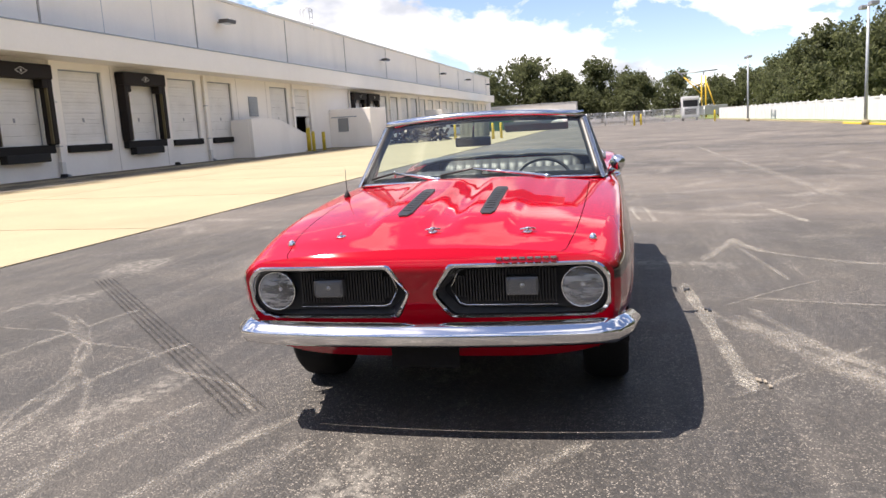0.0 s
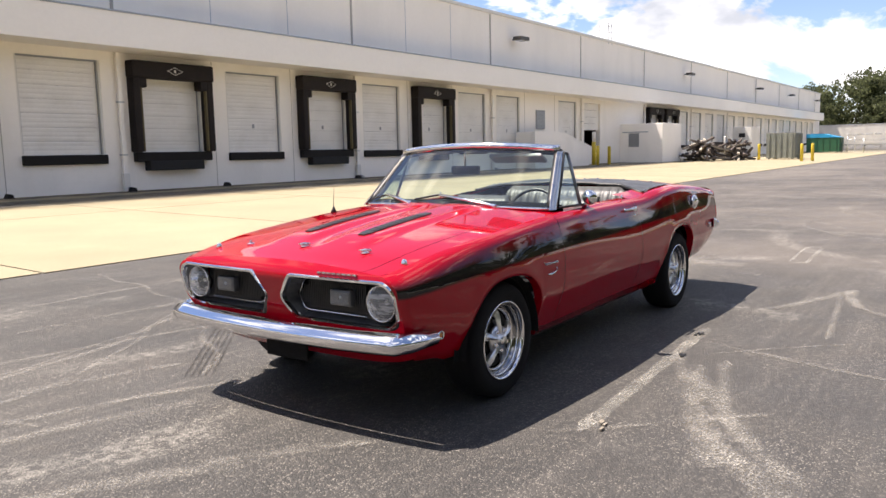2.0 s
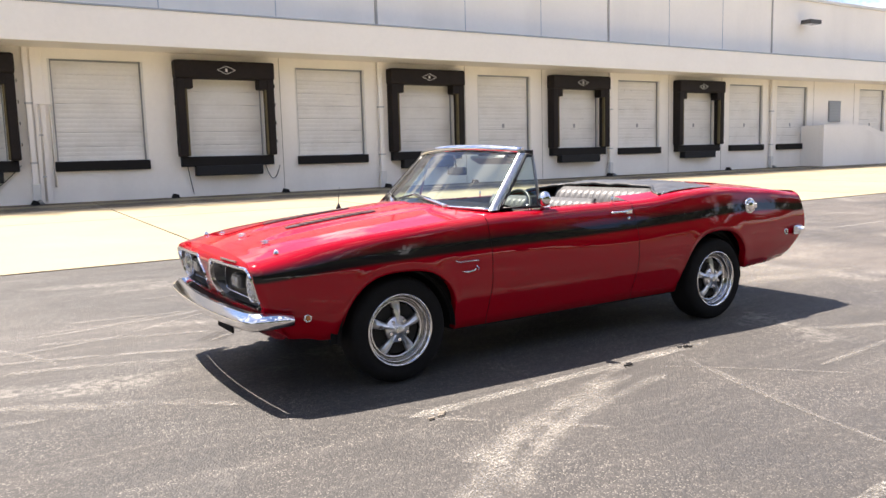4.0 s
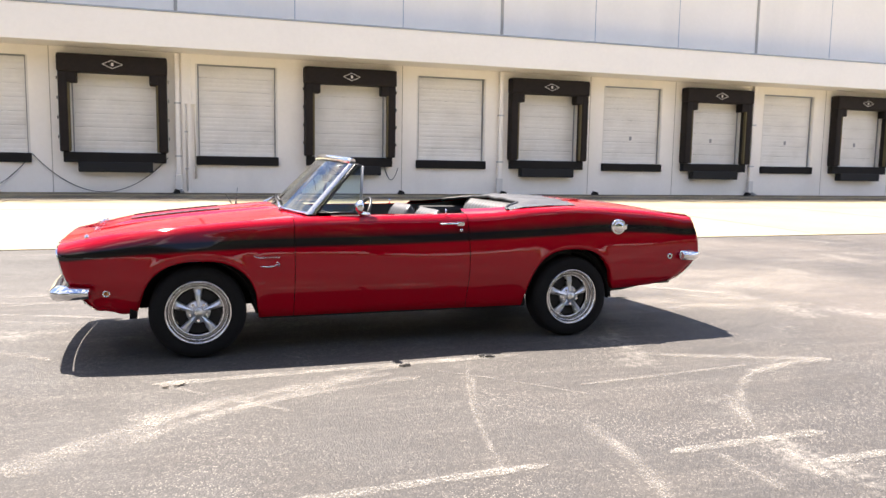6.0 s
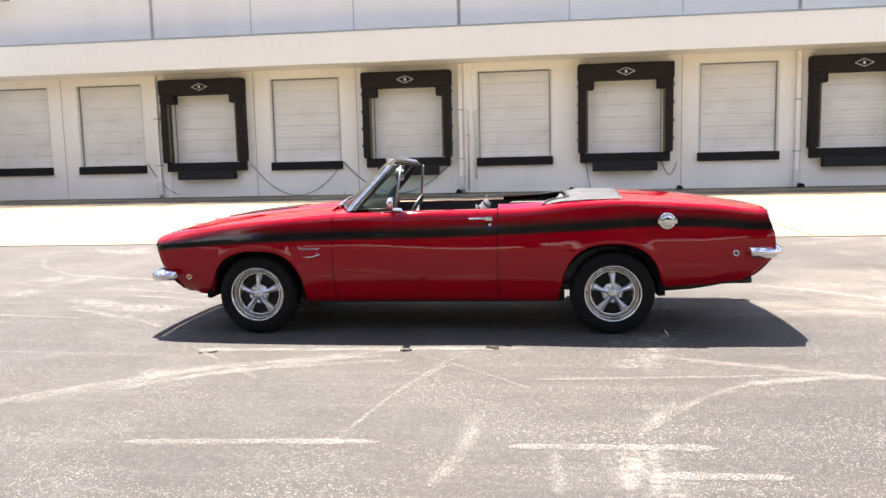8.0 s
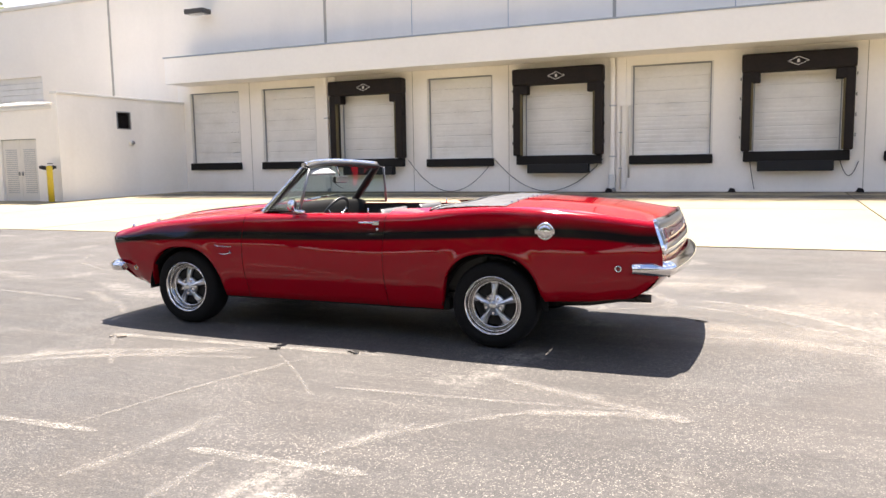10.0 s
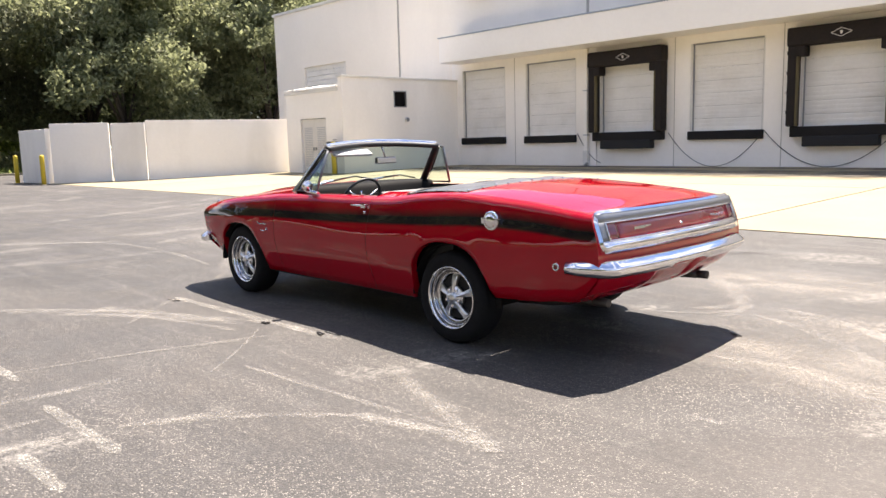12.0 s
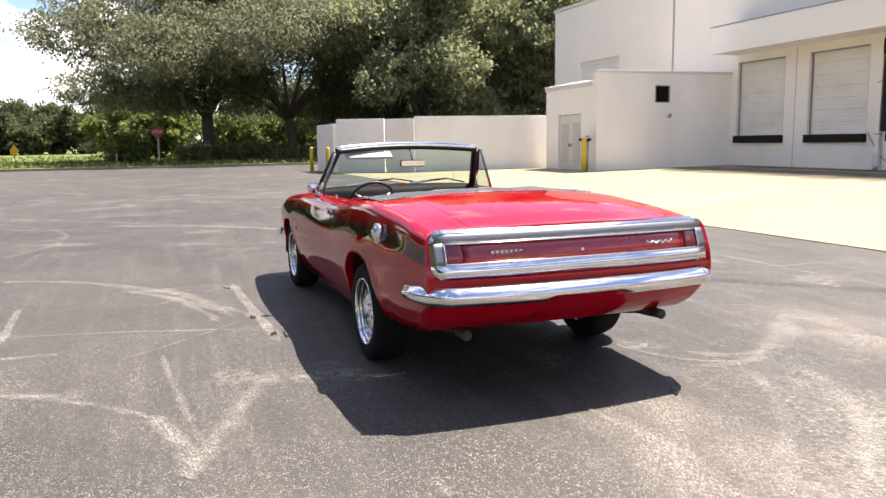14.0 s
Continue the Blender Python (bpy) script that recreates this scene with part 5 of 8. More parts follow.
# ---- windshield, cabin and fittings of the car ----
def shield_at(u, v, off=0.0):
    xb, xt = -0.80 + 0.17 * u * u, -0.43 + 0.12 * u * u
    y = u * (0.735 - 0.105 * v)
    z = (0.972 - 0.02 * u * u) + (0.358 - 0.0 * u) * v - 0.012 * u * u * v
    return Vector((xb + (xt - xb) * v - off, y, z))


shield = part("windshield", bmesh.new(), M_CHROME, car, "raked windshield with bright frame")
bm = bmesh.new()
add_grid(bm, lambda u, v: shield_at((2 * u - 1) * 0.985, 0.02 + 0.965 * v), 28, 10)
glass = part("glass", bm, M_GLASS, shield, "faintly green windshield glass")
glass.visible_shadow = False
bm = bmesh.new()
add_path(bm, [shield_at(-1 + k / 14, 1.0, 0.0) + Vector((0.014, 0, 0.018)) for k in range(29)], 0.024, 8)
part("header", bm, M_CHROME, shield, "bright header moulding")
bm = bmesh.new()
add_path(bm, [shield_at(-1 + k / 14, 1.0, -0.035) + Vector((0.0, 0, -0.004)) for k in range(29)], 0.022, 8)
part("header_rail", bm, M_BLACKPL, shield, "black inner header rail")
bm = bmesh.new()
add_path(bm, [shield_at(-1 + k / 14, 0.0, 0.004) for k in range(29)], 0.010, 6)
part("lower_moulding", bm, M_CHROME, shield, "bright lower moulding")
for sg in (-1, 1):
    bm = bmesh.new()
    rows = []
    for k in range(9):
        v = k / 8 * 1.02 - 0.01
        p = shield_at(sg, v)
        rows.append([bm.verts.new(p + Vector(o)) for o in ((-0.022, 0.0, 0.0), (-0.012, sg * 0.020, 0.0), (0.030, sg * 0.026, 0.0), (0.052, sg * 0.012, 0.0))])
    for a, b in zip(rows, rows[1:]):
        for j in range(3):
            f = bm.faces.new((a[j], a[j + 1], b[j + 1], b[j]))
            f.smooth = True
    part("pillar_moulding", bm, M_STEEL, shield, "broad bright pillar moulding")
    bm = bmesh.new()
    add_path(bm, [shield_at(sg * 0.985, k / 8) + Vector((0.030, 0, 0)) for k in range(9)], 0.032, 8)
    part("pillar", bm, M_BLACKPL, shield, "black inner pillar")
    # vent window
    base_f, base_r, top = Vector((-0.565, sg * 0.752, 0.958)), Vector((-0.268, sg * 0.765, 0.956)), Vector((-0.232, sg * 0.655, 1.285))
    top_f = Vector((-0.285, sg * 0.655, 1.292))
    vent = part("vent_window", bmesh.new(), M_CHROME, car, "triangular vent window with bright frame")
    bm = bmesh.new()
    add_path(bm, [base_r, base_r.lerp(top, 0.5), top], 0.011, 8)
    part("rear_post", bm, M_SATIN, vent, "satin rear post")
    bm = bmesh.new()
    add_path(bm, [top, top_f, base_f.lerp(top_f, 0.5) + Vector((0.004, 0, 0)), base_f, base_r], 0.010, 6)
    part("frame", bm, M_BLACKPL, vent, "black frame")
    bm = bmesh.new()
    vs = [bm.verts.new(p) for p in (base_f, base_r, top, top_f)]
    bm.faces.new(vs)
    g = part("glass", bm, M_GLASS, vent)
    g.visible_shadow = False
# rear-view mirror and visor
mirror = part("rear_view_mirror", bmesh.new(), M_BLACKPL, car, "rear-view mirror on a thin stalk")
bm = bmesh.new()
add_box(bm, -0.375, -0.345, -0.055, 0.175, 1.155, 1.215, 0.018)
part("shell", bm, M_BLACKPL, mirror)
bm = bmesh.new()
add_box(bm, -0.3445, -0.341, -0.048, 0.168, 1.161, 1.209, 0.01)
part("mirror_glass", bm, M_CHROME, mirror, "mirror glass")
bm = bmesh.new()
add_path(bm, [(-0.365, 0.06, 1.205), (-0.38, 0.05, 1.27), (-0.40, 0.04, 1.325)], 0.007, 6)
part("stalk", bm, M_STEEL, mirror)
M_VISOR = mat("visor_vinyl", (0.42, 0.42, 0.41), 0.5, grain=0.06, blotch=0.08)
for y0 in (-0.54,):
    bm = box_bm(-0.40, -0.375, y0, y0 + 0.40, 1.20, 1.30, 0.012)
    bmesh.ops.rotate(bm, cent=Vector((-0.37, 0, 1.30)), matrix=Matrix.Rotation(radians(-62), 3, "Y"), verts=bm.verts)
    part("sun_visor", bm, M_VISOR if y0 < 0 else M_BLACKPL, car, "folded sun visor")

# wipers: bright arms lying low across the foot of the glass, pivots on the cowl
for (yp, zp), (yt, zt), (yb, zb) in (((0.20, 0.985), (0.50, 1.025), (0.66, 0.992)), ((-0.43, 0.975), (0.00, 1.035), (0.20, 1.005))):
    wiper = part("wiper", bmesh.new(), M_STEEL, car, "bright wiper arm with black blade")

    def on_glass(y, z, off):
        u = y / 0.735
        return Vector((shield_at(u, max(0.0, (z - 0.972 + 0.02 * u * u) / 0.358)).x - off, y, z))

    bm = bmesh.new()
    a, b = on_glass(yp, zp, 0.055), on_glass(yt, zt, 0.035)
    add_path(bm, [a + Vector((0, -0.012, -0.006)), a, a.lerp(b, 0.5) + Vector((0, 0, 0.004)), b], [0.014, 0.013, 0.010, 0.006], 8)
    part("arm", bm, M_CHROME, wiper)
    bm = bmesh.new()
    add_lathe(bm, [(0.001, 0.016), (0.014, 0.012), (0.017, 0.0), (0.018, -0.03)], "z", a, 14)
    part("pivot", bm, M_CHROME, wiper)
    bm = bmesh.new()
    add_path(bm, [a.lerp(b, 0.5) + Vector((0.016, 0, 0.008)), b + Vector((0.016, 0, 0.004)), on_glass(yb, zb, 0.014)], 0.007, 5)
    part("blade", bm, M_BLACKPL, wiper, "black rubber blade")

# hood louvres with slots
for sg in (-1, 1):
    louvre = part("hood_louvre", bmesh.new(), M_BLACKPL, car, "black hood louvre")
    bm = bmesh.new()
    x0, x1, yc, hw = -1.80, -1.20, (-0.225 if sg < 0 else 0.165), 0.037
    n = 14
    rows = []
    for k in range(n + 1):
        u = k / n
        wd = hw * (0.55 + 0.45 * min(1, u / 0.06)) * (1 - 0.25 * max(0, (u - 0.95) / 0.05))
        x = x0 + (x1 - x0) * u
        rows.append([bm.verts.new(Vector((x, yc + wd * t, hood_z(x, yc + wd * t) + h))) for t, h in ((-1, -0.004), (-0.9, 0.006), (-0.3, 0.007), (0.3, 0.007), (0.9, 0.006), (1, -0.004))])
    for a, b in zip(rows, rows[1:]):
        for j in range(5):
            bm.faces.new((a[j], a[j + 1], b[j + 1], b[j]))
    bm.faces.new(rows[0])
    bm.faces.new(rows[-1][::-1])
    part("plate", bm, M_BLACKPL, louvre)
    for k in range(9):
        x = x0 + 0.10 + 0.05 * k
        bm = bmesh.new()
        z = hood_z(x, yc) + 0.005
        add_box(bm, x - 0.016, x + 0.016, yc - 0.022, yc + 0.022, z, z + 0.003, 0.001)
        part("slat", bm, M_BLACKPL, louvre)


def hood_pin(x, y, star):
    pin = part("hood_pin", bmesh.new(), M_CHROME, car, "chrome hood pin")
    z = hood_z(x, y)
    p = bend(x, y, z)
    bm = bmesh.new()
    add_lathe(bm, [(0.001, 0.008), (0.019, 0.006), (0.023, 0.0)], "z", (0, 0, 0), 16)
    for v in bm.verts:
        v.co.z -= v.co.x * -0.10
        v.co += p
    part("washer", bm, M_CHROME, pin)
    bm = bmesh.new()
    add_tube(bm, p + Vector((0, 0, 0.005)), p + Vector((0, 0, 0.022)), 0.006, seg=8)
    if star:
        add_path(bm, [p + Vector((0.01, -0.032, 0.012)), p + Vector((0, 0, 0.017)), p + Vector((-0.01, 0.032, 0.012))], 0.005, 6)
        add_path(bm, [p + Vector((0.03, 0.0, 0.016)), p + Vector((-0.03, 0.0, 0.012))], 0.004, 6)
    part("pin", bm, M_CHROME, pin)


for y, star in ((-0.43, True), (-0.02, True), (0.40, False)):
    hood_pin(-2.04, y, star)
for y in (-0.70, 0.62):
    bm = bmesh.new()
    p = bend(-2.10, y, hood_z(-2.10, y))
    add_lathe(bm, [(0.001, 0.026), (0.010, 0.022), (0.016, 0.008), (0.018, -0.005)], "z", p, 12)
    part("turn_indicator", bm, M_CHROME, car, "small chrome fender indicator")
# antenna
bm = bmesh.new()
p = bend(-1.02, 0.70, hood_z(-1.02, 0.70))
add_lathe(bm, [(0.020, 0.0), (0.018, 0.012), (0.008, 0.03), (0.004, 0.045)], "z", p, 12)
add_tube(bm, p + Vector((0, 0, 0.04)), p + Vector((0.015, 0.006, 0.16)), 0.0022, 0.0015, 6)
part("antenna", bm, M_BLACKPL, car, "short antenna with black base")
# maker's name on the nose becomes a row of plain bars
bm = bmesh.new()
for k in range(8):
    y = -0.32 - 0.031 * k
    pz = 0.760
    px = front_x(y, pz) - 0.002
    add_box(bm, px - 0.006, px + 0.012, y - 0.024, y, pz - 0.004, pz + 0.004, 0.001)
part("nose_badge", bm, M_STEEL, car, "row of plain metal bars as lettering")


# ---- side fittings ----
def side_pt(x, z, sg, out=0.0):
    return bend(x, sg * (half_y(x, z) + out), z)


for sg in (-1, 1):
    # door handle
    bm = bmesh.new()
    add_path(bm, [side_pt(0.30 + 0.0, 0.878, sg, -0.006), side_pt(0.31, 0.880, sg, 0.022), side_pt(0.38, 0.881, sg, 0.026), side_pt(0.44, 0.881, sg, 0.024)], 0.008, 8)
    c = side_pt(0.455, 0.878, sg, 0.008)
    add_box(bm, c.x - 0.028, c.x + 0.028, c.y - 0.02, c.y + 0.02, c.z - 0.014, c.z + 0.016, 0.006)
    part("door_handle", bm, M_CHROME, car, "chrome door handle")
    bm = bmesh.new()
    add_lathe(bm, [(0.001, 0.008 * sg), (0.010, 0.007 * sg), (0.013, 0.0), (0.013, -0.01 * sg)], "y", side_pt(0.462, 0.832, sg), 14)
    part("door_lock", bm, M_CHROME, car, "round chrome door lock")
    # side markers
    for x, z in ((-2.0, 0.452), (2.275, 0.605)):
        marker = part("side_marker", bmesh.new(), M_CHROME, car, "round side marker with chrome ring")
        c = side_pt(x, z, sg)
        bm = bmesh.new()
        add_lathe(bm, [(0.023, -0.02 * sg), (0.024, 0.004 * sg), (0.019, 0.009 * sg), (0.014, 0.005 * sg)], "y", c, 20, cap=False)
        part("ring", bm, M_CHROME, marker)
        bm = bmesh.new()
        add_lathe(bm, [(0.001, 0.007 * sg), (0.010, 0.006 * sg), (0.015, 0.002 * sg)], "y", c, 16)
        part("lens", bm, M_LENS_RED if x > 0 else M_AMBER, marker)
    # fender script and fish shape, as plain strokes
    bm = bmesh.new()
    add_path(bm, [side_pt(-1.015 + 0.0062 * k, 0.670 + 0.0065 * math.sin(k * 1.9) + (0.008 if k < 3 else 0.0), sg, 0.004) for k in range(28)], 0.0022, 5)
    part("fender_badge", bm, M_CHROME, car, "chrome script badge drawn as a wave")
    bm = bmesh.new()
    pts = [(-0.97, 0.612), (-0.93, 0.606), (-0.89, 0.610), (-0.862, 0.624)]
    add_path(bm, [side_pt(x, z, sg, 0.004) for x, z in pts], [0.002, 0.006, 0.005, 0.002], 5)
    add_path(bm, [side_pt(-0.862, 0.612, sg, 0.004), side_pt(-0.846, 0.618, sg, 0.004), side_pt(-0.868, 0.640, sg, 0.004)], 0.003, 5)
    part("fender_badge", bm, M_CHROME, car, "small chrome emblem in plain strokes")
# fuel filler on the driver's side: bright flip cap with ears
filler = part("fuel_cap", bmesh.new(), M_CHROME, car, "polished flip-open fuel filler cap")
c = side_pt(1.757, 0.845, -1)
bm = bmesh.new()
add_lathe(bm, [(0.062, 0.01), (0.062, -0.012), (0.054, -0.022), (0.048, -0.020)], "y", c, 28)
part("ring", bm, M_CHROME, filler)
bm = bmesh.new()
add_lathe(bm, [(0.001, -0.034), (0.02, -0.033), (0.040, -0.028), (0.047, -0.018)], "y", c, 24)
part("cap", bm, M_CHROME, filler)
for sx in (-1, 1):
    bm = bmesh.new()
    add_box(bm, c.x + sx * 0.050 - 0.020, c.x + sx * 0.050 + 0.020, c.y - 0.028, c.y - 0.004, c.z - 0.020, c.z + 0.020, 0.008)
    part("ear", bm, M_CHROME, filler)
# door mirror
dm = part("door_mirror", bmesh.new(), M_CHROME, car, "round chrome door mirror")
base = Vector((-0.27, -0.785, 0.948))
bm = bmesh.new()
add_path(bm, [base + Vector((0.06, 0, -0.002)), base + Vector((0.0, -0.005, 0.004)), base + Vector((-0.02, -0.03, 0.015)), base + Vector((-0.02, -0.042, 0.03))], [0.016, 0.018, 0.012, 0.010], 8)
part("stalk", bm, M_CHROME, dm)
bm = bmesh.new()
add_lathe(bm, [(0.001, -0.042), (0.022, -0.038), (0.040, -0.022), (0.048, 0.0), (0.048, 0.01)], "x", base + Vector((-0.015, -0.05, 0.058)), 24)
part("shell", bm, M_CHROME, dm)
bm = bmesh.new()
add_lathe(bm, [(0.001, 0.0), (0.044, 0.0), (0.044, -0.006)], "x", base + Vector((-0.002, -0.05, 0.058)), 24)
part("mirror_glass", bm, M_CHROME, dm)

# ---- cabin ----
bm = bmesh.new()
add_box(bm, -0.62, 1.3, -0.74, 0.74, 0.32, 0.36)
part("floor_pan", bm, M_VINYL, car, "black carpeted floor")
for sg in (-1, 1):
    bm = bmesh.new()
    add_grid(bm, lambda u, v: Vector((-0.70 + 2.0 * u, sg * ((edge_y(-0.70 + 2.0 * u)) * INNER_F - 0.01 - 0.03 * math.sin(math.pi * v) ** 2), 0.36 + (shoulder(-0.70 + 2.0 * u) - 0.365) * v)), 24, 8)
    part("door_card", bm, M_VINYL, car, "black vinyl door card")
    bm = bmesh.new()
    add_box(bm, 0.02, 0.30, *sorted((sg * 0.68, sg * 0.745)), 0.70, 0.74, 0.015)
    part("arm_rest", bm, M_VINYL, car)
    bm = bmesh.new()
    add_tube(bm, (0.36, sg * 0.79, 0.94), (0.36, sg * 0.79, 0.985), 0.006, seg=8)
    part("lock_knob", bm, M_CHROME, car)
bm = bmesh.new()
add_grid(bm, lambda u, v: Vector((-0.80 + 0.36 * v + 0.17 * (2 * u - 1) ** 2 * (1 - v), (2 * u - 1) * 0.745, 0.945 + 0.050 * math.sin(math.pi * min(1, v * 1.1)) ** 0.8 * (1 - 0.35 * (2 * u - 1) ** 4) - 0.13 * max(0, (v - 0.72) / 0.28) ** 2)), 24, 12)
add_box(bm, -0.50, -0.44, -0.72, 0.72, 0.62, 0.83, 0.02)
part("dashboard", bm, M_DASH, car, "padded black dashboard")
for k in range(3):
    bm = bmesh.new()
    add_lathe(bm, [(0.05, 0.012), (0.054, 0.0), (0.046, 0.002), (0.001, 0.003)], "x", (-0.432, -0.52 + 0.14 * k, 0.78), 20)
    part("gauge", bm, M_STEEL, car, "round gauge with bright ring")
wheel_thing = part("steering_wheel", bmesh.new(), M_BLACKPL, car, "thin-rimmed black steering wheel")
tilt = Matrix.Translation((-0.20, -0.36, 0.87)) @ Matrix.Rotation(radians(-62), 4, "Y")
bm = bmesh.new()
add_path(bm, [tilt @ Vector((0.195 * math.cos(2 * math.pi * k / 40), 0.195 * math.sin(2 * math.pi * k / 40), 0)) for k in range(40)], 0.012, 8, closed=True)
part("rim", bm, M_BLACKPL, wheel_thing)
for a in (0, 120, 240):
    bm = bmesh.new()
    add_path(bm, [tilt @ Vector((0, 0, -0.03)), tilt @ Vector((0.19 * math.cos(radians(a + 60)), 0.19 * math.sin(radians(a + 60)), 0))], 0.009, 6)
    part("spoke", bm, M_STEEL, wheel_thing)
bm = bmesh.new()
add_path(bm, [tilt @ Vector((0, 0, 0.005)), tilt @ Vector((0, 0, -0.03)), tilt @ Vector((0, 0, -0.25))], [0.05, 0.045, 0.03], 16)
part("hub", bm, M_BLACKPL, wheel_thing)
bm = bmesh.new()
add_path(bm, [(0.02, -0.02, 0.5), (-0.02, -0.03, 0.72), (-0.05, -0.04, 0.84)], 0.008, 8)
add_lathe(bm, [(0.001, 0.03), (0.02, 0.02), (0.024, 0.0), (0.015, -0.02), (0.001, -0.025)], "z", (-0.052, -0.04, 0.86), 14)
part("shift_lever", bm, M_STEEL, car, "bright shift lever")


def pleated(x, y0, y1, z0, z1, lean, n, thick, bulge=0.018):
    """An upright pleated cushion between y0 and y1, leaning back, with n vertical rolls."""
    bm = bmesh.new()
    nu, nv = n * 6, 10

    def at(u, v, back):
        y = y0 + (y1 - y0) * u
        z = z0 + (z1 - z0) * v
        edge = min(1.0, min(u, 1 - u) * 12) ** 0.5 * min(1.0, (1 - v) * 9) ** 0.5
        roll = bulge * abs(math.sin(math.pi * n * u)) ** 0.6 * (1 if v < 0.86 else 0.4)
        d = thick * edge
        return Vector((x + lean * v + (d if back else -d * 0.6 - roll * edge), y, z))

    a = add_grid(bm, lambda u, v: at(u, v, False), nu, nv)
    b = add_grid(bm, lambda u, v: at(u, v, True), nu, nv)
    bmesh.ops.remove_doubles(bm, verts=bm.verts, dist=0.003)
    return bm


for y in (-0.37, 0.37):
    seat = part("front_seat", bmesh.new(), M_VINYL, car, "black pleated vinyl bucket seat")
    part("backrest", pleated(0.24, y - 0.25, y + 0.25, 0.50, 0.965, 0.13, 7, 0.06), M_SEAT, seat)
    bm = box_bm(-0.18, 0.30, y - 0.26, y + 0.26, 0.38, 0.55, 0.05)
    part("cushion", bm, M_VINYL, seat)
rear_seat = part("rear_seat", bmesh.new(), M_VINYL, car, "black pleated vinyl rear bench")
part("backrest", pleated(0.875, -0.58, 0.58, 0.45, 1.005, 0.175, 16, 0.05, 0.022), M_SEAT, rear_seat)
bm = box_bm(0.50, 0.92, -0.58, 0.58, 0.38, 0.56, 0.05)
part("cushion", bm, M_VINYL, rear_seat)
for sg in (-1, 1):
    bm = box_bm(0.58, 1.30, *sorted((sg * 0.585, sg * 0.76)), 0.38, 0.93, 0.04)
    part("side_trim", bm, M_VINYL, car, "black rear side trim")

# folded top under its boot cover
boot = part("boot_cover", bmesh.new(), M_BOOT, car, "grey-black vinyl boot over the folded top")


def boot_front(y):
    t = min(1.0, abs(y) / 0.76)
    return 1.06 - 0.20 * sstep(0.62, 0.97, t)


def boot_at(u, v):
    y = (2 * u - 1) * 0.765
    x0 = boot_front(y)
    x1 = 1.475 - 0.03 * (y / 0.76) ** 2
    x = x0 + (x1 - x0) * v
    rim = 0.985 + 0.022 * sstep(0.85, 1.45, x)
    base = rim + (1.042 - rim) * (1 - min(1.0, abs(y) / 0.76) ** 2.6)
    fold = 0.008 * math.sin(math.pi * min(1, v * 1.02)) ** 0.5 * (0.5 + 0.5 * (1 - abs(2 * u - 1) ** 4))
    lump = 0.010 * noise.noise(Vector((x * 6, y * 5, 0.3))) + 0.005 * noise.noise(Vector((x * 17, y * 13, 2.3)))
    edge = -0.02 if v <= 0.0 else -0.014 * sstep(0.3, 0.0, v)
    return Vector((x, y, base + 0.002 + fold + lump * (1 if 0 < v < 1 else 0.2) + edge))


bm = bmesh.new()
add_grid(bm, boot_at, 70, 26)
part("cover", bm, M_BOOT, boot)
bm = bmesh.new()
add_path(bm, [boot_at(k / 60, 0.012) for k in range(61)], 0.014, 6)
part("front_hem", bm, M_VINYL, boot, "rolled black hem")
for k in range(13):
    u = 0.02 + 0.96 * k / 12
    p = boot_at(u, 0.97)
    bm = bmesh.new()
    add_lathe(bm, [(0.001, 0.008), (0.007, 0.006), (0.009, -0.002)], "z", p, 10)
    part("snap", bm, M_CHROME, boot)
for sg in (0.012, 0.988):
    for k in range(5):
        p = boot_at(sg, 0.12 + 0.18 * k)
        bm = bmesh.new()
        add_lathe(bm, [(0.001, 0.008), (0.007, 0.006), (0.009, -0.002)], "z", p, 10)
        part("snap", bm, M_CHROME, boot)
bm = bmesh.new()
add_box(bm, 1.14, 1.46, -0.72, 0.72, 0.5, 0.985, 0.04)
part("top_well", bm, M_VINYL, car, "black folded top in its well")


# ---- annex, screen wall and bollards at the west end ----
AX0, AX1, AY0 = -24.6, -20.4, 14.05
AZ = 3.98
bm = bmesh.new()
for bx in ((AX0, -23.5), (-21.58, AX1)):
    add_box(bm, bx[0], bx[1], AY0, AY0 + 0.25, 0.0, 3.52)
add_box(bm, -23.5, -21.58, AY0, AY0 + 0.25, 2.42, 3.52)
add_box(bm, AX1 - 0.25, AX1, AY0 + 0.25, 16.75, 0.0, AZ)
add_box(bm, AX1 - 0.25, AX1, AY0, AY0 + 0.25, 3.52, AZ)
add_box(bm, AX1 - 0.25, AX1, 17.43, WALL_Y - 0.002, 0.0, AZ)
add_box(bm, AX1 - 0.25, AX1, 16.75, 17.43, 0.0, 2.83)
add_box(bm, AX1 - 0.25, AX1, 16.75, 17.43, 3.48, AZ)
add_box(bm, AX0, AX0 + 0.25, AY0 + 0.25, WALL_Y - 0.002, 0.0, AZ - 0.25)
bmesh.ops.remove_doubles(bm, verts=bm.verts, dist=0.0005)
solid("wall_annex", bm, M_WALL, "white painted block annex beside the docks", "wall")
bm = bmesh.new()
lo = [bm.verts.new(p) for p in ((AX0 - 0.06, AY0 - 0.06, 3.60), (AX1 - 0.26, AY0 - 0.06, 3.60), (AX1 - 0.26, 16.0, 3.72), (AX0 - 0.06, 16.0, 3.92))]
hi = [bm.verts.new(p.co + Vector((0, 0, 0.07))) for p in lo]
bm.faces.new(hi)
bm.faces.new(lo[::-1])
for k in range(4):
    bm.faces.new((lo[k], lo[(k + 1) % 4], hi[(k + 1) % 4], hi[k]))
solid("roof_annex", bm, M_CANOPY, "pale lean-to roof over the annex front", "roof")
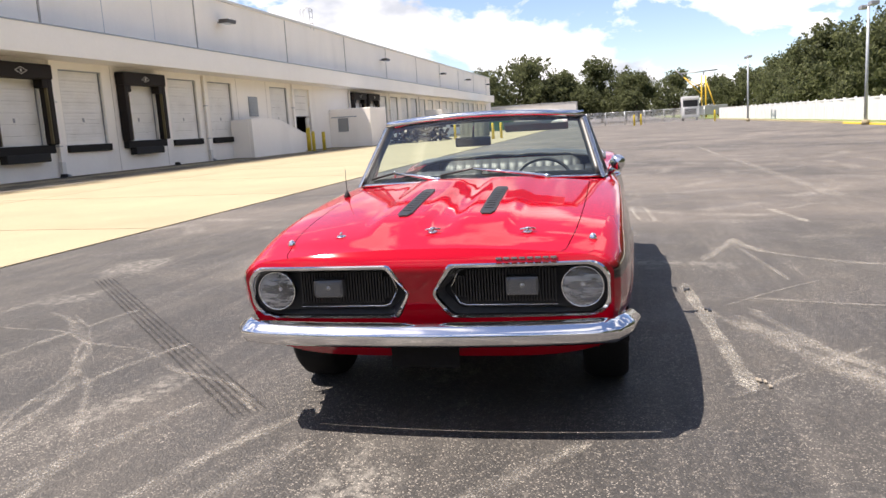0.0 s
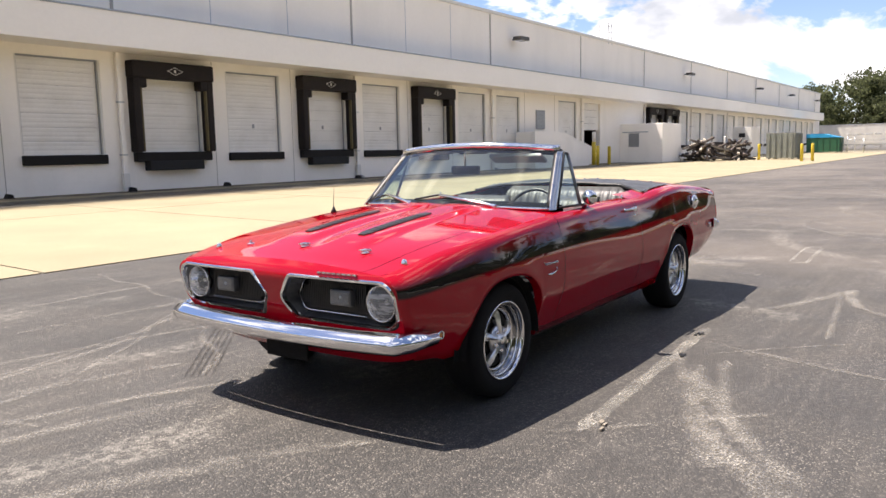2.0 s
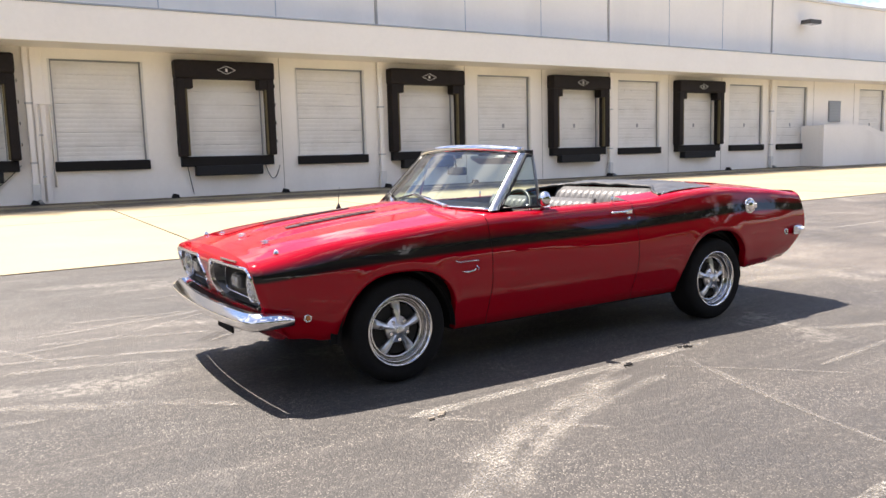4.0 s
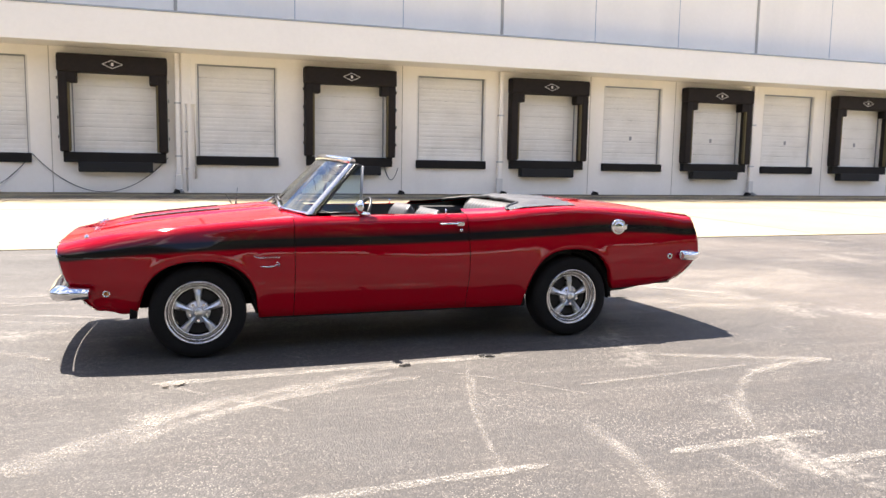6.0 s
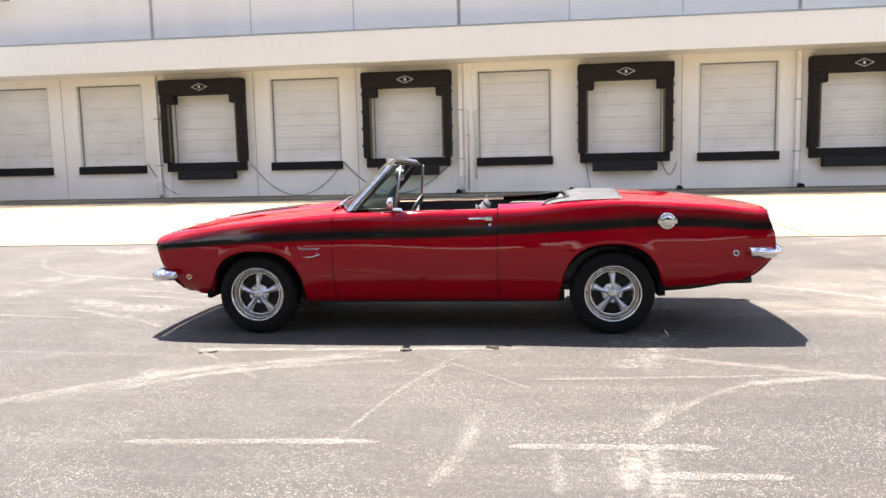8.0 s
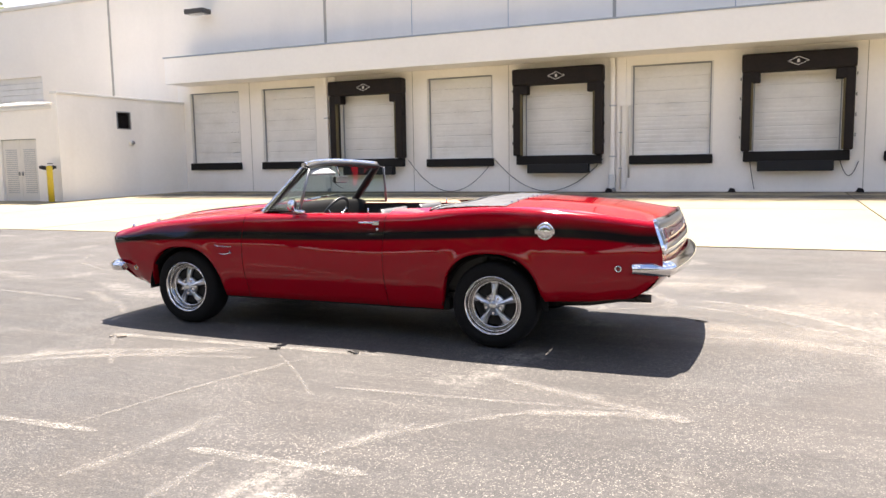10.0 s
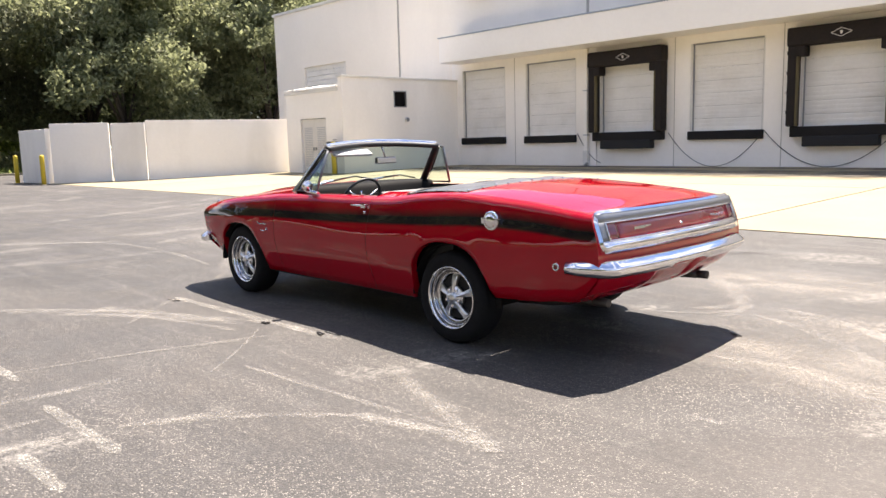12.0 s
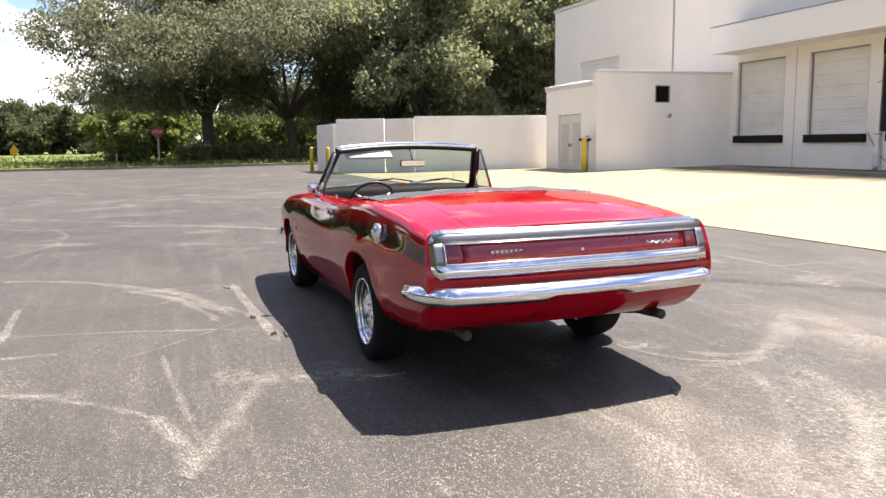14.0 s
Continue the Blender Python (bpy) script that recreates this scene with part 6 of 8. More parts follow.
solid("roof_annex_rear", box_bm(AX0 + 0.26, AX1 - 0.26, 16.22, WALL_Y - 0.01, AZ - 0.5, AZ - 0.35), M_CANOPY, "flat annex roof", "roof")
bm = bmesh.new()
add_box(bm, AX0 - 0.05, AX1 - 0.26, AY0 - 0.04, AY0 - 0.003, 3.46, 3.585, 0.008)
add_box(bm, AX1 - 0.3, AX1 + 0.05, AY0 - 0.03, WALL_Y - 0.01, AZ + 0.001, AZ + 0.09, 0.015)
solid("trim_annex", bm, M_TRIMW, "pale coping on the annex", "trim")
solid("backing_annex", box_bm(AX1 - 0.6, AX1 - 0.5, 16.5, 17.7, 2.6, 3.7), M_DARK, "near-black sheet standing for the unlit space behind the vent", "wall")

vent = thing("wall_vent", "dark square louvred vent in the annex wall", "vent", (AX1 - 0.14, 17.09, 3.155))
for s in (-1, 1):
    part("frame", box_bm(0.0, 0.16, s * 0.33 - 0.025, s * 0.33 + 0.025, -0.34, 0.34, 0.006), M_GREYMETAL, vent)
    part("frame", box_bm(0.0, 0.16, -0.305, 0.305, s * 0.325 - 0.02, s * 0.325 + 0.02, 0.006), M_GREYMETAL, vent)
for k in range(8):
    bm = box_bm(0.0, 0.13, -0.305, 0.305, -0.008, 0.008)
    bmesh.ops.rotate(bm, cent=Vector((0.06, 0, 0)), matrix=Matrix.Rotation(radians(35), 3, "Y"), verts=bm.verts)
    bmesh.ops.translate(bm, vec=Vector((0, 0, -0.28 + 0.08 * k)), verts=bm.verts)
    part("slat", bm, M_SEAL, vent)
# round lamp on the annex
lamp = thing("wall_lamp", "round white bulkhead lamp on the annex wall", "lamp", (AX1, 17.41, 2.29))
bm = bmesh.new()
add_lathe(bm, [(0.10, 0.0), (0.11, 0.05), (0.09, 0.10)], "x", (0, 0, 0), 18)
part("body", bm, M_TRIMW, lamp)
bm = bmesh.new()
add_lathe(bm, [(0.085, 0.10), (0.06, 0.15), (0.001, 0.17)], "x", (0, 0, 0), 18)
part("lens", bm, M_GREYMETAL, lamp)
# double metal door with panels
dd = thing("door_annex", "pale grey metal double door with louvred leaves", "door", (-22.54, AY0 + 0.08, 0.08), kind="structure")
for s in (-1, 1):
    leaf = part("leaf", box_bm(min(0.006 * s, 0.93 * s), max(0.006 * s, 0.93 * s), 0, 0.05, 0.02, 2.31, 0.006), M_TRIMW, dd)
    for k in range(22):
        z = 0.35 + 0.075 * k
        part("slat", box_bm(min(0.18 * s, 0.78 * s), max(0.18 * s, 0.78 * s), -0.012, 0.004, z, z + 0.045, 0.004), M_GALV, leaf)
    part("handle", box_bm(s * 0.09 - 0.015, s * 0.09 + 0.015, -0.06, 0.0, 1.0, 1.14, 0.006), M_GREYMETAL, leaf)
part("frame", box_bm(-0.98, 0.98, -0.03, 0.06, 2.315, 2.40, 0.006), M_GREYMETAL, dd)

# upper roller door behind the annex
rd = thing("roller_door", "pale ribbed roller door high on the main wall", "roller door", (-30.9, WALL_Y + 0.12, 0))
for k in range(20):
    part("slat", box_bm(-1.98, 1.98, 0, 0.04, 0.3 + 0.27 * k, 0.3 + 0.27 * k + 0.26, 0.012), M_DOOR, rd)

# the screen wall in three leaves with a return
M_SCREEN = mat("screen_wall_paint", (0.86, 0.83, 0.79), 0.8, grain=0.015, grain_scale=8, blotch=0.03, blotch_scale=0.4, bump=0.08, bump_scale=16,
               dirt=((0.42, 0.39, 0.33), 0.6, 0.3, 0.3))


def screen(x0, y0, x1, y1, h, label):
    a, b = Vector((x0, y0, 0)), Vector((x1, y1, 0))
    d = (b - a).normalized()
    n = Vector((-d.y, d.x, 0)) * 0.11
    bm = bmesh.new()
    lo = [bm.verts.new(p) for p in (a - n, b - n, b + n, a + n)]
    hi = [bm.verts.new(p.co + Vector((0, 0, h))) for p in lo]
    bm.faces.new(hi)
    bm.faces.new(lo[::-1])
    for k in range(4):
        bm.faces.new((lo[k], lo[(k + 1) % 4], hi[(k + 1) % 4], hi[k]))
    bmesh.ops.bevel(bm, geom=list(bm.edges), offset=0.02, segments=2, affect="EDGES")
    solid("wall_screen", bm, M_SCREEN, label, "wall")


screen(-25.4, 14.55, -26.6, 8.55, 2.50, "tall off-white rendered screen wall")
screen(-26.80, 8.62, -27.70, 7.56, 2.42, "off-white screen wall leaf set back")
screen(-27.78, 7.50, -28.9, 5.55, 2.45, "off-white screen wall leaf")
screen(-29.1, 5.50, -32.3, 5.35, 2.25, "short return of the off-white screen wall")


def bollard(x, y, h=1.2, r=0.09, base=0.0, label="yellow painted steel bollard"):
    b = thing("bollard", label, "bollard", (x, y, base), "bollards")
    bm = bmesh.new()
    add_lathe(bm, [(r, 0.0), (r, h - 0.05), (r * 0.85, h - 0.015), (r * 0.4, h), (0.001, h + 0.003)], "z", (0, 0, 0), 16)
    part("post", bm, M_YELLOW, b)
    bm = bmesh.new()
    add_lathe(bm, [(r + 0.06, 0.0), (r + 0.05, 0.03), (r + 0.002, 0.035)], "z", (0, 0, 0), 16)
    part("collar", bm, M_CONCRETE, b)
    return b


bollard(-28.2, 4.95)
bollard(-31.2, 4.75)
bollard(-20.2, 13.4, 1.32, 0.10, apron_z(13.4))
# hydrant valves behind the bollard
hyd = thing("fire_valve", "dark red and black fire department valves on a riser", "valve", (-20.62, 13.78, apron_z(13.78)))
bm = bmesh.new()
add_tube(bm, (0, 0, 0), (0, 0, 1.25), 0.06)
part("riser", bm, M_GREYMETAL, hyd)
for s in (-1, 1):
    bm = bmesh.new()
    add_tube(bm, (0, 0, 1.2), (s * 0.27, -0.10, 1.24), 0.07)
    add_lathe(bm, [(0.11, 0.0), (0.11, 0.10), (0.001, 0.12)], "z", (s * 0.27, -0.10, 1.2), 12)
    part("valve", bm, M_BLACKPL, hyd)
bm = bmesh.new()
add_lathe(bm, [(0.001, 0.0), (0.09, 0.01), (0.10, 0.03), (0.001, 0.04)], "z", (0, 0, 1.36), 14)
part("hand_wheel", bm, M_BLACKPL, hyd)

# ---- lamps on the upper wall ----
M_FIXTURE = mat("bronze_fixture", (0.07, 0.065, 0.06), 0.5, 0.3, grain=0.1, blotch=0.1)


def wall_pack(x, z=7.66):
    w = thing("wall_light", "flat grey shoebox light on the upper wall", "wall light", (x, WALL_Y, z), "wall lights")
    part("arm", box_bm(-0.06, 0.06, -0.35, -0.003, -0.05, 0.05, 0.01), M_GREYMETAL, w)
    part("housing", box_bm(-0.48, 0.48, -0.85, -0.30, -0.10, 0.10, 0.03), M_FIXTURE, w)
    part("lens", box_bm(-0.40, 0.40, -0.80, -0.36, -0.115, -0.101, 0.005), M_LAMPGLASS, w)


for x in (-18.9, 34.3, 63.8, 87.8, 104.0, 121.0):
    wall_pack(x)
# roof ladder and vents
lad = thing("roof_ladder", "galvanised roof ladder rails above the parapet", "ladder", (47.9, WALL_Y + 0.1, ROOF_Z + 0.16))
for s in (-1, 1):
    bm = bmesh.new()
    add_path(bm, [(s * 0.28, -0.1, -0.3), (s * 0.28, -0.1, 1.15), (s * 0.28, 0.25, 1.35), (s * 0.28, 0.6, 1.1), (s * 0.28, 0.6, 0.0)], 0.03, 6)
    part("rail", bm, M_GALV, lad)
for z in (0.15, 0.55, 0.95):
    bm = bmesh.new()
    add_tube(bm, (-0.28, -0.1, z), (0.28, -0.1, z), 0.022, seg=6)
    part("rung", bm, M_GALV, lad)
for x in (43.5, 46.0):
    rv = thing("roof_vent", "small grey roof ventilator behind the parapet", "roof vent", (x, WALL_Y + 1.0, ROOF_Z - 0.1))
    part("curb", box_bm(-0.35, 0.35, -0.35, 0.35, 0, 0.3, 0.02), M_GREYMETAL, rv)
    part("hood", box_bm(-0.45, 0.45, -0.45, 0.45, 0.3, 0.5, 0.06), M_GREYMETAL, rv)


# ---- cables and boxes on the dock wall ----
def slack_cable(x0, x1, z0, z1, sag, name="cable"):
    bm = bmesh.new()
    pts = []
    for k in range(25):
        u = k / 24
        pts.append((x0 + (x1 - x0) * u, WALL_Y - 0.05, z0 + (z1 - z0) * u - sag * 4 * u * (1 - u)))
    add_path(bm, pts, 0.012, 6)
    solid(name, bm, M_CABLE, "slack black cable hung along the dock wall", "cable", "cables", "")


slack_cable(-9.6, -6.15, 1.42, 1.42, 1.18)
slack_cable(-6.15, -2.2, 1.42, 1.36, 1.14)
slack_cable(5.0, 5.5, 1.2, 1.15, 0.45)
slack_cable(2.45, 2.6, 1.2, 0.32, 0.05)
slack_cable(-13.6, -12.5, 1.5, 0.35, 0.2)


for x in (1.6, 9.1, 5.2, 12.9, 20.0, -2.3, 27.9, 35.0):
    b = thing("wheel_chock", "black rubber wheel chock at the foot of the wall", "chock", (x + 0.35, WALL_Y - 0.35, apron_z(WALL_Y - 0.35) + 0.012), "wheel chocks")
    bm = bmesh.new()
    add_prism(bm, [(-0.12, 0), (0.12, 0), (0.08, 0.11), (-0.05, 0.14)], lambda u, v, w: (u, w - 0.1, v), 0.2, 0.012)
    part("wedge", bm, M_RUBBER, b)
conduit = thing("conduit", "white painted conduit loop beside the dock seal", "conduit", (-1.62, WALL_Y, 0.2))
bm = bmesh.new()
add_path(bm, [(0, -0.06, 0.1), (0, -0.06, 2.9), (0.28, -0.06, 2.9), (0.28, -0.06, 0.5)], 0.035, 8)
part("pipe", bm, M_WALL, conduit)
for z in (0.8, 2.0):
    part("clip", box_bm(-0.06, 0.06, -0.10, -0.003, z, z + 0.04, 0.004), M_GALV, conduit)


# ---- stair ramp, block and yard things at the east end ----
GZ = APRON_RISE
ramp = thing("ramp_wall", "white concrete stair ramp with sloping parapet walls", "ramp", (0, 0, GZ - 0.05))
for y, xa, xb, xc in ((19.2, 34.55, 37.6, 41.8), (20.2, 38.4, 40.3, 45.4)):
    bm = bmesh.new()
    ol = [(xa, 0), (xc, 0), (xc, 1.02), (xb, 2.20), (xa, 2.20)]
    add_prism(bm, ol, lambda u, v, w: (u, y + w, v), 0.22, 0.02)
    part("parapet", bm, M_WALL, ramp)
bm = bmesh.new()
add_box(bm, 34.55, 34.77, 19.43, WALL_Y - 0.01, 0, 2.18, 0.02)
part("end_wall", bm, M_WALL, ramp)
for k in range(6):
    part("step", box_bm(38.5 + 0.6 * k, 38.5 + 0.6 * (k + 1), 19.43, 20.19, 0, 1.2 - 0.2 * k, 0.01), M_CONCRETE, ramp)
part("landing", box_bm(34.78, 38.49, 19.43, 20.19, 0, 1.25, 0.01), M_CONCRETE, ramp)
louv = thing("wall_louvre", "grey louvre set in the dock wall", "louvre", (37.5, WALL_Y, 3.15))
part("frame", box_bm(-0.56, 0.56, -0.05, -0.003, -0.58, 0.58, 0.01), M_GREYMETAL, louv)
for k in range(12):
    part("slat", box_bm(-0.48, 0.48, -0.08, -0.051, -0.5 + 0.085 * k, -0.5 + 0.085 * k + 0.05, 0.008), M_FLASH, louv)
# half-open door
hd = thing("dock_door", "off-white dock door rolled half open over a dark opening", "dock door", (45.0, WALL_Y, 0), "dock doors")
for k in range(4):
    z = DOOR_Z1 - 0.46 * (k + 1)
    part("panel", box_bm(-1.30, 1.30, 0.15, 0.2, z + 0.006, z + 0.45, 0.006), M_DOOR, hd)
for x, y, h in ((41.8, 18.6, 1.3), (43.6, 18.6, 1.25)):
    bollard(x, y, h, 0.11, apron_z(y))
st = thing("stanchion", "pale drum-shaped stanchion with yellow sleeve in the doorway", "stanchion", (42.7, 19.3, GZ), "stanchions")
bm = bmesh.new()
add_lathe(bm, [(0.14, 0), (0.14, 1.5), (0.12, 1.52), (0.001, 1.53)], "z", (0, 0, 0), 14)
part("sleeve", bm, M_YELLOW, st)
bm = bmesh.new()
add_lathe(bm, [(0.12, 1.531), (0.12, 2.15), (0.001, 2.2)], "z", (0, 0, 0), 14)
part("cap", bm, M_TRIMW, st)

blk = thing("loading_block", "large white concrete block wall standing out from the docks", "wall block", (0, 0, GZ - 0.06))
part("body", box_bm(49.8, 53.75, 17.2, WALL_Y - 0.01, 0, 2.9, 0.04), M_WALL, blk)
part("hatch", box_bm(49.76, 49.798, 19.0, 19.8, 1.2, 2.2, 0.008), M_GREYMETAL, blk)
part("hatch", box_bm(49.76, 49.798, 18.3, 20.3, 2.25, 2.32, 0.004), M_FLASH, blk)

# scrap heap of beams, pallets and rails
random.seed(11)
M_RUST = mat("rusty_steel", (0.065, 0.05, 0.042), 0.8, grain=0.25, grain_scale=16, blotch=0.35, blotch_scale=2, vary=0.4)
M_PALE_WOOD = mat("weathered_wood", (0.32, 0.28, 0.23), 0.9, grain=0.2, grain_scale=20, blotch=0.25, blotch_scale=2, vary=0.35)
for hx, hy, n in ((55.4, 16.1, 46), (60.2, 14.9, 44)):
    heap = thing("scrap_heap", "heap of rusty beams and weathered timber by the docks", "scrap", (hx, hy, apron_z(hy) + 0.012))
    for k in range(n):
        L = random.uniform(1.6, 3.6)
        lay = k / n
        bm = box_bm(-L / 2, L / 2, -0.09, 0.09, -0.07, 0.07, 0.01)
        m = Matrix.Translation((random.uniform(-1.9, 1.9) * (1 - 0.55 * lay), random.uniform(-1.1, 1.1) * (1 - 0.5 * lay), 0.12 + lay * 1.25)) @ \
            Matrix.Rotation(random.uniform(-0.7, 0.7), 4, "Z") @ Matrix.Rotation(random.uniform(-0.34, 0.34), 4, "Y")
        bmesh.ops.transform(bm, matrix=m, verts=bm.verts)
        part("beam", bm, M_PALE_WOOD if random.random() < 0.22 else M_RUST, heap)
bm_pole = bmesh.new()
add_tube(bm_pole, (0, 0, 0), (-1.1, -0.3, 1.9), 0.06)
solid("leaning_pole", bm_pole, M_TRIMW, "white pole leaning on the scrap heap", "pole", "", "object", (58.2, 15.2, apron_z(15.2)))

# crates, bins
def bin_box(x, y, w, d, h, material, label, cat, lid=None, lid_label=""):
    b = thing("waste_container", label, cat, (x, y, apron_z(y) + 0.012), "waste containers")
    bm = bmesh.new()
    add_prism(bm, [(-d / 2, 0.1), (d / 2, 0.1), (d / 2, h), (-d / 2, h)], lambda u, v, q: (q - w / 2, u, v), w, 0.02)
    part("body", bm, material, b)
    for k in range(5):
        xx = -w / 2 + w * (k + 0.5) / 5
        part("rib", box_bm(xx - 0.05, xx + 0.05, -d / 2 - 0.06, -d / 2 - 0.002, 0.15, h - 0.1, 0.01), material, b)
        part("rib", box_bm(-w / 2 - 0.06, -w / 2 - 0.002, -d / 2 + d * (k + 0.5) / 5 - 0.05, -d / 2 + d * (k + 0.5) / 5 + 0.05, 0.15, h - 0.1, 0.01), material, b)
    if lid:
        bm = bmesh.new()
        add_prism(bm, [(-d / 2 - 0.05, h + 0.002), (0, h + 0.5), (d / 2 + 0.05, h + 0.5), (d / 2 + 0.05, h + 0.002)], lambda u, v, q: (q - w / 2 - 0.05, u, v), w + 0.1, 0.02)
        part("lid", bm, lid, b, lid_label)
    for sx in (-1, 1):
        for sy in (-1, 1):
            part("foot", box_bm(sx * (w / 2 - 0.2) - 0.08, sx * (w / 2 - 0.2) + 0.08, sy * (d / 2 - 0.2) - 0.08, sy * (d / 2 - 0.2) + 0.08, 0, 0.1), M_GREYMETAL, b)


M_BIN = mat("grey_green_paint", (0.20, 0.21, 0.18), 0.6, grain=0.1, blotch=0.2, blotch_scale=1.5)
M_GREEN = mat("dark_green_paint", (0.02, 0.10, 0.05), 0.45, grain=0.1, blotch=0.15)
M_BLUE = mat("blue_plastic_lid", (0.02, 0.30, 0.55), 0.4, grain=0.05, blotch=0.08)
bin_box(64.0, 12.0, 2.8, 2.2, 2.15, M_BIN, "grey-green steel waste compactor box", "container")
bin_box(104.0, 15.8, 3.0, 3.8, 1.9, M_GREEN, "dark green dumpster with a bright blue lid", "dumpster", M_BLUE, "bright blue lid")
for x, y in ((59.5, 12.9), (58.0, 16.9), (55.7, 9.0), (57.4, 8.6)):
    bollard(x, y, 1.3, 0.11, apron_z(y))
sign = thing("plant_cabinet", "tall white equipment cabinet by the docks", "cabinet", (75.0, 18.0, apron_z(18.0)))
part("case", box_bm(-1.4, 1.4, -0.9, 0.9, 0, 2.9, 0.03), M_TRIMW, sign)
part("plate", box_bm(-1.44, -1.401, -0.3, 0.3, 1.9, 2.3, 0.005), M_DARK, sign)

# white semi-trailer parked across the end of the yard
M_TRAILER = mat("trailer_white", (0.62, 0.60, 0.57), 0.5, grain=0.04, blotch=0.07, blotch_scale=0.6)
tr = thing("semi_trailer", "long off-white box trailer parked across the yard", "trailer", (126.5, 13.0, 0.0))
part("box", box_bm(0, 2.6, -7.0, 8.6, 1.15, 4.05, 0.05), M_TRAILER, tr)
for k in range(16):
    part("rib", box_bm(-0.03, -0.002, -6.9 + k, -6.85 + k, 1.2, 4.0, 0.004), M_TRAILER, tr)
part("roof_rail", box_bm(-0.05, 2.65, -7.05, 8.65, 4.051, 4.13, 0.02), M_GALV, tr)
part("landing_gear", box_bm(0.4, 0.6, -4.0, -3.8, 0.0, 1.15, 0.01), M_GREYMETAL, tr)
for y in (5.4, 6.7):
    for s in (0.3, 2.2):
        bm = bmesh.new()
        add_lathe(bm, [(0.25, -0.14), (0.48, -0.14), (0.52, -0.08), (0.52, 0.08), (0.48, 0.14), (0.25, 0.14)], "x", (s, y, 0.52), 24)
        part("wheel", bm, M_TYRE, tr)
part("underride", box_bm(0.0, 2.5, -6.8, 8.4, 0.95, 1.149, 0.01), M_GREYMETAL, tr)
# open rack of white beams before it
rack = thing("beam_rack", "white steel rack frame in front of the trailer", "rack", (110.0, 11.5, 0.06))
for y in (-2.6, 2.6):
    for x in (0.0, 6.0):
        bm = bmesh.new()
        add_tube(bm, (x, y, 0), (x, y, 2.3), 0.07, seg=8)
        part("post", bm, M_GALV, rack)
for k in range(6):
    part("beam", box_bm(-0.2, 6.2, -2.7 + 1.05 * k, -2.55 + 1.05 * k, 2.3, 2.5, 0.02), M_TRIMW, rack)


# chain-link fence
def mesh_mat():
    m = mat("chain_link", (0.50, 0.51, 0.52), 0.5, 0.6)
    n, l = m.node_tree.nodes, m.node_tree.links
    co = n.new("ShaderNodeTexCoord")
    out = None
    for ang in (45, -45):
        mp = n.new("ShaderNodeMapping")
        mp.inputs["Rotation"].default_value = (radians(ang), 0, 0)
        l.new(co.outputs["Object"], mp.inputs["Vector"])
        w = n.new("ShaderNodeTexWave")
        w.bands_direction = "Y"
        w.inputs["Scale"].default_value = 5.0
        l.new(mp.outputs["Vector"], w.inputs["Vector"])
        r = n.new("ShaderNodeMapRange")
        r.inputs["From Min"].default_value, r.inputs["From Max"].default_value = 0.86, 0.93
        l.new(w.outputs["Fac"], r.inputs["Value"])
        if out is None:
            out = r.outputs["Result"]
        else:
            mx = n.new("ShaderNodeMath")
            mx.operation = "MAXIMUM"
            l.new(out, mx.inputs[0])
            l.new(r.outputs["Result"], mx.inputs[1])
            out = mx.outputs[0]
    l.new(out, n["Principled BSDF"].inputs["Alpha"])
    return m


M_LINK = mesh_mat()
cf = thing("chain_link_fence", "grey chain-link fence with steel posts across the yard", "fence", (104.0, 0, 0))
for k in range(11):
    y = -12.0 + 2.6 * k
    bm = bmesh.new()
    add_tube(bm, (0, y, 0), (0, y, 1.85), 0.045, seg=8)
    part("post", bm, M_GALV, cf)
    if k < 10:
        bm = bmesh.new()
        add_tube(bm, (0, y, 1.78), (0, y + 2.6, 1.78), 0.028, seg=6)
        part("rail", bm, M_GALV, cf)
        bm = bmesh.new()
        add_grid(bm, lambda u, v: Vector((0.0, y + 2.6 * u, 0.05 + 1.72 * v)), 1, 1)
        part("netting", bm, M_LINK, cf)
for y in (-3.4, -2.6, -11.8):
    bollard(90.5, y, 1.3, 0.11)

# white cab-over truck and yellow lift behind the fence
M_CABW = mat("truck_white", (0.75, 0.75, 0.75), 0.3, grain=0.03, coat=0.6)
tk = thing("truck", "white truck cab facing the lot behind the fence", "truck", (115.0, -11.2, 0))
part("cab", box_bm(0, 2.3, -1.25, 1.25, 0.7, 3.5, 0.18), M_CABW, tk)
part("windscreen", box_bm(-0.02, 0.06, -1.05, 1.05, 2.0, 2.95, 0.02), M_BLACKPL, tk, "dark windscreen")
part("grille", box_bm(-0.04, 0.06, -0.85, 0.85, 0.85, 1.7, 0.02), M_BLACKPL, tk)
part("bumper", box_bm(-0.15, 0.2, -1.25, 1.25, 0.4, 0.72, 0.05), M_GALV, tk)
part("visor", box_bm(-0.25, 0.1, -1.2, 1.2, 3.1, 3.5, 0.04), M_CABW, tk)
for y in (-1.0, 1.0):
    bm = bmesh.new()
    add_lathe(bm, [(0.2, -0.14), (0.46, -0.14), (0.5, -0.08), (0.5, 0.08), (0.46, 0.14), (0.2, 0.14)], "y", (1.0, y, 0.5), 20)
    part("wheel", bm, M_TYRE, tk)
    part("mirror", box_bm(-0.1, 0.0, y * 1.45 - 0.1, y * 1.45 + 0.1, 2.0, 2.8, 0.03), M_BLACKPL, tk)
part("chassis", box_bm(2.3, 7.0, -0.6, 0.6, 0.6, 1.0, 0.03), M_GREYMETAL, tk)
M_YEL2 = mat("crane_yellow", (0.60, 0.38, 0.03), 0.5, grain=0.05, blotch=0.1)
cr = thing("mobile_crane", "yellow lattice crane standing behind the truck", "crane", (142.0, -15.8, 0))
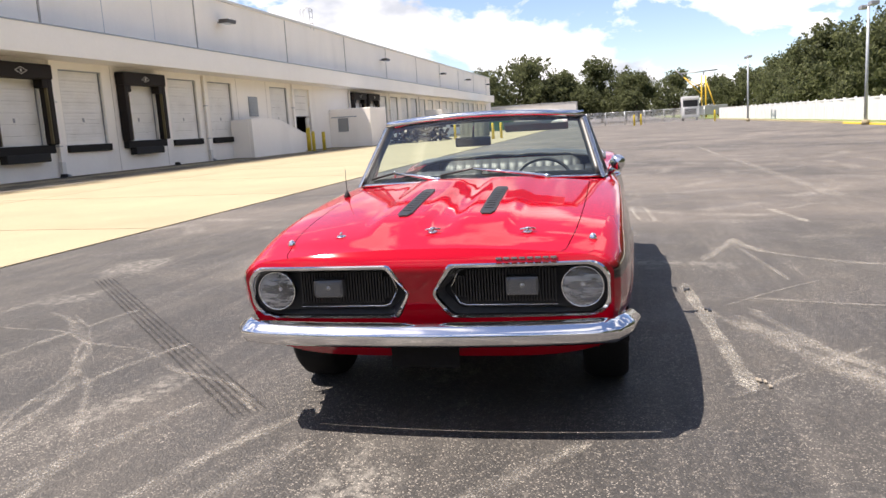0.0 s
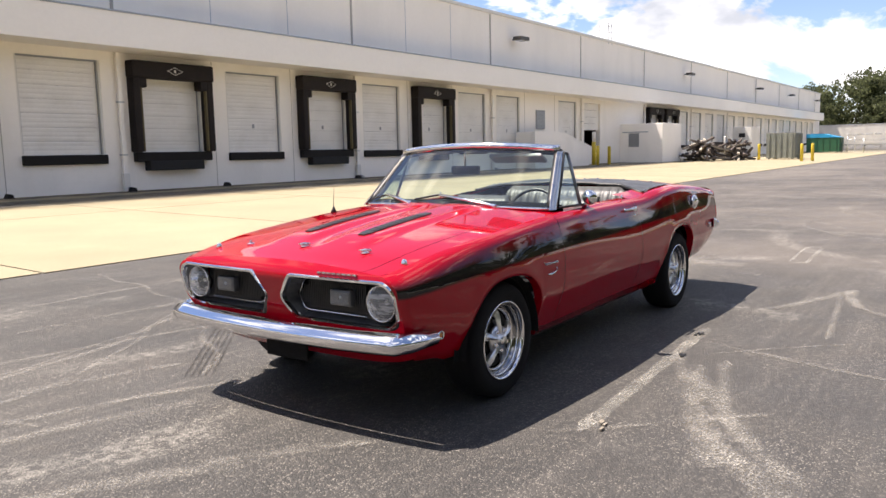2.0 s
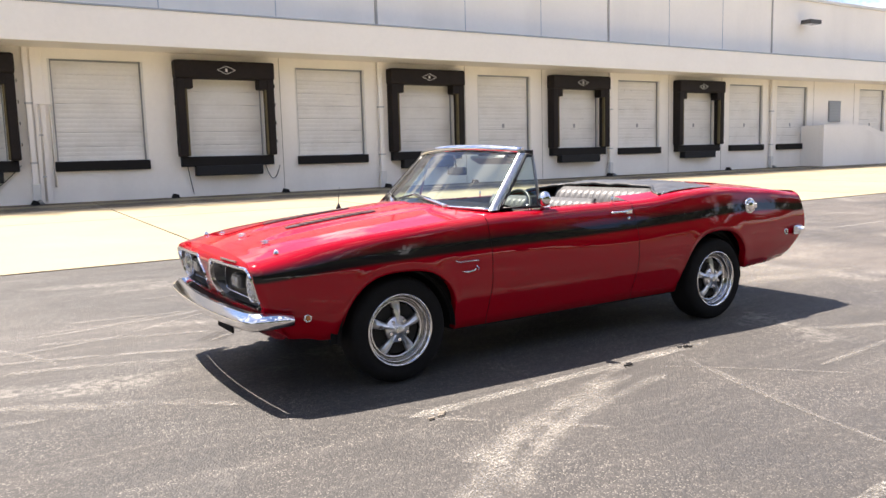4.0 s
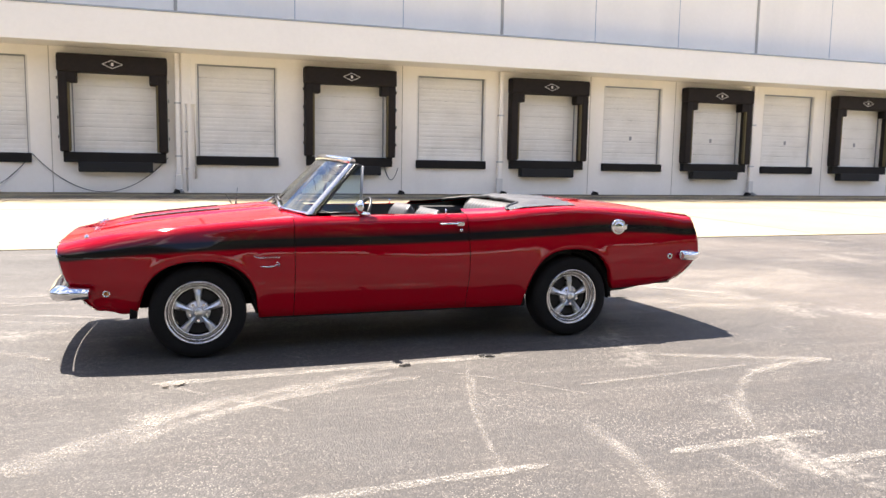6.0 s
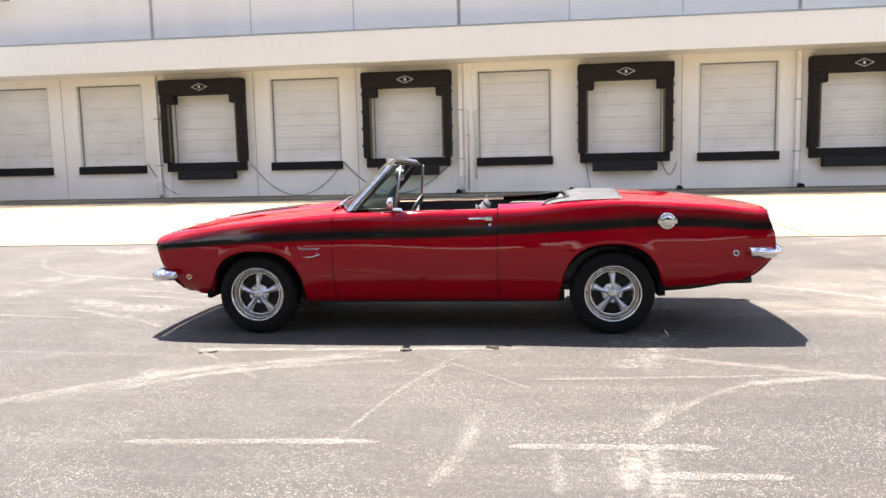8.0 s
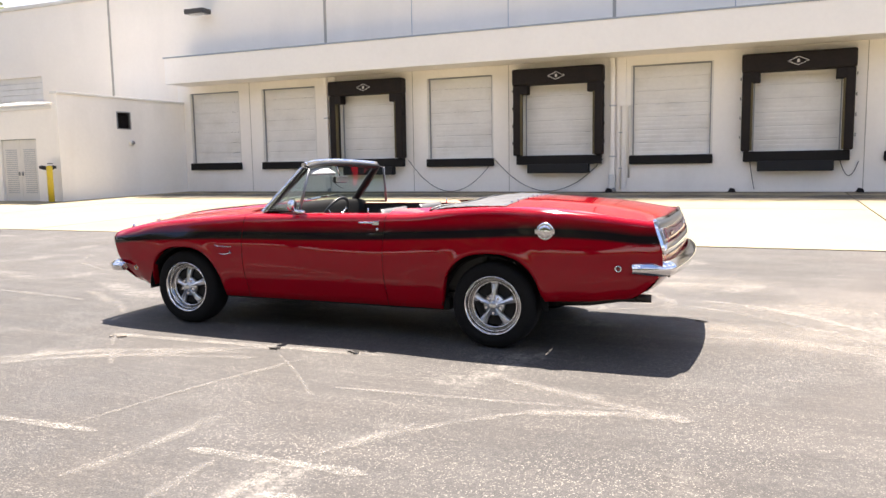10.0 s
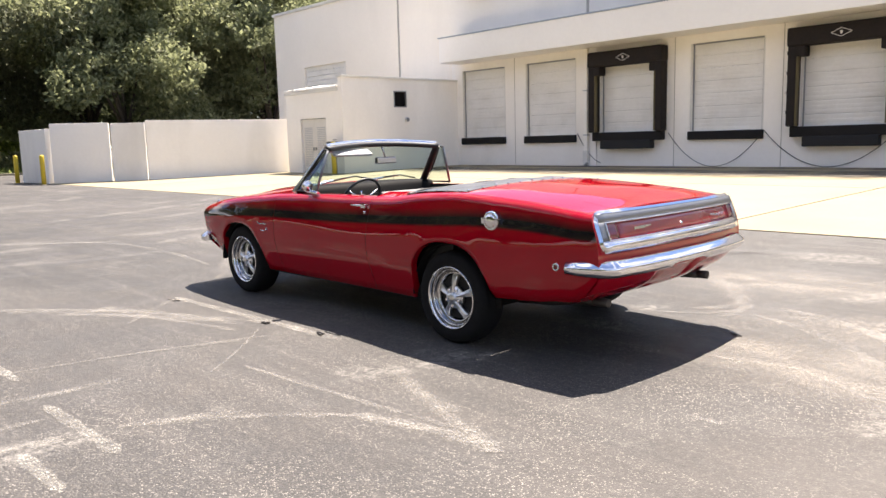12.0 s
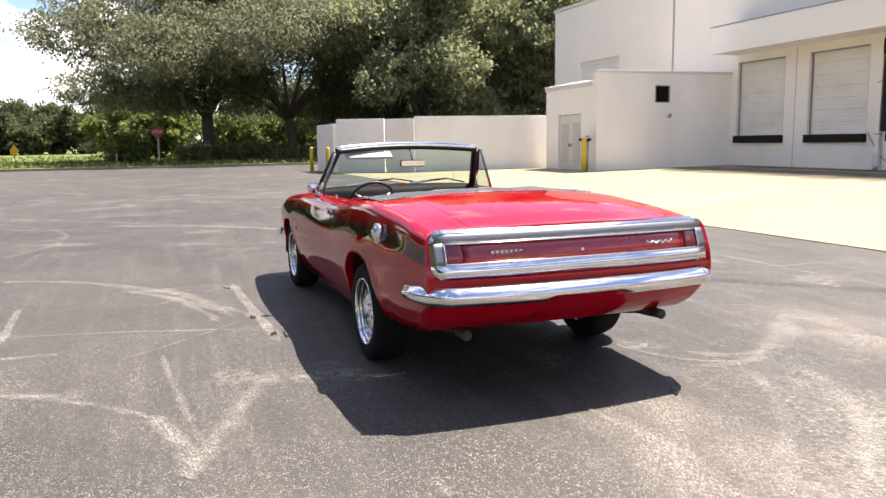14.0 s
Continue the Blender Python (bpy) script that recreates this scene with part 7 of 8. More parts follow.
for a, b, r in (((0, 0.3, 0), (0, 0.35, 7.6), 0.15), ((0, -0.45, 0), (0, -0.35, 7.6), 0.15), ((0, -2.6, 0), (0, -0.3, 7.0), 0.11), ((0, 0.3, 4.2), (0, 3.6, 7.7), 0.11), ((0, 0.2, 5.4), (0, 3.2, 7.3), 0.08), ((0, -2.4, 8.4), (0, 3.9, 8.1), 0.12), ((0, 3.4, 7.5), (0, 4.8, 8.9), 0.16), ((0, 0.0, 7.6), (0, -0.1, 8.4), 0.12)):
    bm = bmesh.new()
    add_tube(bm, a, b, r, r * 0.8, 8)
    part("boom", bm, M_YEL2 if b[2] < 7.8 else M_GREYMETAL, cr)
part("carrier", box_bm(-1.2, 1.2, -4.0, 2.5, 0.5, 2.2, 0.1), M_GREYMETAL, cr)

# ---- white board fence, kerb and lamp posts along the south side ----
fence = thing("board_fence", "long white vinyl board fence behind a grass strip", "fence", (0, 0, 0))
fx0, fx1 = 26.8, 112.0


def fence_y(x):
    return -16.4 + 0.022 * (x - 35)


n = int((fx1 - fx0) / 2.4)
board_me = finish(box_bm(-0.085, 0.085, -0.02, 0.02, 0.05, 1.49), "board", M_FENCEW)
post_me = finish(box_bm(-0.065, 0.065, -0.065, 0.065, 0, 1.62, 0.012), "post", M_FENCEW)
rail_me = finish(box_bm(-1.14, 1.14, -0.04, 0.04, 1.44, 1.53, 0.01), "rail", M_FENCEW)
for k in range(n):
    x = fx0 + 2.4 * k
    boards = [(board_me, "board", 0.155 + 0.19 * q) for q in range(12)] if k < 24 else []
    for me, nm, dx in [(post_me, "post", 0.0), (rail_me, "rail", 1.2)] + boards:
        ob = new(nm, me)
        ob.location = (x + dx, fence_y(x + dx), 0.0)
        ob.parent = fence
# the farthest boards run together
bm = bmesh.new()
for k in range(24, n):
    for q in range(12):
        x = fx0 + 2.4 * k + 0.155 + 0.19 * q
        add_box(bm, x - 0.085, x + 0.085, fence_y(x) - 0.02, fence_y(x) + 0.02, 0.05, 1.49)
tagged(part("far_boards", bm, M_FENCEW, fence), "far run of white upright fence boards", kind="stuff")
solid("kerb_south", box_bm(-40, 112, -14.35, -14.2, -0.05, 0.13, 0.02), M_CONCRETE, "concrete kerb along the grass strip", "kerb")
solid("kerb_yellow", box_bm(14, 46, -14.2, -14.05, -0.05, 0.10, 0.02), M_YELLOW, "yellow painted wheel stop kerb", "kerb")


def lamp_post(x, y, h, heads):
    p = thing("street_lamp", "tall grey parking lot lamp post", "lamp post", (x, y, 0), "lamp posts")
    bm = bmesh.new()
    add_lathe(bm, [(0.2, 0.0), (0.2, 0.26), (0.16, 0.28), (0.001, 0.29)], "z", (0, 0, 0), 16)
    part("base", bm, M_CONCRETE, p)
    bm = bmesh.new()
    add_tube(bm, (0, 0, 0.25), (0, 0, h), 0.10, 0.065, 12)
    part("pole", bm, M_FLASH, p)
    for s in heads:
        part("arm", box_bm(min(0, s * 0.6), max(0, s * 0.6), -0.03, 0.03, h - 0.12, h - 0.06), M_GREYMETAL, p)
        part("head", box_bm(min(s * 0.5, s * 1.15), max(s * 0.5, s * 1.15), -0.2, 0.2, h - 0.2, h, 0.03), M_GREYMETAL, p)


lamp_post(41.0, -13.9, 6.4, (-1, 1))
lamp_post(74.5, -13.0, 6.2, (-1, 1))


# ---- grass, trees, hedges ----
rng = np.random.default_rng(5)


def leaf_mesh(centres, sizes, name, material, flat=0.35):
    """Many small four-cornered leaves at the given centres, each turned its own way."""
    n = len(centres)
    d = rng.normal(size=(n, 3))
    d /= np.linalg.norm(d, axis=1, keepdims=True)
    e = rng.normal(size=(n, 3))
    e[:, 2] *= 0.6
    s = np.cross(d, e)
    s /= np.linalg.norm(s, axis=1, keepdims=True) + 1e-9
    t = np.cross(d, s)
    sz = sizes[:, None]
    nrm = d * sz * 0.12
    quad = np.stack([centres - s * sz, centres - t * sz * 0.5 + nrm, centres + s * sz, centres + t * sz * 0.5 + nrm], 1).reshape(-1, 3)
    me = bpy.data.meshes.new(name)
    me.vertices.add(4 * n)
    me.vertices.foreach_set("co", quad.ravel())
    me.loops.add(4 * n)
    me.loops.foreach_set("vertex_index", np.arange(4 * n))
    me.polygons.add(n)
    me.polygons.foreach_set("loop_start", np.arange(0, 4 * n, 4))
    me.polygons.foreach_set("loop_total", np.full(n, 4))
    me.update()
    me.materials.append(material)
    return me


def lobe_points(lobes, per, shell=0.45):
    """Leaf places in and near the skin of overlapping lobes (x, y, z, rx, ry, rz), gathered in twigs."""
    out = []
    for x, y, z, rx, ry, rz in lobes:
        n = int(per * (rx * ry * rz) ** (2 / 3))
        tw = max(6, n // 26)
        d = rng.normal(size=(tw, 3))
        d /= np.linalg.norm(d, axis=1, keepdims=True)
        r = 1 - shell * rng.random((tw, 1)) ** 1.6
        c = d * r * (1 + 0.14 * rng.normal(size=(tw, 1)))
        c = np.array((x, y, z)) + c * np.array((rx, ry, rz))
        pts = np.repeat(c, max(1, n // tw), axis=0)
        spread = 0.10 * (rx + ry + rz) / 3 + 0.14
        pts = pts + rng.normal(size=pts.shape) * np.array((1, 1, 0.65)) * spread
        out.append(pts)
    return np.concatenate(out)


def make_tree(name, label, h, r, trunk_h, trunk_r, seed, leaf, leaf_size, per, lean=0.0, flat=0.62, group="", category="tree", clear=0.72):
    """A tapered, forked trunk with limbs and a crown of lobes of small leaves."""
    rs = random.Random(seed)
    t = thing(name, label, category, (0, 0, 0), group)
    fork = Vector((lean, 0.1 * rs.uniform(-1, 1), trunk_h))
    bm = bmesh.new()
    add_path(bm, [(0, 0, -0.1), (0.0, 0, 0.25), (lean * 0.3, 0.03, trunk_h * 0.5), fork], [trunk_r * 1.6, trunk_r * 1.1, trunk_r * 0.92, trunk_r * 0.85], 10)
    part("trunk", bm, M_BARK, t)
    lobes = []
    nl = 9
    for k in range(nl):
        a = 2 * math.pi * (k + rs.uniform(-0.25, 0.25)) / nl
        rad = r * rs.uniform(0.45, 0.72)
        z = trunk_h + (h - trunk_h) * rs.uniform(0.06, 0.58)
        tip = Vector((lean + math.cos(a) * rad, math.sin(a) * rad, z))
        bm = bmesh.new()
        mid = fork.lerp(tip, 0.5) + Vector((0, 0, (h - trunk_h) * 0.08))
        add_path(bm, [fork - Vector((0, 0, 0.2)), fork.lerp(mid, 0.5), mid, tip], [trunk_r * 0.5, trunk_r * 0.34, trunk_r * 0.2, trunk_r * 0.05], 7)
        part("limb", bm, M_BARK, t)
        q = r * rs.uniform(0.30, 0.46)
        lobes.append((tip.x, tip.y, tip.z, q, q, q * flat))
        a2 = a + rs.uniform(-0.5, 0.5)
        q2 = q * rs.uniform(0.6, 0.85)
        lobes.append((tip.x + math.cos(a2) * q, tip.y + math.sin(a2) * q, tip.z - q * rs.uniform(0.0, 0.5), q2, q2, q2 * flat))
    for k in range(6):
        a = rs.uniform(0, 2 * math.pi)
        rad = r * rs.uniform(0.0, 0.42)
        q = r * rs.uniform(0.30, 0.44)
        lobes.append((lean + math.cos(a) * rad, math.sin(a) * rad, h - q * flat * rs.uniform(0.9, 2.0), q, q, q * flat))
    pts = lobe_points(lobes, per)
    pts = pts[pts[:, 2] > trunk_h * clear + 0.5 * rng.random(len(pts))]
    sizes = leaf_size * (0.65 + 0.7 * rng.random(len(pts)))
    ob = new("crown", leaf_mesh(pts, sizes, "crown", leaf))
    ob.parent = t
    return t


def place(t, x, y, turn=0.0, scale=1.0, z=0.0):
    t.matrix_world = Matrix.Translation((x, y, z)) @ Matrix.Rotation(turn, 4, "Z") @ Matrix.Diagonal((scale, scale, scale, 1))
    return t


def copy_tree(t, x, y, turn, scale, z=0.0):
    c = copy_thing(t, Matrix.Translation((x, y, z)) @ Matrix.Rotation(turn, 4, "Z"))
    c.scale = (scale, scale, scale)
    return c


# two spreading oaks by the west drive
oak = make_tree("oak_tree", "spreading live oak with dense grey-green crown", 17.5, 9.3, 3.6, 0.50, 3, M_LEAF_OAK, 0.135, 560, 0.2, 0.62, "oaks by the drive", clear=1.12)
place(oak, -57.5, 1.3, 0.3)
oak2 = make_tree("oak_tree", "live oak with dark forked trunk and broad crown", 16.0, 11.0, 3.4, 0.44, 8, M_LEAF_OAK, 0.135, 520, -0.3, 0.62, "oaks by the drive", clear=1.05)
place(oak2, -57.5, 8.0, 1.1)
# woods behind the screen wall
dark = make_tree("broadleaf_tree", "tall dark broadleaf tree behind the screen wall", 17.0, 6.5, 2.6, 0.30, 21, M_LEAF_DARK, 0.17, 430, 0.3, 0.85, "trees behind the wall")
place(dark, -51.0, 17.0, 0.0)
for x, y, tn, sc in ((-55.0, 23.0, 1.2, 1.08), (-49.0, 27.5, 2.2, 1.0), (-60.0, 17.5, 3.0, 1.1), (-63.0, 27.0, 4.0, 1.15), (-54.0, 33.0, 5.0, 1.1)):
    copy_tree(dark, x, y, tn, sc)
# far woods: three kinds, set about the horizon and in an unseen south row
far_a = make_tree("broadleaf_tree", "dark green broadleaf tree, distant or in the added unseen row", 12.0, 6.0, 1.4, 0.3, 31, M_LEAF_FAR, 0.24, 158, 0.0, 0.9, "distant trees")
far_b = make_tree("broadleaf_tree", "rounded green broadleaf tree, distant or in the added unseen row", 11.0, 6.6, 1.3, 0.32, 37, M_LEAF_FAR, 0.25, 142, 0.3, 0.82, "distant trees")
far_c = make_tree("broadleaf_tree", "distant lighter green broadleaf tree", 8.0, 4.6, 1.2, 0.22, 41, M_LEAF_BRIGHT, 0.19, 230, 0.0, 0.85, "distant trees")
place(far_a, 148.0, 24.0)
place(far_b, 150.0, 10.0)
place(far_c, -96.0, -1.0)
rt = random.Random(77)
for y, s in ((44.0, 1.0), (34.0, 1.15), (17.0, 1.18), (2.5, 1.1), (-4.5, 0.85), (-24, 0.8), (54.0, 1.05)):
    copy_tree(rt.choice((far_a, far_b)), 150.0 + rt.uniform(-5, 8), y, rt.uniform(0, 6), s)
for k in range(8):
    copy_tree(rt.choice((far_a, far_b)), 178.0 + rt.uniform(-6, 8), 50 - 10.5 * k, rt.uniform(0, 6), rt.uniform(0.75, 0.95))
# trees from x -46 to 27 are unseen, added for dark reflections, less skylight
for x, y, s in ((-46, -27, 1.30), (-38, -25, 1.35), (-30, -26, 1.40), (-22, -24, 1.35), (-15, -25, 1.40), (-8, -24, 1.40), (-1, -25, 1.45), (6, -24, 1.40), (13, -25, 1.40), (20, -24, 1.40), (27, -27, 1.2), (34, -31, 0.95), (58, -28, 0.84), (66, -27, 0.92), (74, -26, 0.88), (83, -25.5, 0.8), (92, -25, 0.86), (101, -25.5, 0.8), (110, -26, 0.78), (120, -27, 0.82), (131, -27, 0.9), (49, -30, 0.78), (40, -32, 0.82)):
    copy_tree(rt.choice((far_a, far_b)), x + rt.uniform(-1.5, 1.5), y + rt.uniform(-1, 1), rt.uniform(0, 6), s)
for x, y, s in ((-84, 5, 0.9), (-84, 14, 1.0), (-150, -15, 0.9), (-148, -21, 1.1), (-153, -27, 1.2), (-146, -33, 0.9), (-100, -6, 1.0), (-152, -39, 1.1), (-150, -47, 1.2), (-155, -56, 1.1), (-76, 22, 1.1), (-150, -66, 1.2), (-148, -76, 1.1)):
    copy_tree(far_c if s < 0.93 else far_b, x, y, rt.uniform(0, 6), s * 0.78)


def bush(name, label, x, y, rx, ry, h, leaf, size, per, group=""):
    rs = random.Random(int(abs(x * 7 + y * 3)))
    lobes = []
    for k in range(7):
        lobes.append((rs.uniform(-0.6, 0.6) * rx, rs.uniform(-0.6, 0.6) * ry, h * rs.uniform(0.35, 0.62), rx * 0.45, ry * 0.45, h * 0.42))
    pts = lobe_points(lobes, per, 0.7)
    pts = pts[pts[:, 2] > 0.02]
    t = thing(name, label, "bush", (x, y, 0.06), group)
    ob = new("foliage", leaf_mesh(pts, size * (0.65 + 0.7 * rng.random(len(pts))), "foliage", leaf))
    ob.parent = t
    bm = bmesh.new()
    for k in range(4):
        add_tube(bm, (0, 0, -0.05), (rs.uniform(-0.5, 0.5) * rx, rs.uniform(-0.5, 0.5) * ry, h * 0.6), 0.035, 0.012, 6)
    part("stem", bm, M_BARK, t)
    return t


for x, y, rx, ry, h in ((-54.0, -4.7, 1.5, 1.8, 2.2),):
    bush("bush", "pale green sprawling bush at the drive edge", x, y, rx, ry, h, M_LEAF_BRIGHT, 0.16, 900, "bushes")
for x, y, h in ((-74, 4.0, 5.0), (-75, -2.0, 5.2), (-76, 10.5, 5.2), (-74, 16.0, 5.0), (-80, -6.2, 6.0)):
    bush("bush", "sunlit yellow-green shrub under the oaks", x, y, 3.4, 3.6, h, M_LEAF_BRIGHT, 0.24, 420, "shrubs under the oaks")
for k in range(9):
    bush("bush", "dense green thicket at the far edge of the field", -142 + 3 * (k % 2), -8 - 5.2 * k, 4.0, 4.2, 5.6 + 1.2 * (k % 3), M_LEAF_FAR, 0.34, 260, "far thicket")
for k in range(5):
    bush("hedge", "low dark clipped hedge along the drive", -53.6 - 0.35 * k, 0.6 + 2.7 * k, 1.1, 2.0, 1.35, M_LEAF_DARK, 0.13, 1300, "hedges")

# grass verges
solid("grass_west", box_bm(-400, -44.4, -200, 200, -0.05, 0.10, 0.03), M_GRASS, "sunlit grass verge west of the drive", "grass")
solid("grass_south", box_bm(-44, 330, -260, -14.36, -0.05, 0.10, 0.03), M_GRASS, "grass strip along the board fence", "grass")
solid("kerb_west", box_bm(-44.38, -44.2, -200, 20, -0.05, 0.14, 0.02), M_CONCRETE, "pale concrete kerb along the west verge", "kerb")
n = 9000
gx = np.where(rng.random(n) < 0.7, rng.uniform(-64, -44.6, n), rng.uniform(-100, -64, n))
gy = rng.uniform(-34, 16, n)
pts = np.stack([gx, gy, 0.16 + 0.10 * rng.random(n)], 1)
ob = new("grass_blades", leaf_mesh(pts, 0.10 + 0.14 * rng.random(n), "grass_blades", M_LEAF_BRIGHT))
tagged(ob, "uneven blades of grass on the verge", "grass", kind="stuff")

# ---- signs at the drive ----
M_SIGNRED = mat("sign_red", (0.30, 0.02, 0.025), 0.45, grain=0.06, blotch=0.12)
M_SIGNYEL = mat("sign_yellow", (0.75, 0.42, 0.02), 0.4, grain=0.04, blotch=0.06)
ss = thing("stop_sign", "faded red octagonal stop sign on a wooden post", "sign", (-51.6, -2.35, 0.08))
part("post", box_bm(-0.06, 0.06, -0.06, 0.06, 0, 2.0, 0.01), M_PALE_WOOD, ss)
bm = bmesh.new()
add_prism(bm, [(0.40 * math.cos(radians(22.5 + 45 * k)), 2.25 + 0.40 * math.sin(radians(22.5 + 45 * k))) for k in range(8)], lambda u, v, w: (0.065 + w, u, v), 0.012, 0.003)
part("plate", bm, M_SIGNRED, ss)
cu = bpy.data.curves.new("lettering", "FONT")
cu.body = "STOP"
cu.size, cu.align_x, cu.align_y, cu.extrude = 0.27, "CENTER", "CENTER", 0.002
tmp = bpy.data.objects.new("lettering", cu)
scene.collection.objects.link(tmp)
dg = bpy.context.evaluated_depsgraph_get()
me = bpy.data.meshes.new_from_object(tmp.evaluated_get(dg))
bpy.data.objects.remove(tmp)
me.materials.clear()
me.materials.append(M_TRIMW)
ob = new("lettering", me)
ob.matrix_basis = Matrix.Translation((0.082, 0, 2.25)) @ Euler((radians(90), 0, radians(90))).to_matrix().to_4x4()
ob.parent = ss
ws = thing("warning_sign", "yellow diamond warning sign on a thin post", "sign", (-58.0, -12.4, 0.08))
part("post", box_bm(-0.03, 0.03, -0.03, 0.03, 0, 0.8), M_GALV, ws)
bm = bmesh.new()
add_prism(bm, [(0.42, 1.05), (0.0, 1.55), (-0.42, 1.05), (0.0, 0.55)], lambda u, v, w: (0.035 + w, u * 0.75, v), 0.012, 0.003)
part("plate", bm, M_SIGNYEL, ws)
mk = thing("marker_post", "small pale marker post with a red top on the verge", "post", (-53.0, -5.2, 0.08))
part("post", box_bm(-0.04, 0.04, -0.04, 0.04, 0, 0.75, 0.01), M_TRIMW, mk)
part("cap", box_bm(-0.07, 0.07, -0.10, 0.10, 0.751, 0.95, 0.01), M_SIGNRED, mk)


# ---- worn paint, scuffs and tyre marks on the asphalt ----
def ribbon(name, pts, w, material, label, lift=0.004, fray=0.25, seed=1):
    """A thin flat mark along pts, with an uneven edge."""
    rs = random.Random(seed)
    bm = bmesh.new()
    rows = []
    n = len(pts)
    for i, p in enumerate(pts):
        a, b = Vector(pts[max(i - 1, 0)]), Vector(pts[min(i + 1, n - 1)])
        d = (b - a).normalized()
        s = Vector((-d.y, d.x))
        ww = w * (1 + fray * rs.uniform(-1, 1)) * (0.35 if i in (0, n - 1) else 1)
        rows.append([bm.verts.new((p[0] + s.x * ww * k, p[1] + s.y * ww * k, lift)) for k in (-0.5, 0.5)])
    uvl = bm.loops.layers.uv.new("UVMap")
    for i, (a, b) in enumerate(zip(rows, rows[1:])):
        f = bm.faces.new((a[0], b[0], b[1], a[1]))
        for lp, uv in zip(f.loops, ((i, 0), (i + 1, 0), (i + 1, 1), (i, 1))):
            lp[uvl].uv = uv
    return solid(name, bm, material, label, "road marking", "", "structure")


def line_mark(x0, y0, x1, y1, w, seed):
    n = max(4, int(math.hypot(x1 - x0, y1 - y0) / 0.12))
    return ribbon("paint_line", [(x0 + (x1 - x0) * k / n, y0 + (y1 - y0) * k / n) for k in range(n + 1)], w, M_LINE, "worn white parking line on asphalt", 0.0045 + 0.0002 * (seed % 7), 0.2, seed)


def scuff(cx, cy, r, a0, a1, w, seed, material=None):
    n = max(6, int(abs(radians(a1 - a0)) * r / 0.12))
    pts = []
    for k in range(n + 1):
        a = radians(a0 + (a1 - a0) * k / n)
        rr = r * (1 + 0.006 * math.sin(k * 0.7 + seed))
        pts.append((cx + rr * math.cos(a), cy + rr * math.sin(a)))
    return ribbon("tyre_scuff", pts, w, material or M_SCUFF, "pale tyre scuff curving over asphalt", 0.0055 + 0.0002 * (seed % 9), 0.3, seed)


def stroke(x0, y0, xm, ym, x1, y1, w, seed, material=None):
    """A tyre scuff bent through a middle point."""
    n = max(8, int(math.dist((x0, y0), (x1, y1)) / 0.07))
    cx, cy = 2 * xm - (x0 + x1) / 2, 2 * ym - (y0 + y1) / 2
    pts = []
    for k in range(n + 1):
        u = k / n
        pts.append((x0 * (1 - u) ** 2 + 2 * cx * u * (1 - u) + x1 * u * u, y0 * (1 - u) ** 2 + 2 * cy * u * (1 - u) + y1 * u * u))
    return ribbon("tyre_scuff", pts, w * 1.15, material or M_SCUFF, "pale tyre scuff curving over asphalt", 0.0050 + 0.0002 * (seed % 11), 0.3, seed)


line_mark(-1.62, -1.37, 0.75, -1.24, 0.10, 1)
line_mark(3.9, -2.82, 5.3, -2.62, 0.12, 6)
line_mark(4.39, -1.02, 5.83, -0.92, 0.05, 7)
line_mark(4.37, -1.20, 5.82, -1.11, 0.06, 8)
line_mark(5.80, -0.90, 5.82, -1.13, 0.12, 9)
line_mark(4.36, -1.00, 4.38, -1.22, 0.09, 12)
stroke(6.2, -3.8, 10.8, -3.72, 16.0, -3.7, 0.34, 10)
line_mark(9.0, -6.4, 14.5, -6.3, 0.11, 11)
line_mark(18.0, -3.6, 26.0, -3.6, 0.11, 17)
line_mark(18.0, -9.2, 27.0, -9.1, 0.11, 18)
line_mark(8.0, 2.4, 13.5, 2.5, 0.11, 19)
line_mark(-11.0, -5.2, -6.4, -0.2, 0.09, 20)
stroke(-0.23, -1.48, -1.25, -1.79, -1.68, -2.03, 0.14, 0)
stroke(-0.05, -1.59, -0.97, -1.86, -1.34, -2.05, 0.10, 1)
stroke(-1.70, -1.25, -1.34, -1.63, -0.88, -2.07, 0.05, 2)
stroke(2.63, -1.81, 1.72, -1.92, 0.82, -2.01, 0.06, 3)
stroke(-0.41, -1.50, -1.25, -2.01, -1.71, -2.35, 0.15, 5)
stroke(0.01, -1.44, 0.42, -1.81, 0.81, -2.23, 0.04, 7)
stroke(-1.14, -3.16, -0.56, -3.12, 0.10, -3.08, 0.07, 9, M_LINE)
stroke(0.70, -3.10, 1.15, -3.08, 1.64, -3.06, 0.07, 10, M_LINE)
stroke(1.32, -3.38, 1.60, -3.37, 1.86, -3.36, 0.07, 11, M_LINE)
stroke(-2.11, -2.61, -1.72, -2.21, -1.15, -1.72, 0.16, 12)
stroke(0.24, -1.71, 0.10, -2.12, -0.01, -2.51, 0.06, 16)
stroke(1.55, -2.41, 1.42, -2.68, 1.31, -2.96, 0.09, 19)
stroke(0.91, -3.17, 0.92, -3.39, 0.93, -3.60, 0.07, 20)
stroke(1.27, -3.17, 1.23, -3.36, 1.20, -3.55, 0.10, 21)
stroke(0.51, -2.64, 0.50, -3.10, 0.40, -3.56, 0.12, 23)
stroke(1.58, -1.42, 2.04, -1.61, 2.36, -1.67, 0.12, 30)
stroke(-7.08, -1.51, -6.18, -0.28, -3.15, -0.29, 0.09, 31)
stroke(1.89, 2.10, 2.32, 1.56, 2.34, 1.02, 0.12, 35)
stroke(-0.12, -3.11, 0.07, -2.16, 0.36, -1.33, 0.04, 38)
stroke(2.03, -2.06, 2.43, -1.92, 2.86, -1.87, 0.12, 40)
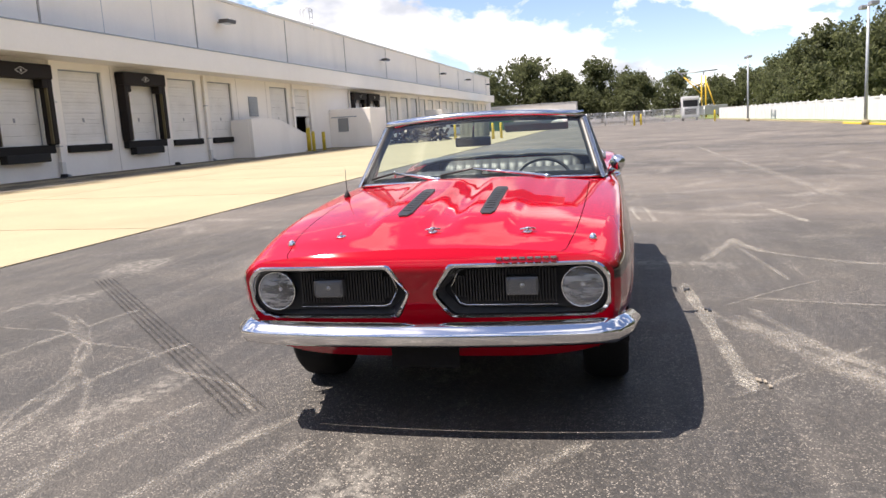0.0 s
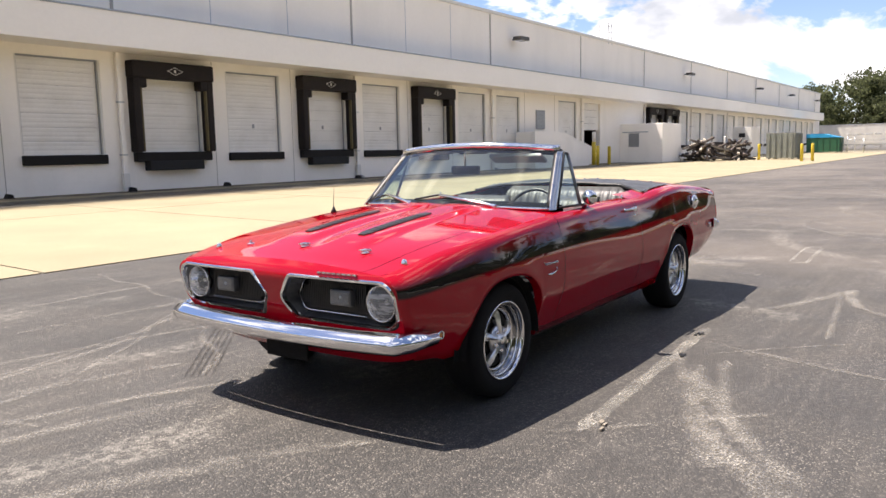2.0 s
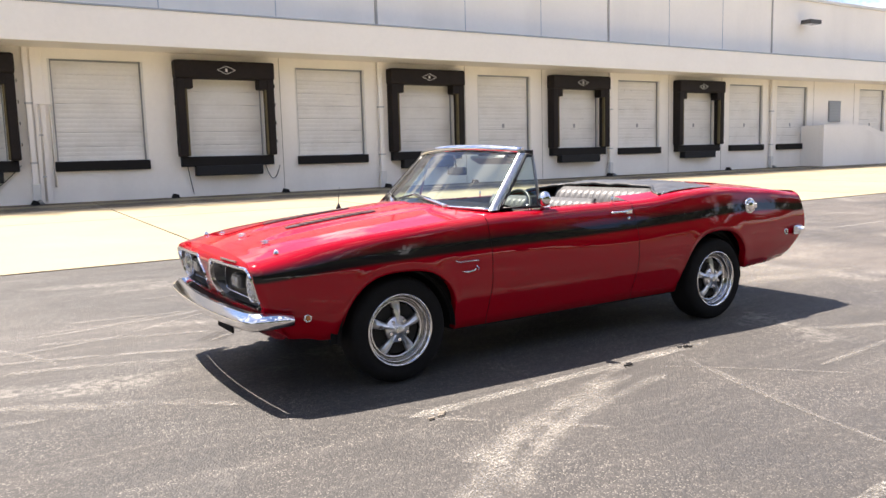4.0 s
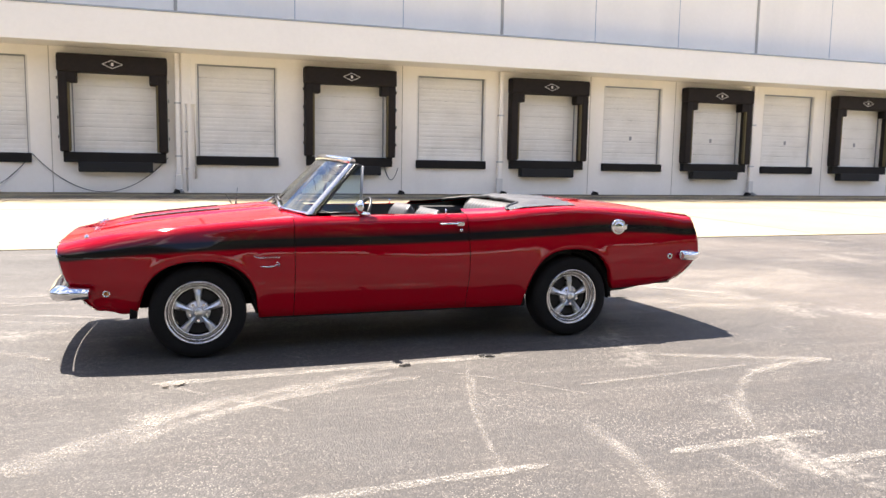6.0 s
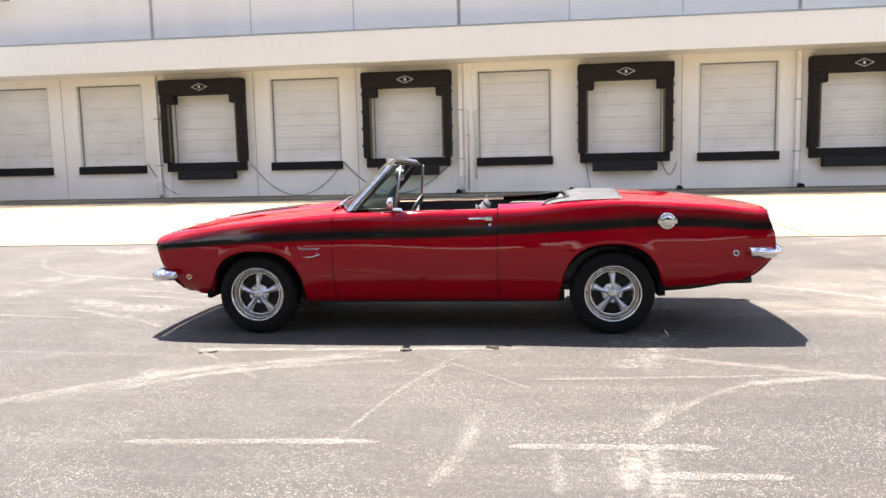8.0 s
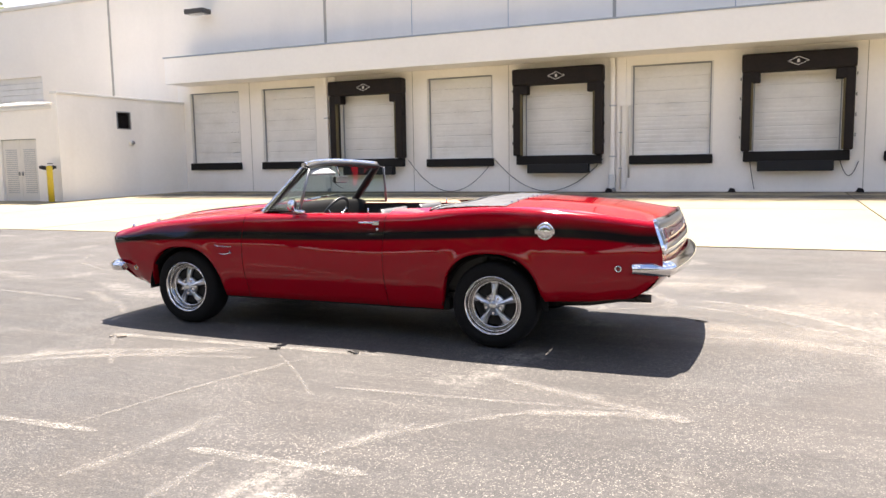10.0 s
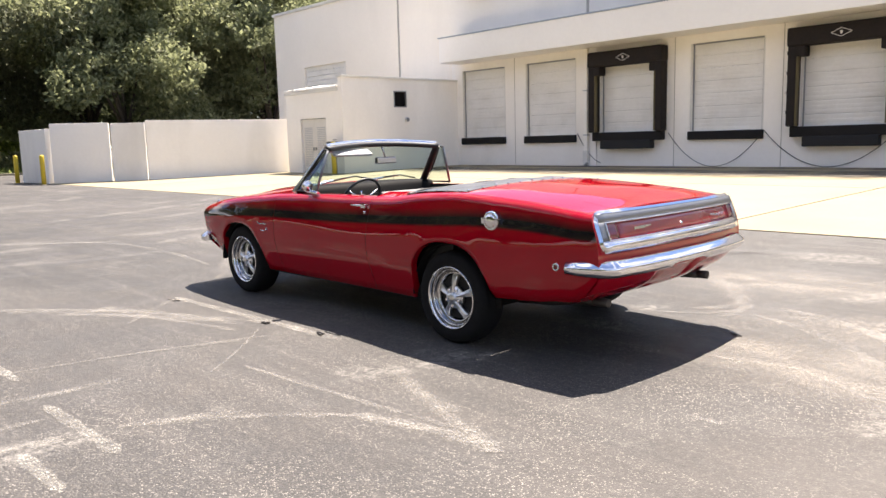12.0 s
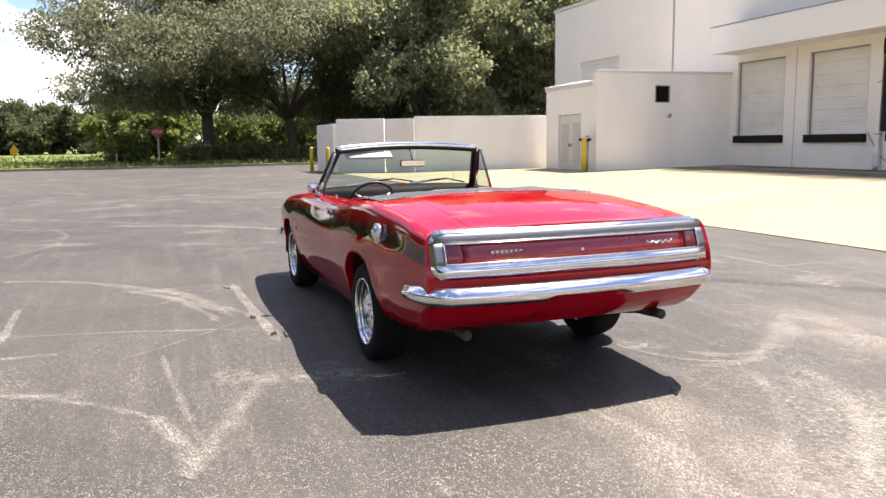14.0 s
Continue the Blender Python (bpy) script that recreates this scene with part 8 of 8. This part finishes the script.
stroke(1.71, 0.85, 2.16, 1.03, 2.35, 1.35, 0.07, 43)
stroke(2.44, 1.26, 3.07, 0.97, 3.82, 0.27, 0.12, 45)
stroke(2.56, 1.54, 3.21, 1.31, 3.96, 0.51, 0.13, 46)
stroke(3.20, -0.94, 3.31, -0.95, 3.39, -0.94, 0.06, 50)
stroke(-2.77, -3.58, -2.11, -2.48, -1.05, -1.76, 0.12, 36)
stroke(-1.05, -1.76, -0.56, -1.50, -0.09, -1.32, 0.10, 37)
stroke(1.37, -2.85, 1.66, -2.40, 2.03, -2.06, 0.09, 39)
stroke(2.00, -2.06, 2.43, -1.92, 2.86, -1.87, 0.12, 80)
stroke(1.69, -1.42, 2.06, -1.64, 2.78, -1.86, 0.14, 42)
stroke(2.35, 1.35, 2.11, 1.79, 1.50, 2.48, 0.16, 44)
stroke(-1.50, 4.10, -0.60, 4.16, 0.28, 4.14, 0.10, 71)
stroke(-3.32, 0.84, -2.85, 0.72, -2.32, 0.54, 0.12, 72)
stroke(-2.86, -0.19, -2.55, -0.40, -2.26, -0.64, 0.12, 73)
stroke(-3.08, 1.59, -2.50, 1.46, -1.93, 1.27, 0.12, 74)
stroke(-3.51, 0.09, -3.10, -0.10, -2.73, -0.38, 0.14, 75)
stroke(-3.60, 1.20, -2.60, 0.92, -1.95, 0.62, 0.10, 76)
stroke(-2.80, 2.30, -1.90, 2.20, -0.90, 1.95, 0.10, 77)
stroke(-2.10, 3.10, -1.10, 3.10, 0.00, 2.95, 0.10, 78)
scuff(9.5, -3.0, 2.8, 20, 200, 0.09, 44)
scuff(12.5, -5.0, 4.6, 60, 190, 0.10, 45)
scuff(14.0, -1.5, 3.4, 150, 300, 0.09, 46)
scuff(7.5, 1.5, 2.6, -120, 60, 0.08, 47)
scuff(20.0, -6.0, 6.0, 80, 200, 0.12, 48)
scuff(-6.5, -7.0, 3.6, 20, 150, 0.09, 49)
scuff(-3.2, 5.5, 3.6, 200, 330, 0.10, 50)
scuff(-3.8, 4.4, 3.1, 210, 320, 0.07, 51)
scuff(-4.6, 0.6, 1.6, 10, 120, 0.09, 52)
scuff(-12.0, -1.0, 5.0, -60, 70, 0.09, 53)
scuff(26.0, -2.0, 5.0, 100, 240, 0.12, 54)
stroke(2.05, 1.16, 2.20, 1.77, 1.40, 2.59, 0.14, 90)
stroke(2.72, 1.33, 3.27, 1.26, 3.76, 0.79, 0.20, 91)
# many faint crossing scuffs left by turning lorries
rs = random.Random(404)
for k in range(30, 72):
    r = rs.uniform(3.0, 16.0)
    a = rs.uniform(0, 360)
    span = rs.uniform(1.6, 6.5) / r * 57.3
    x, y = (rs.uniform(-7, 8), rs.uniform(-7, 5.4)) if k < 40 else (rs.uniform(5, 34), rs.uniform(-11, 5.2))
    if -2.6 < x < 2.8 and -1.4 < y < 1.2:
        continue
    cx, cy = x - r * math.cos(radians(a)), y - r * math.sin(radians(a))
    if max(cy + r * math.sin(radians(a + span * q)) for q in (-0.5, 0, 0.5)) > 5.7:
        continue
    scuff(cx, cy, r, a - span / 2, a + span / 2, rs.choice((0.03, 0.04, 0.05, 0.06, 0.09)), 100 + k)
# bleached, gravelly patches, thinning out to their rims
for k, (x, y, r, q, turn) in enumerate(((3.35, 0.20, 1.5, 0.45, -0.2), (4.4, 1.4, 2.6, 0.6, 0.3), (2.2, 2.6, 1.5, 0.6, 0.2))):
    bm = bmesh.new()
    bm.faces.new([bm.verts.new((math.cos(a), math.sin(a), 0)) for a in [2 * math.pi * i / 32 for i in range(32)]])
    ob = solid("bleached_patch", bm, M_PATCH, "bleached gravelly patch of asphalt", "asphalt patch")
    ob.matrix_world = Matrix.Translation((x, y, 0.0034 + 0.0002 * k)) @ Matrix.Rotation(turn, 4, "Z") @ Matrix.Diagonal((r, r * q, 1, 1))
# black tyre track with tread ribs
for k, off in enumerate((-0.08, -0.04, 0.0, 0.04, 0.08)):
    d = Vector((-2.94, -2.91)).normalized()
    s = Vector((-d.y, d.x)) * off
    a, b = Vector((1.25, 4.2)) + s, Vector((-2.05, 0.93)) + s
    ribbon("tyre_track", [tuple(a.lerp(b, q / 40)) for q in range(41)], 0.028, M_SKID, "black rubber tyre track with tread ribs", 0.0047, 0.12, 60 + k)
# small litter at the shadow's edge
for k, (x, y) in enumerate(((-0.10, -1.33), (0.52, -1.25), (-1.50, -1.43), (2.7, 0.62))):
    bm = bmesh.new()
    rs = random.Random(k)
    for q in range(4):
        p = Vector((rs.uniform(-0.05, 0.05), rs.uniform(-0.025, 0.025), 0.008))
        add_box(bm, p.x - 0.018, p.x + 0.018, p.y - 0.007, p.y + 0.007, 0.001, 0.009, 0.002)
    solid("dry_leaf_litter", bm, M_PALE_WOOD if k == 2 else M_BLACKPL, "small scrap of litter on the asphalt", "litter", "", "object", (x, y, 0.004))

# dirt along the foot of the dock wall with building shade painted in, stains under the downpipes
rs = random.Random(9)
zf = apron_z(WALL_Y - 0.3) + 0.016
ribbon("dirt_strip", [(-19.0 + 0.5 * k, WALL_Y - 0.72 + 0.1 * rs.uniform(-1, 1)) for k in range(150)], 1.35, M_STAIN_SHADE, "brown dirt with painted shade along the wall foot", zf, 0.25, 5)
ribbon("dirt_strip", [(-19.5 + 0.5 * k, WALL_Y - 3.3 + 0.12 * rs.uniform(-1, 1)) for k in range(150)], 3.6, M_STAIN_SHADE, "grey-brown dirt and painted building shade on the apron before the wall", apron_z(WALL_Y - 3.3) + 0.045, 0.12, 15)
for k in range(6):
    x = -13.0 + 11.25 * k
    ribbon("dirt_strip", [(x - 0.9 + 0.2 * q, WALL_Y - 0.55 - 0.1 * math.sin(q * 0.35)) for q in range(12)], 0.95, M_STAIN_SHADE, "dark wet stain below a downpipe", zf + 0.003, 0.2, 70 + k)
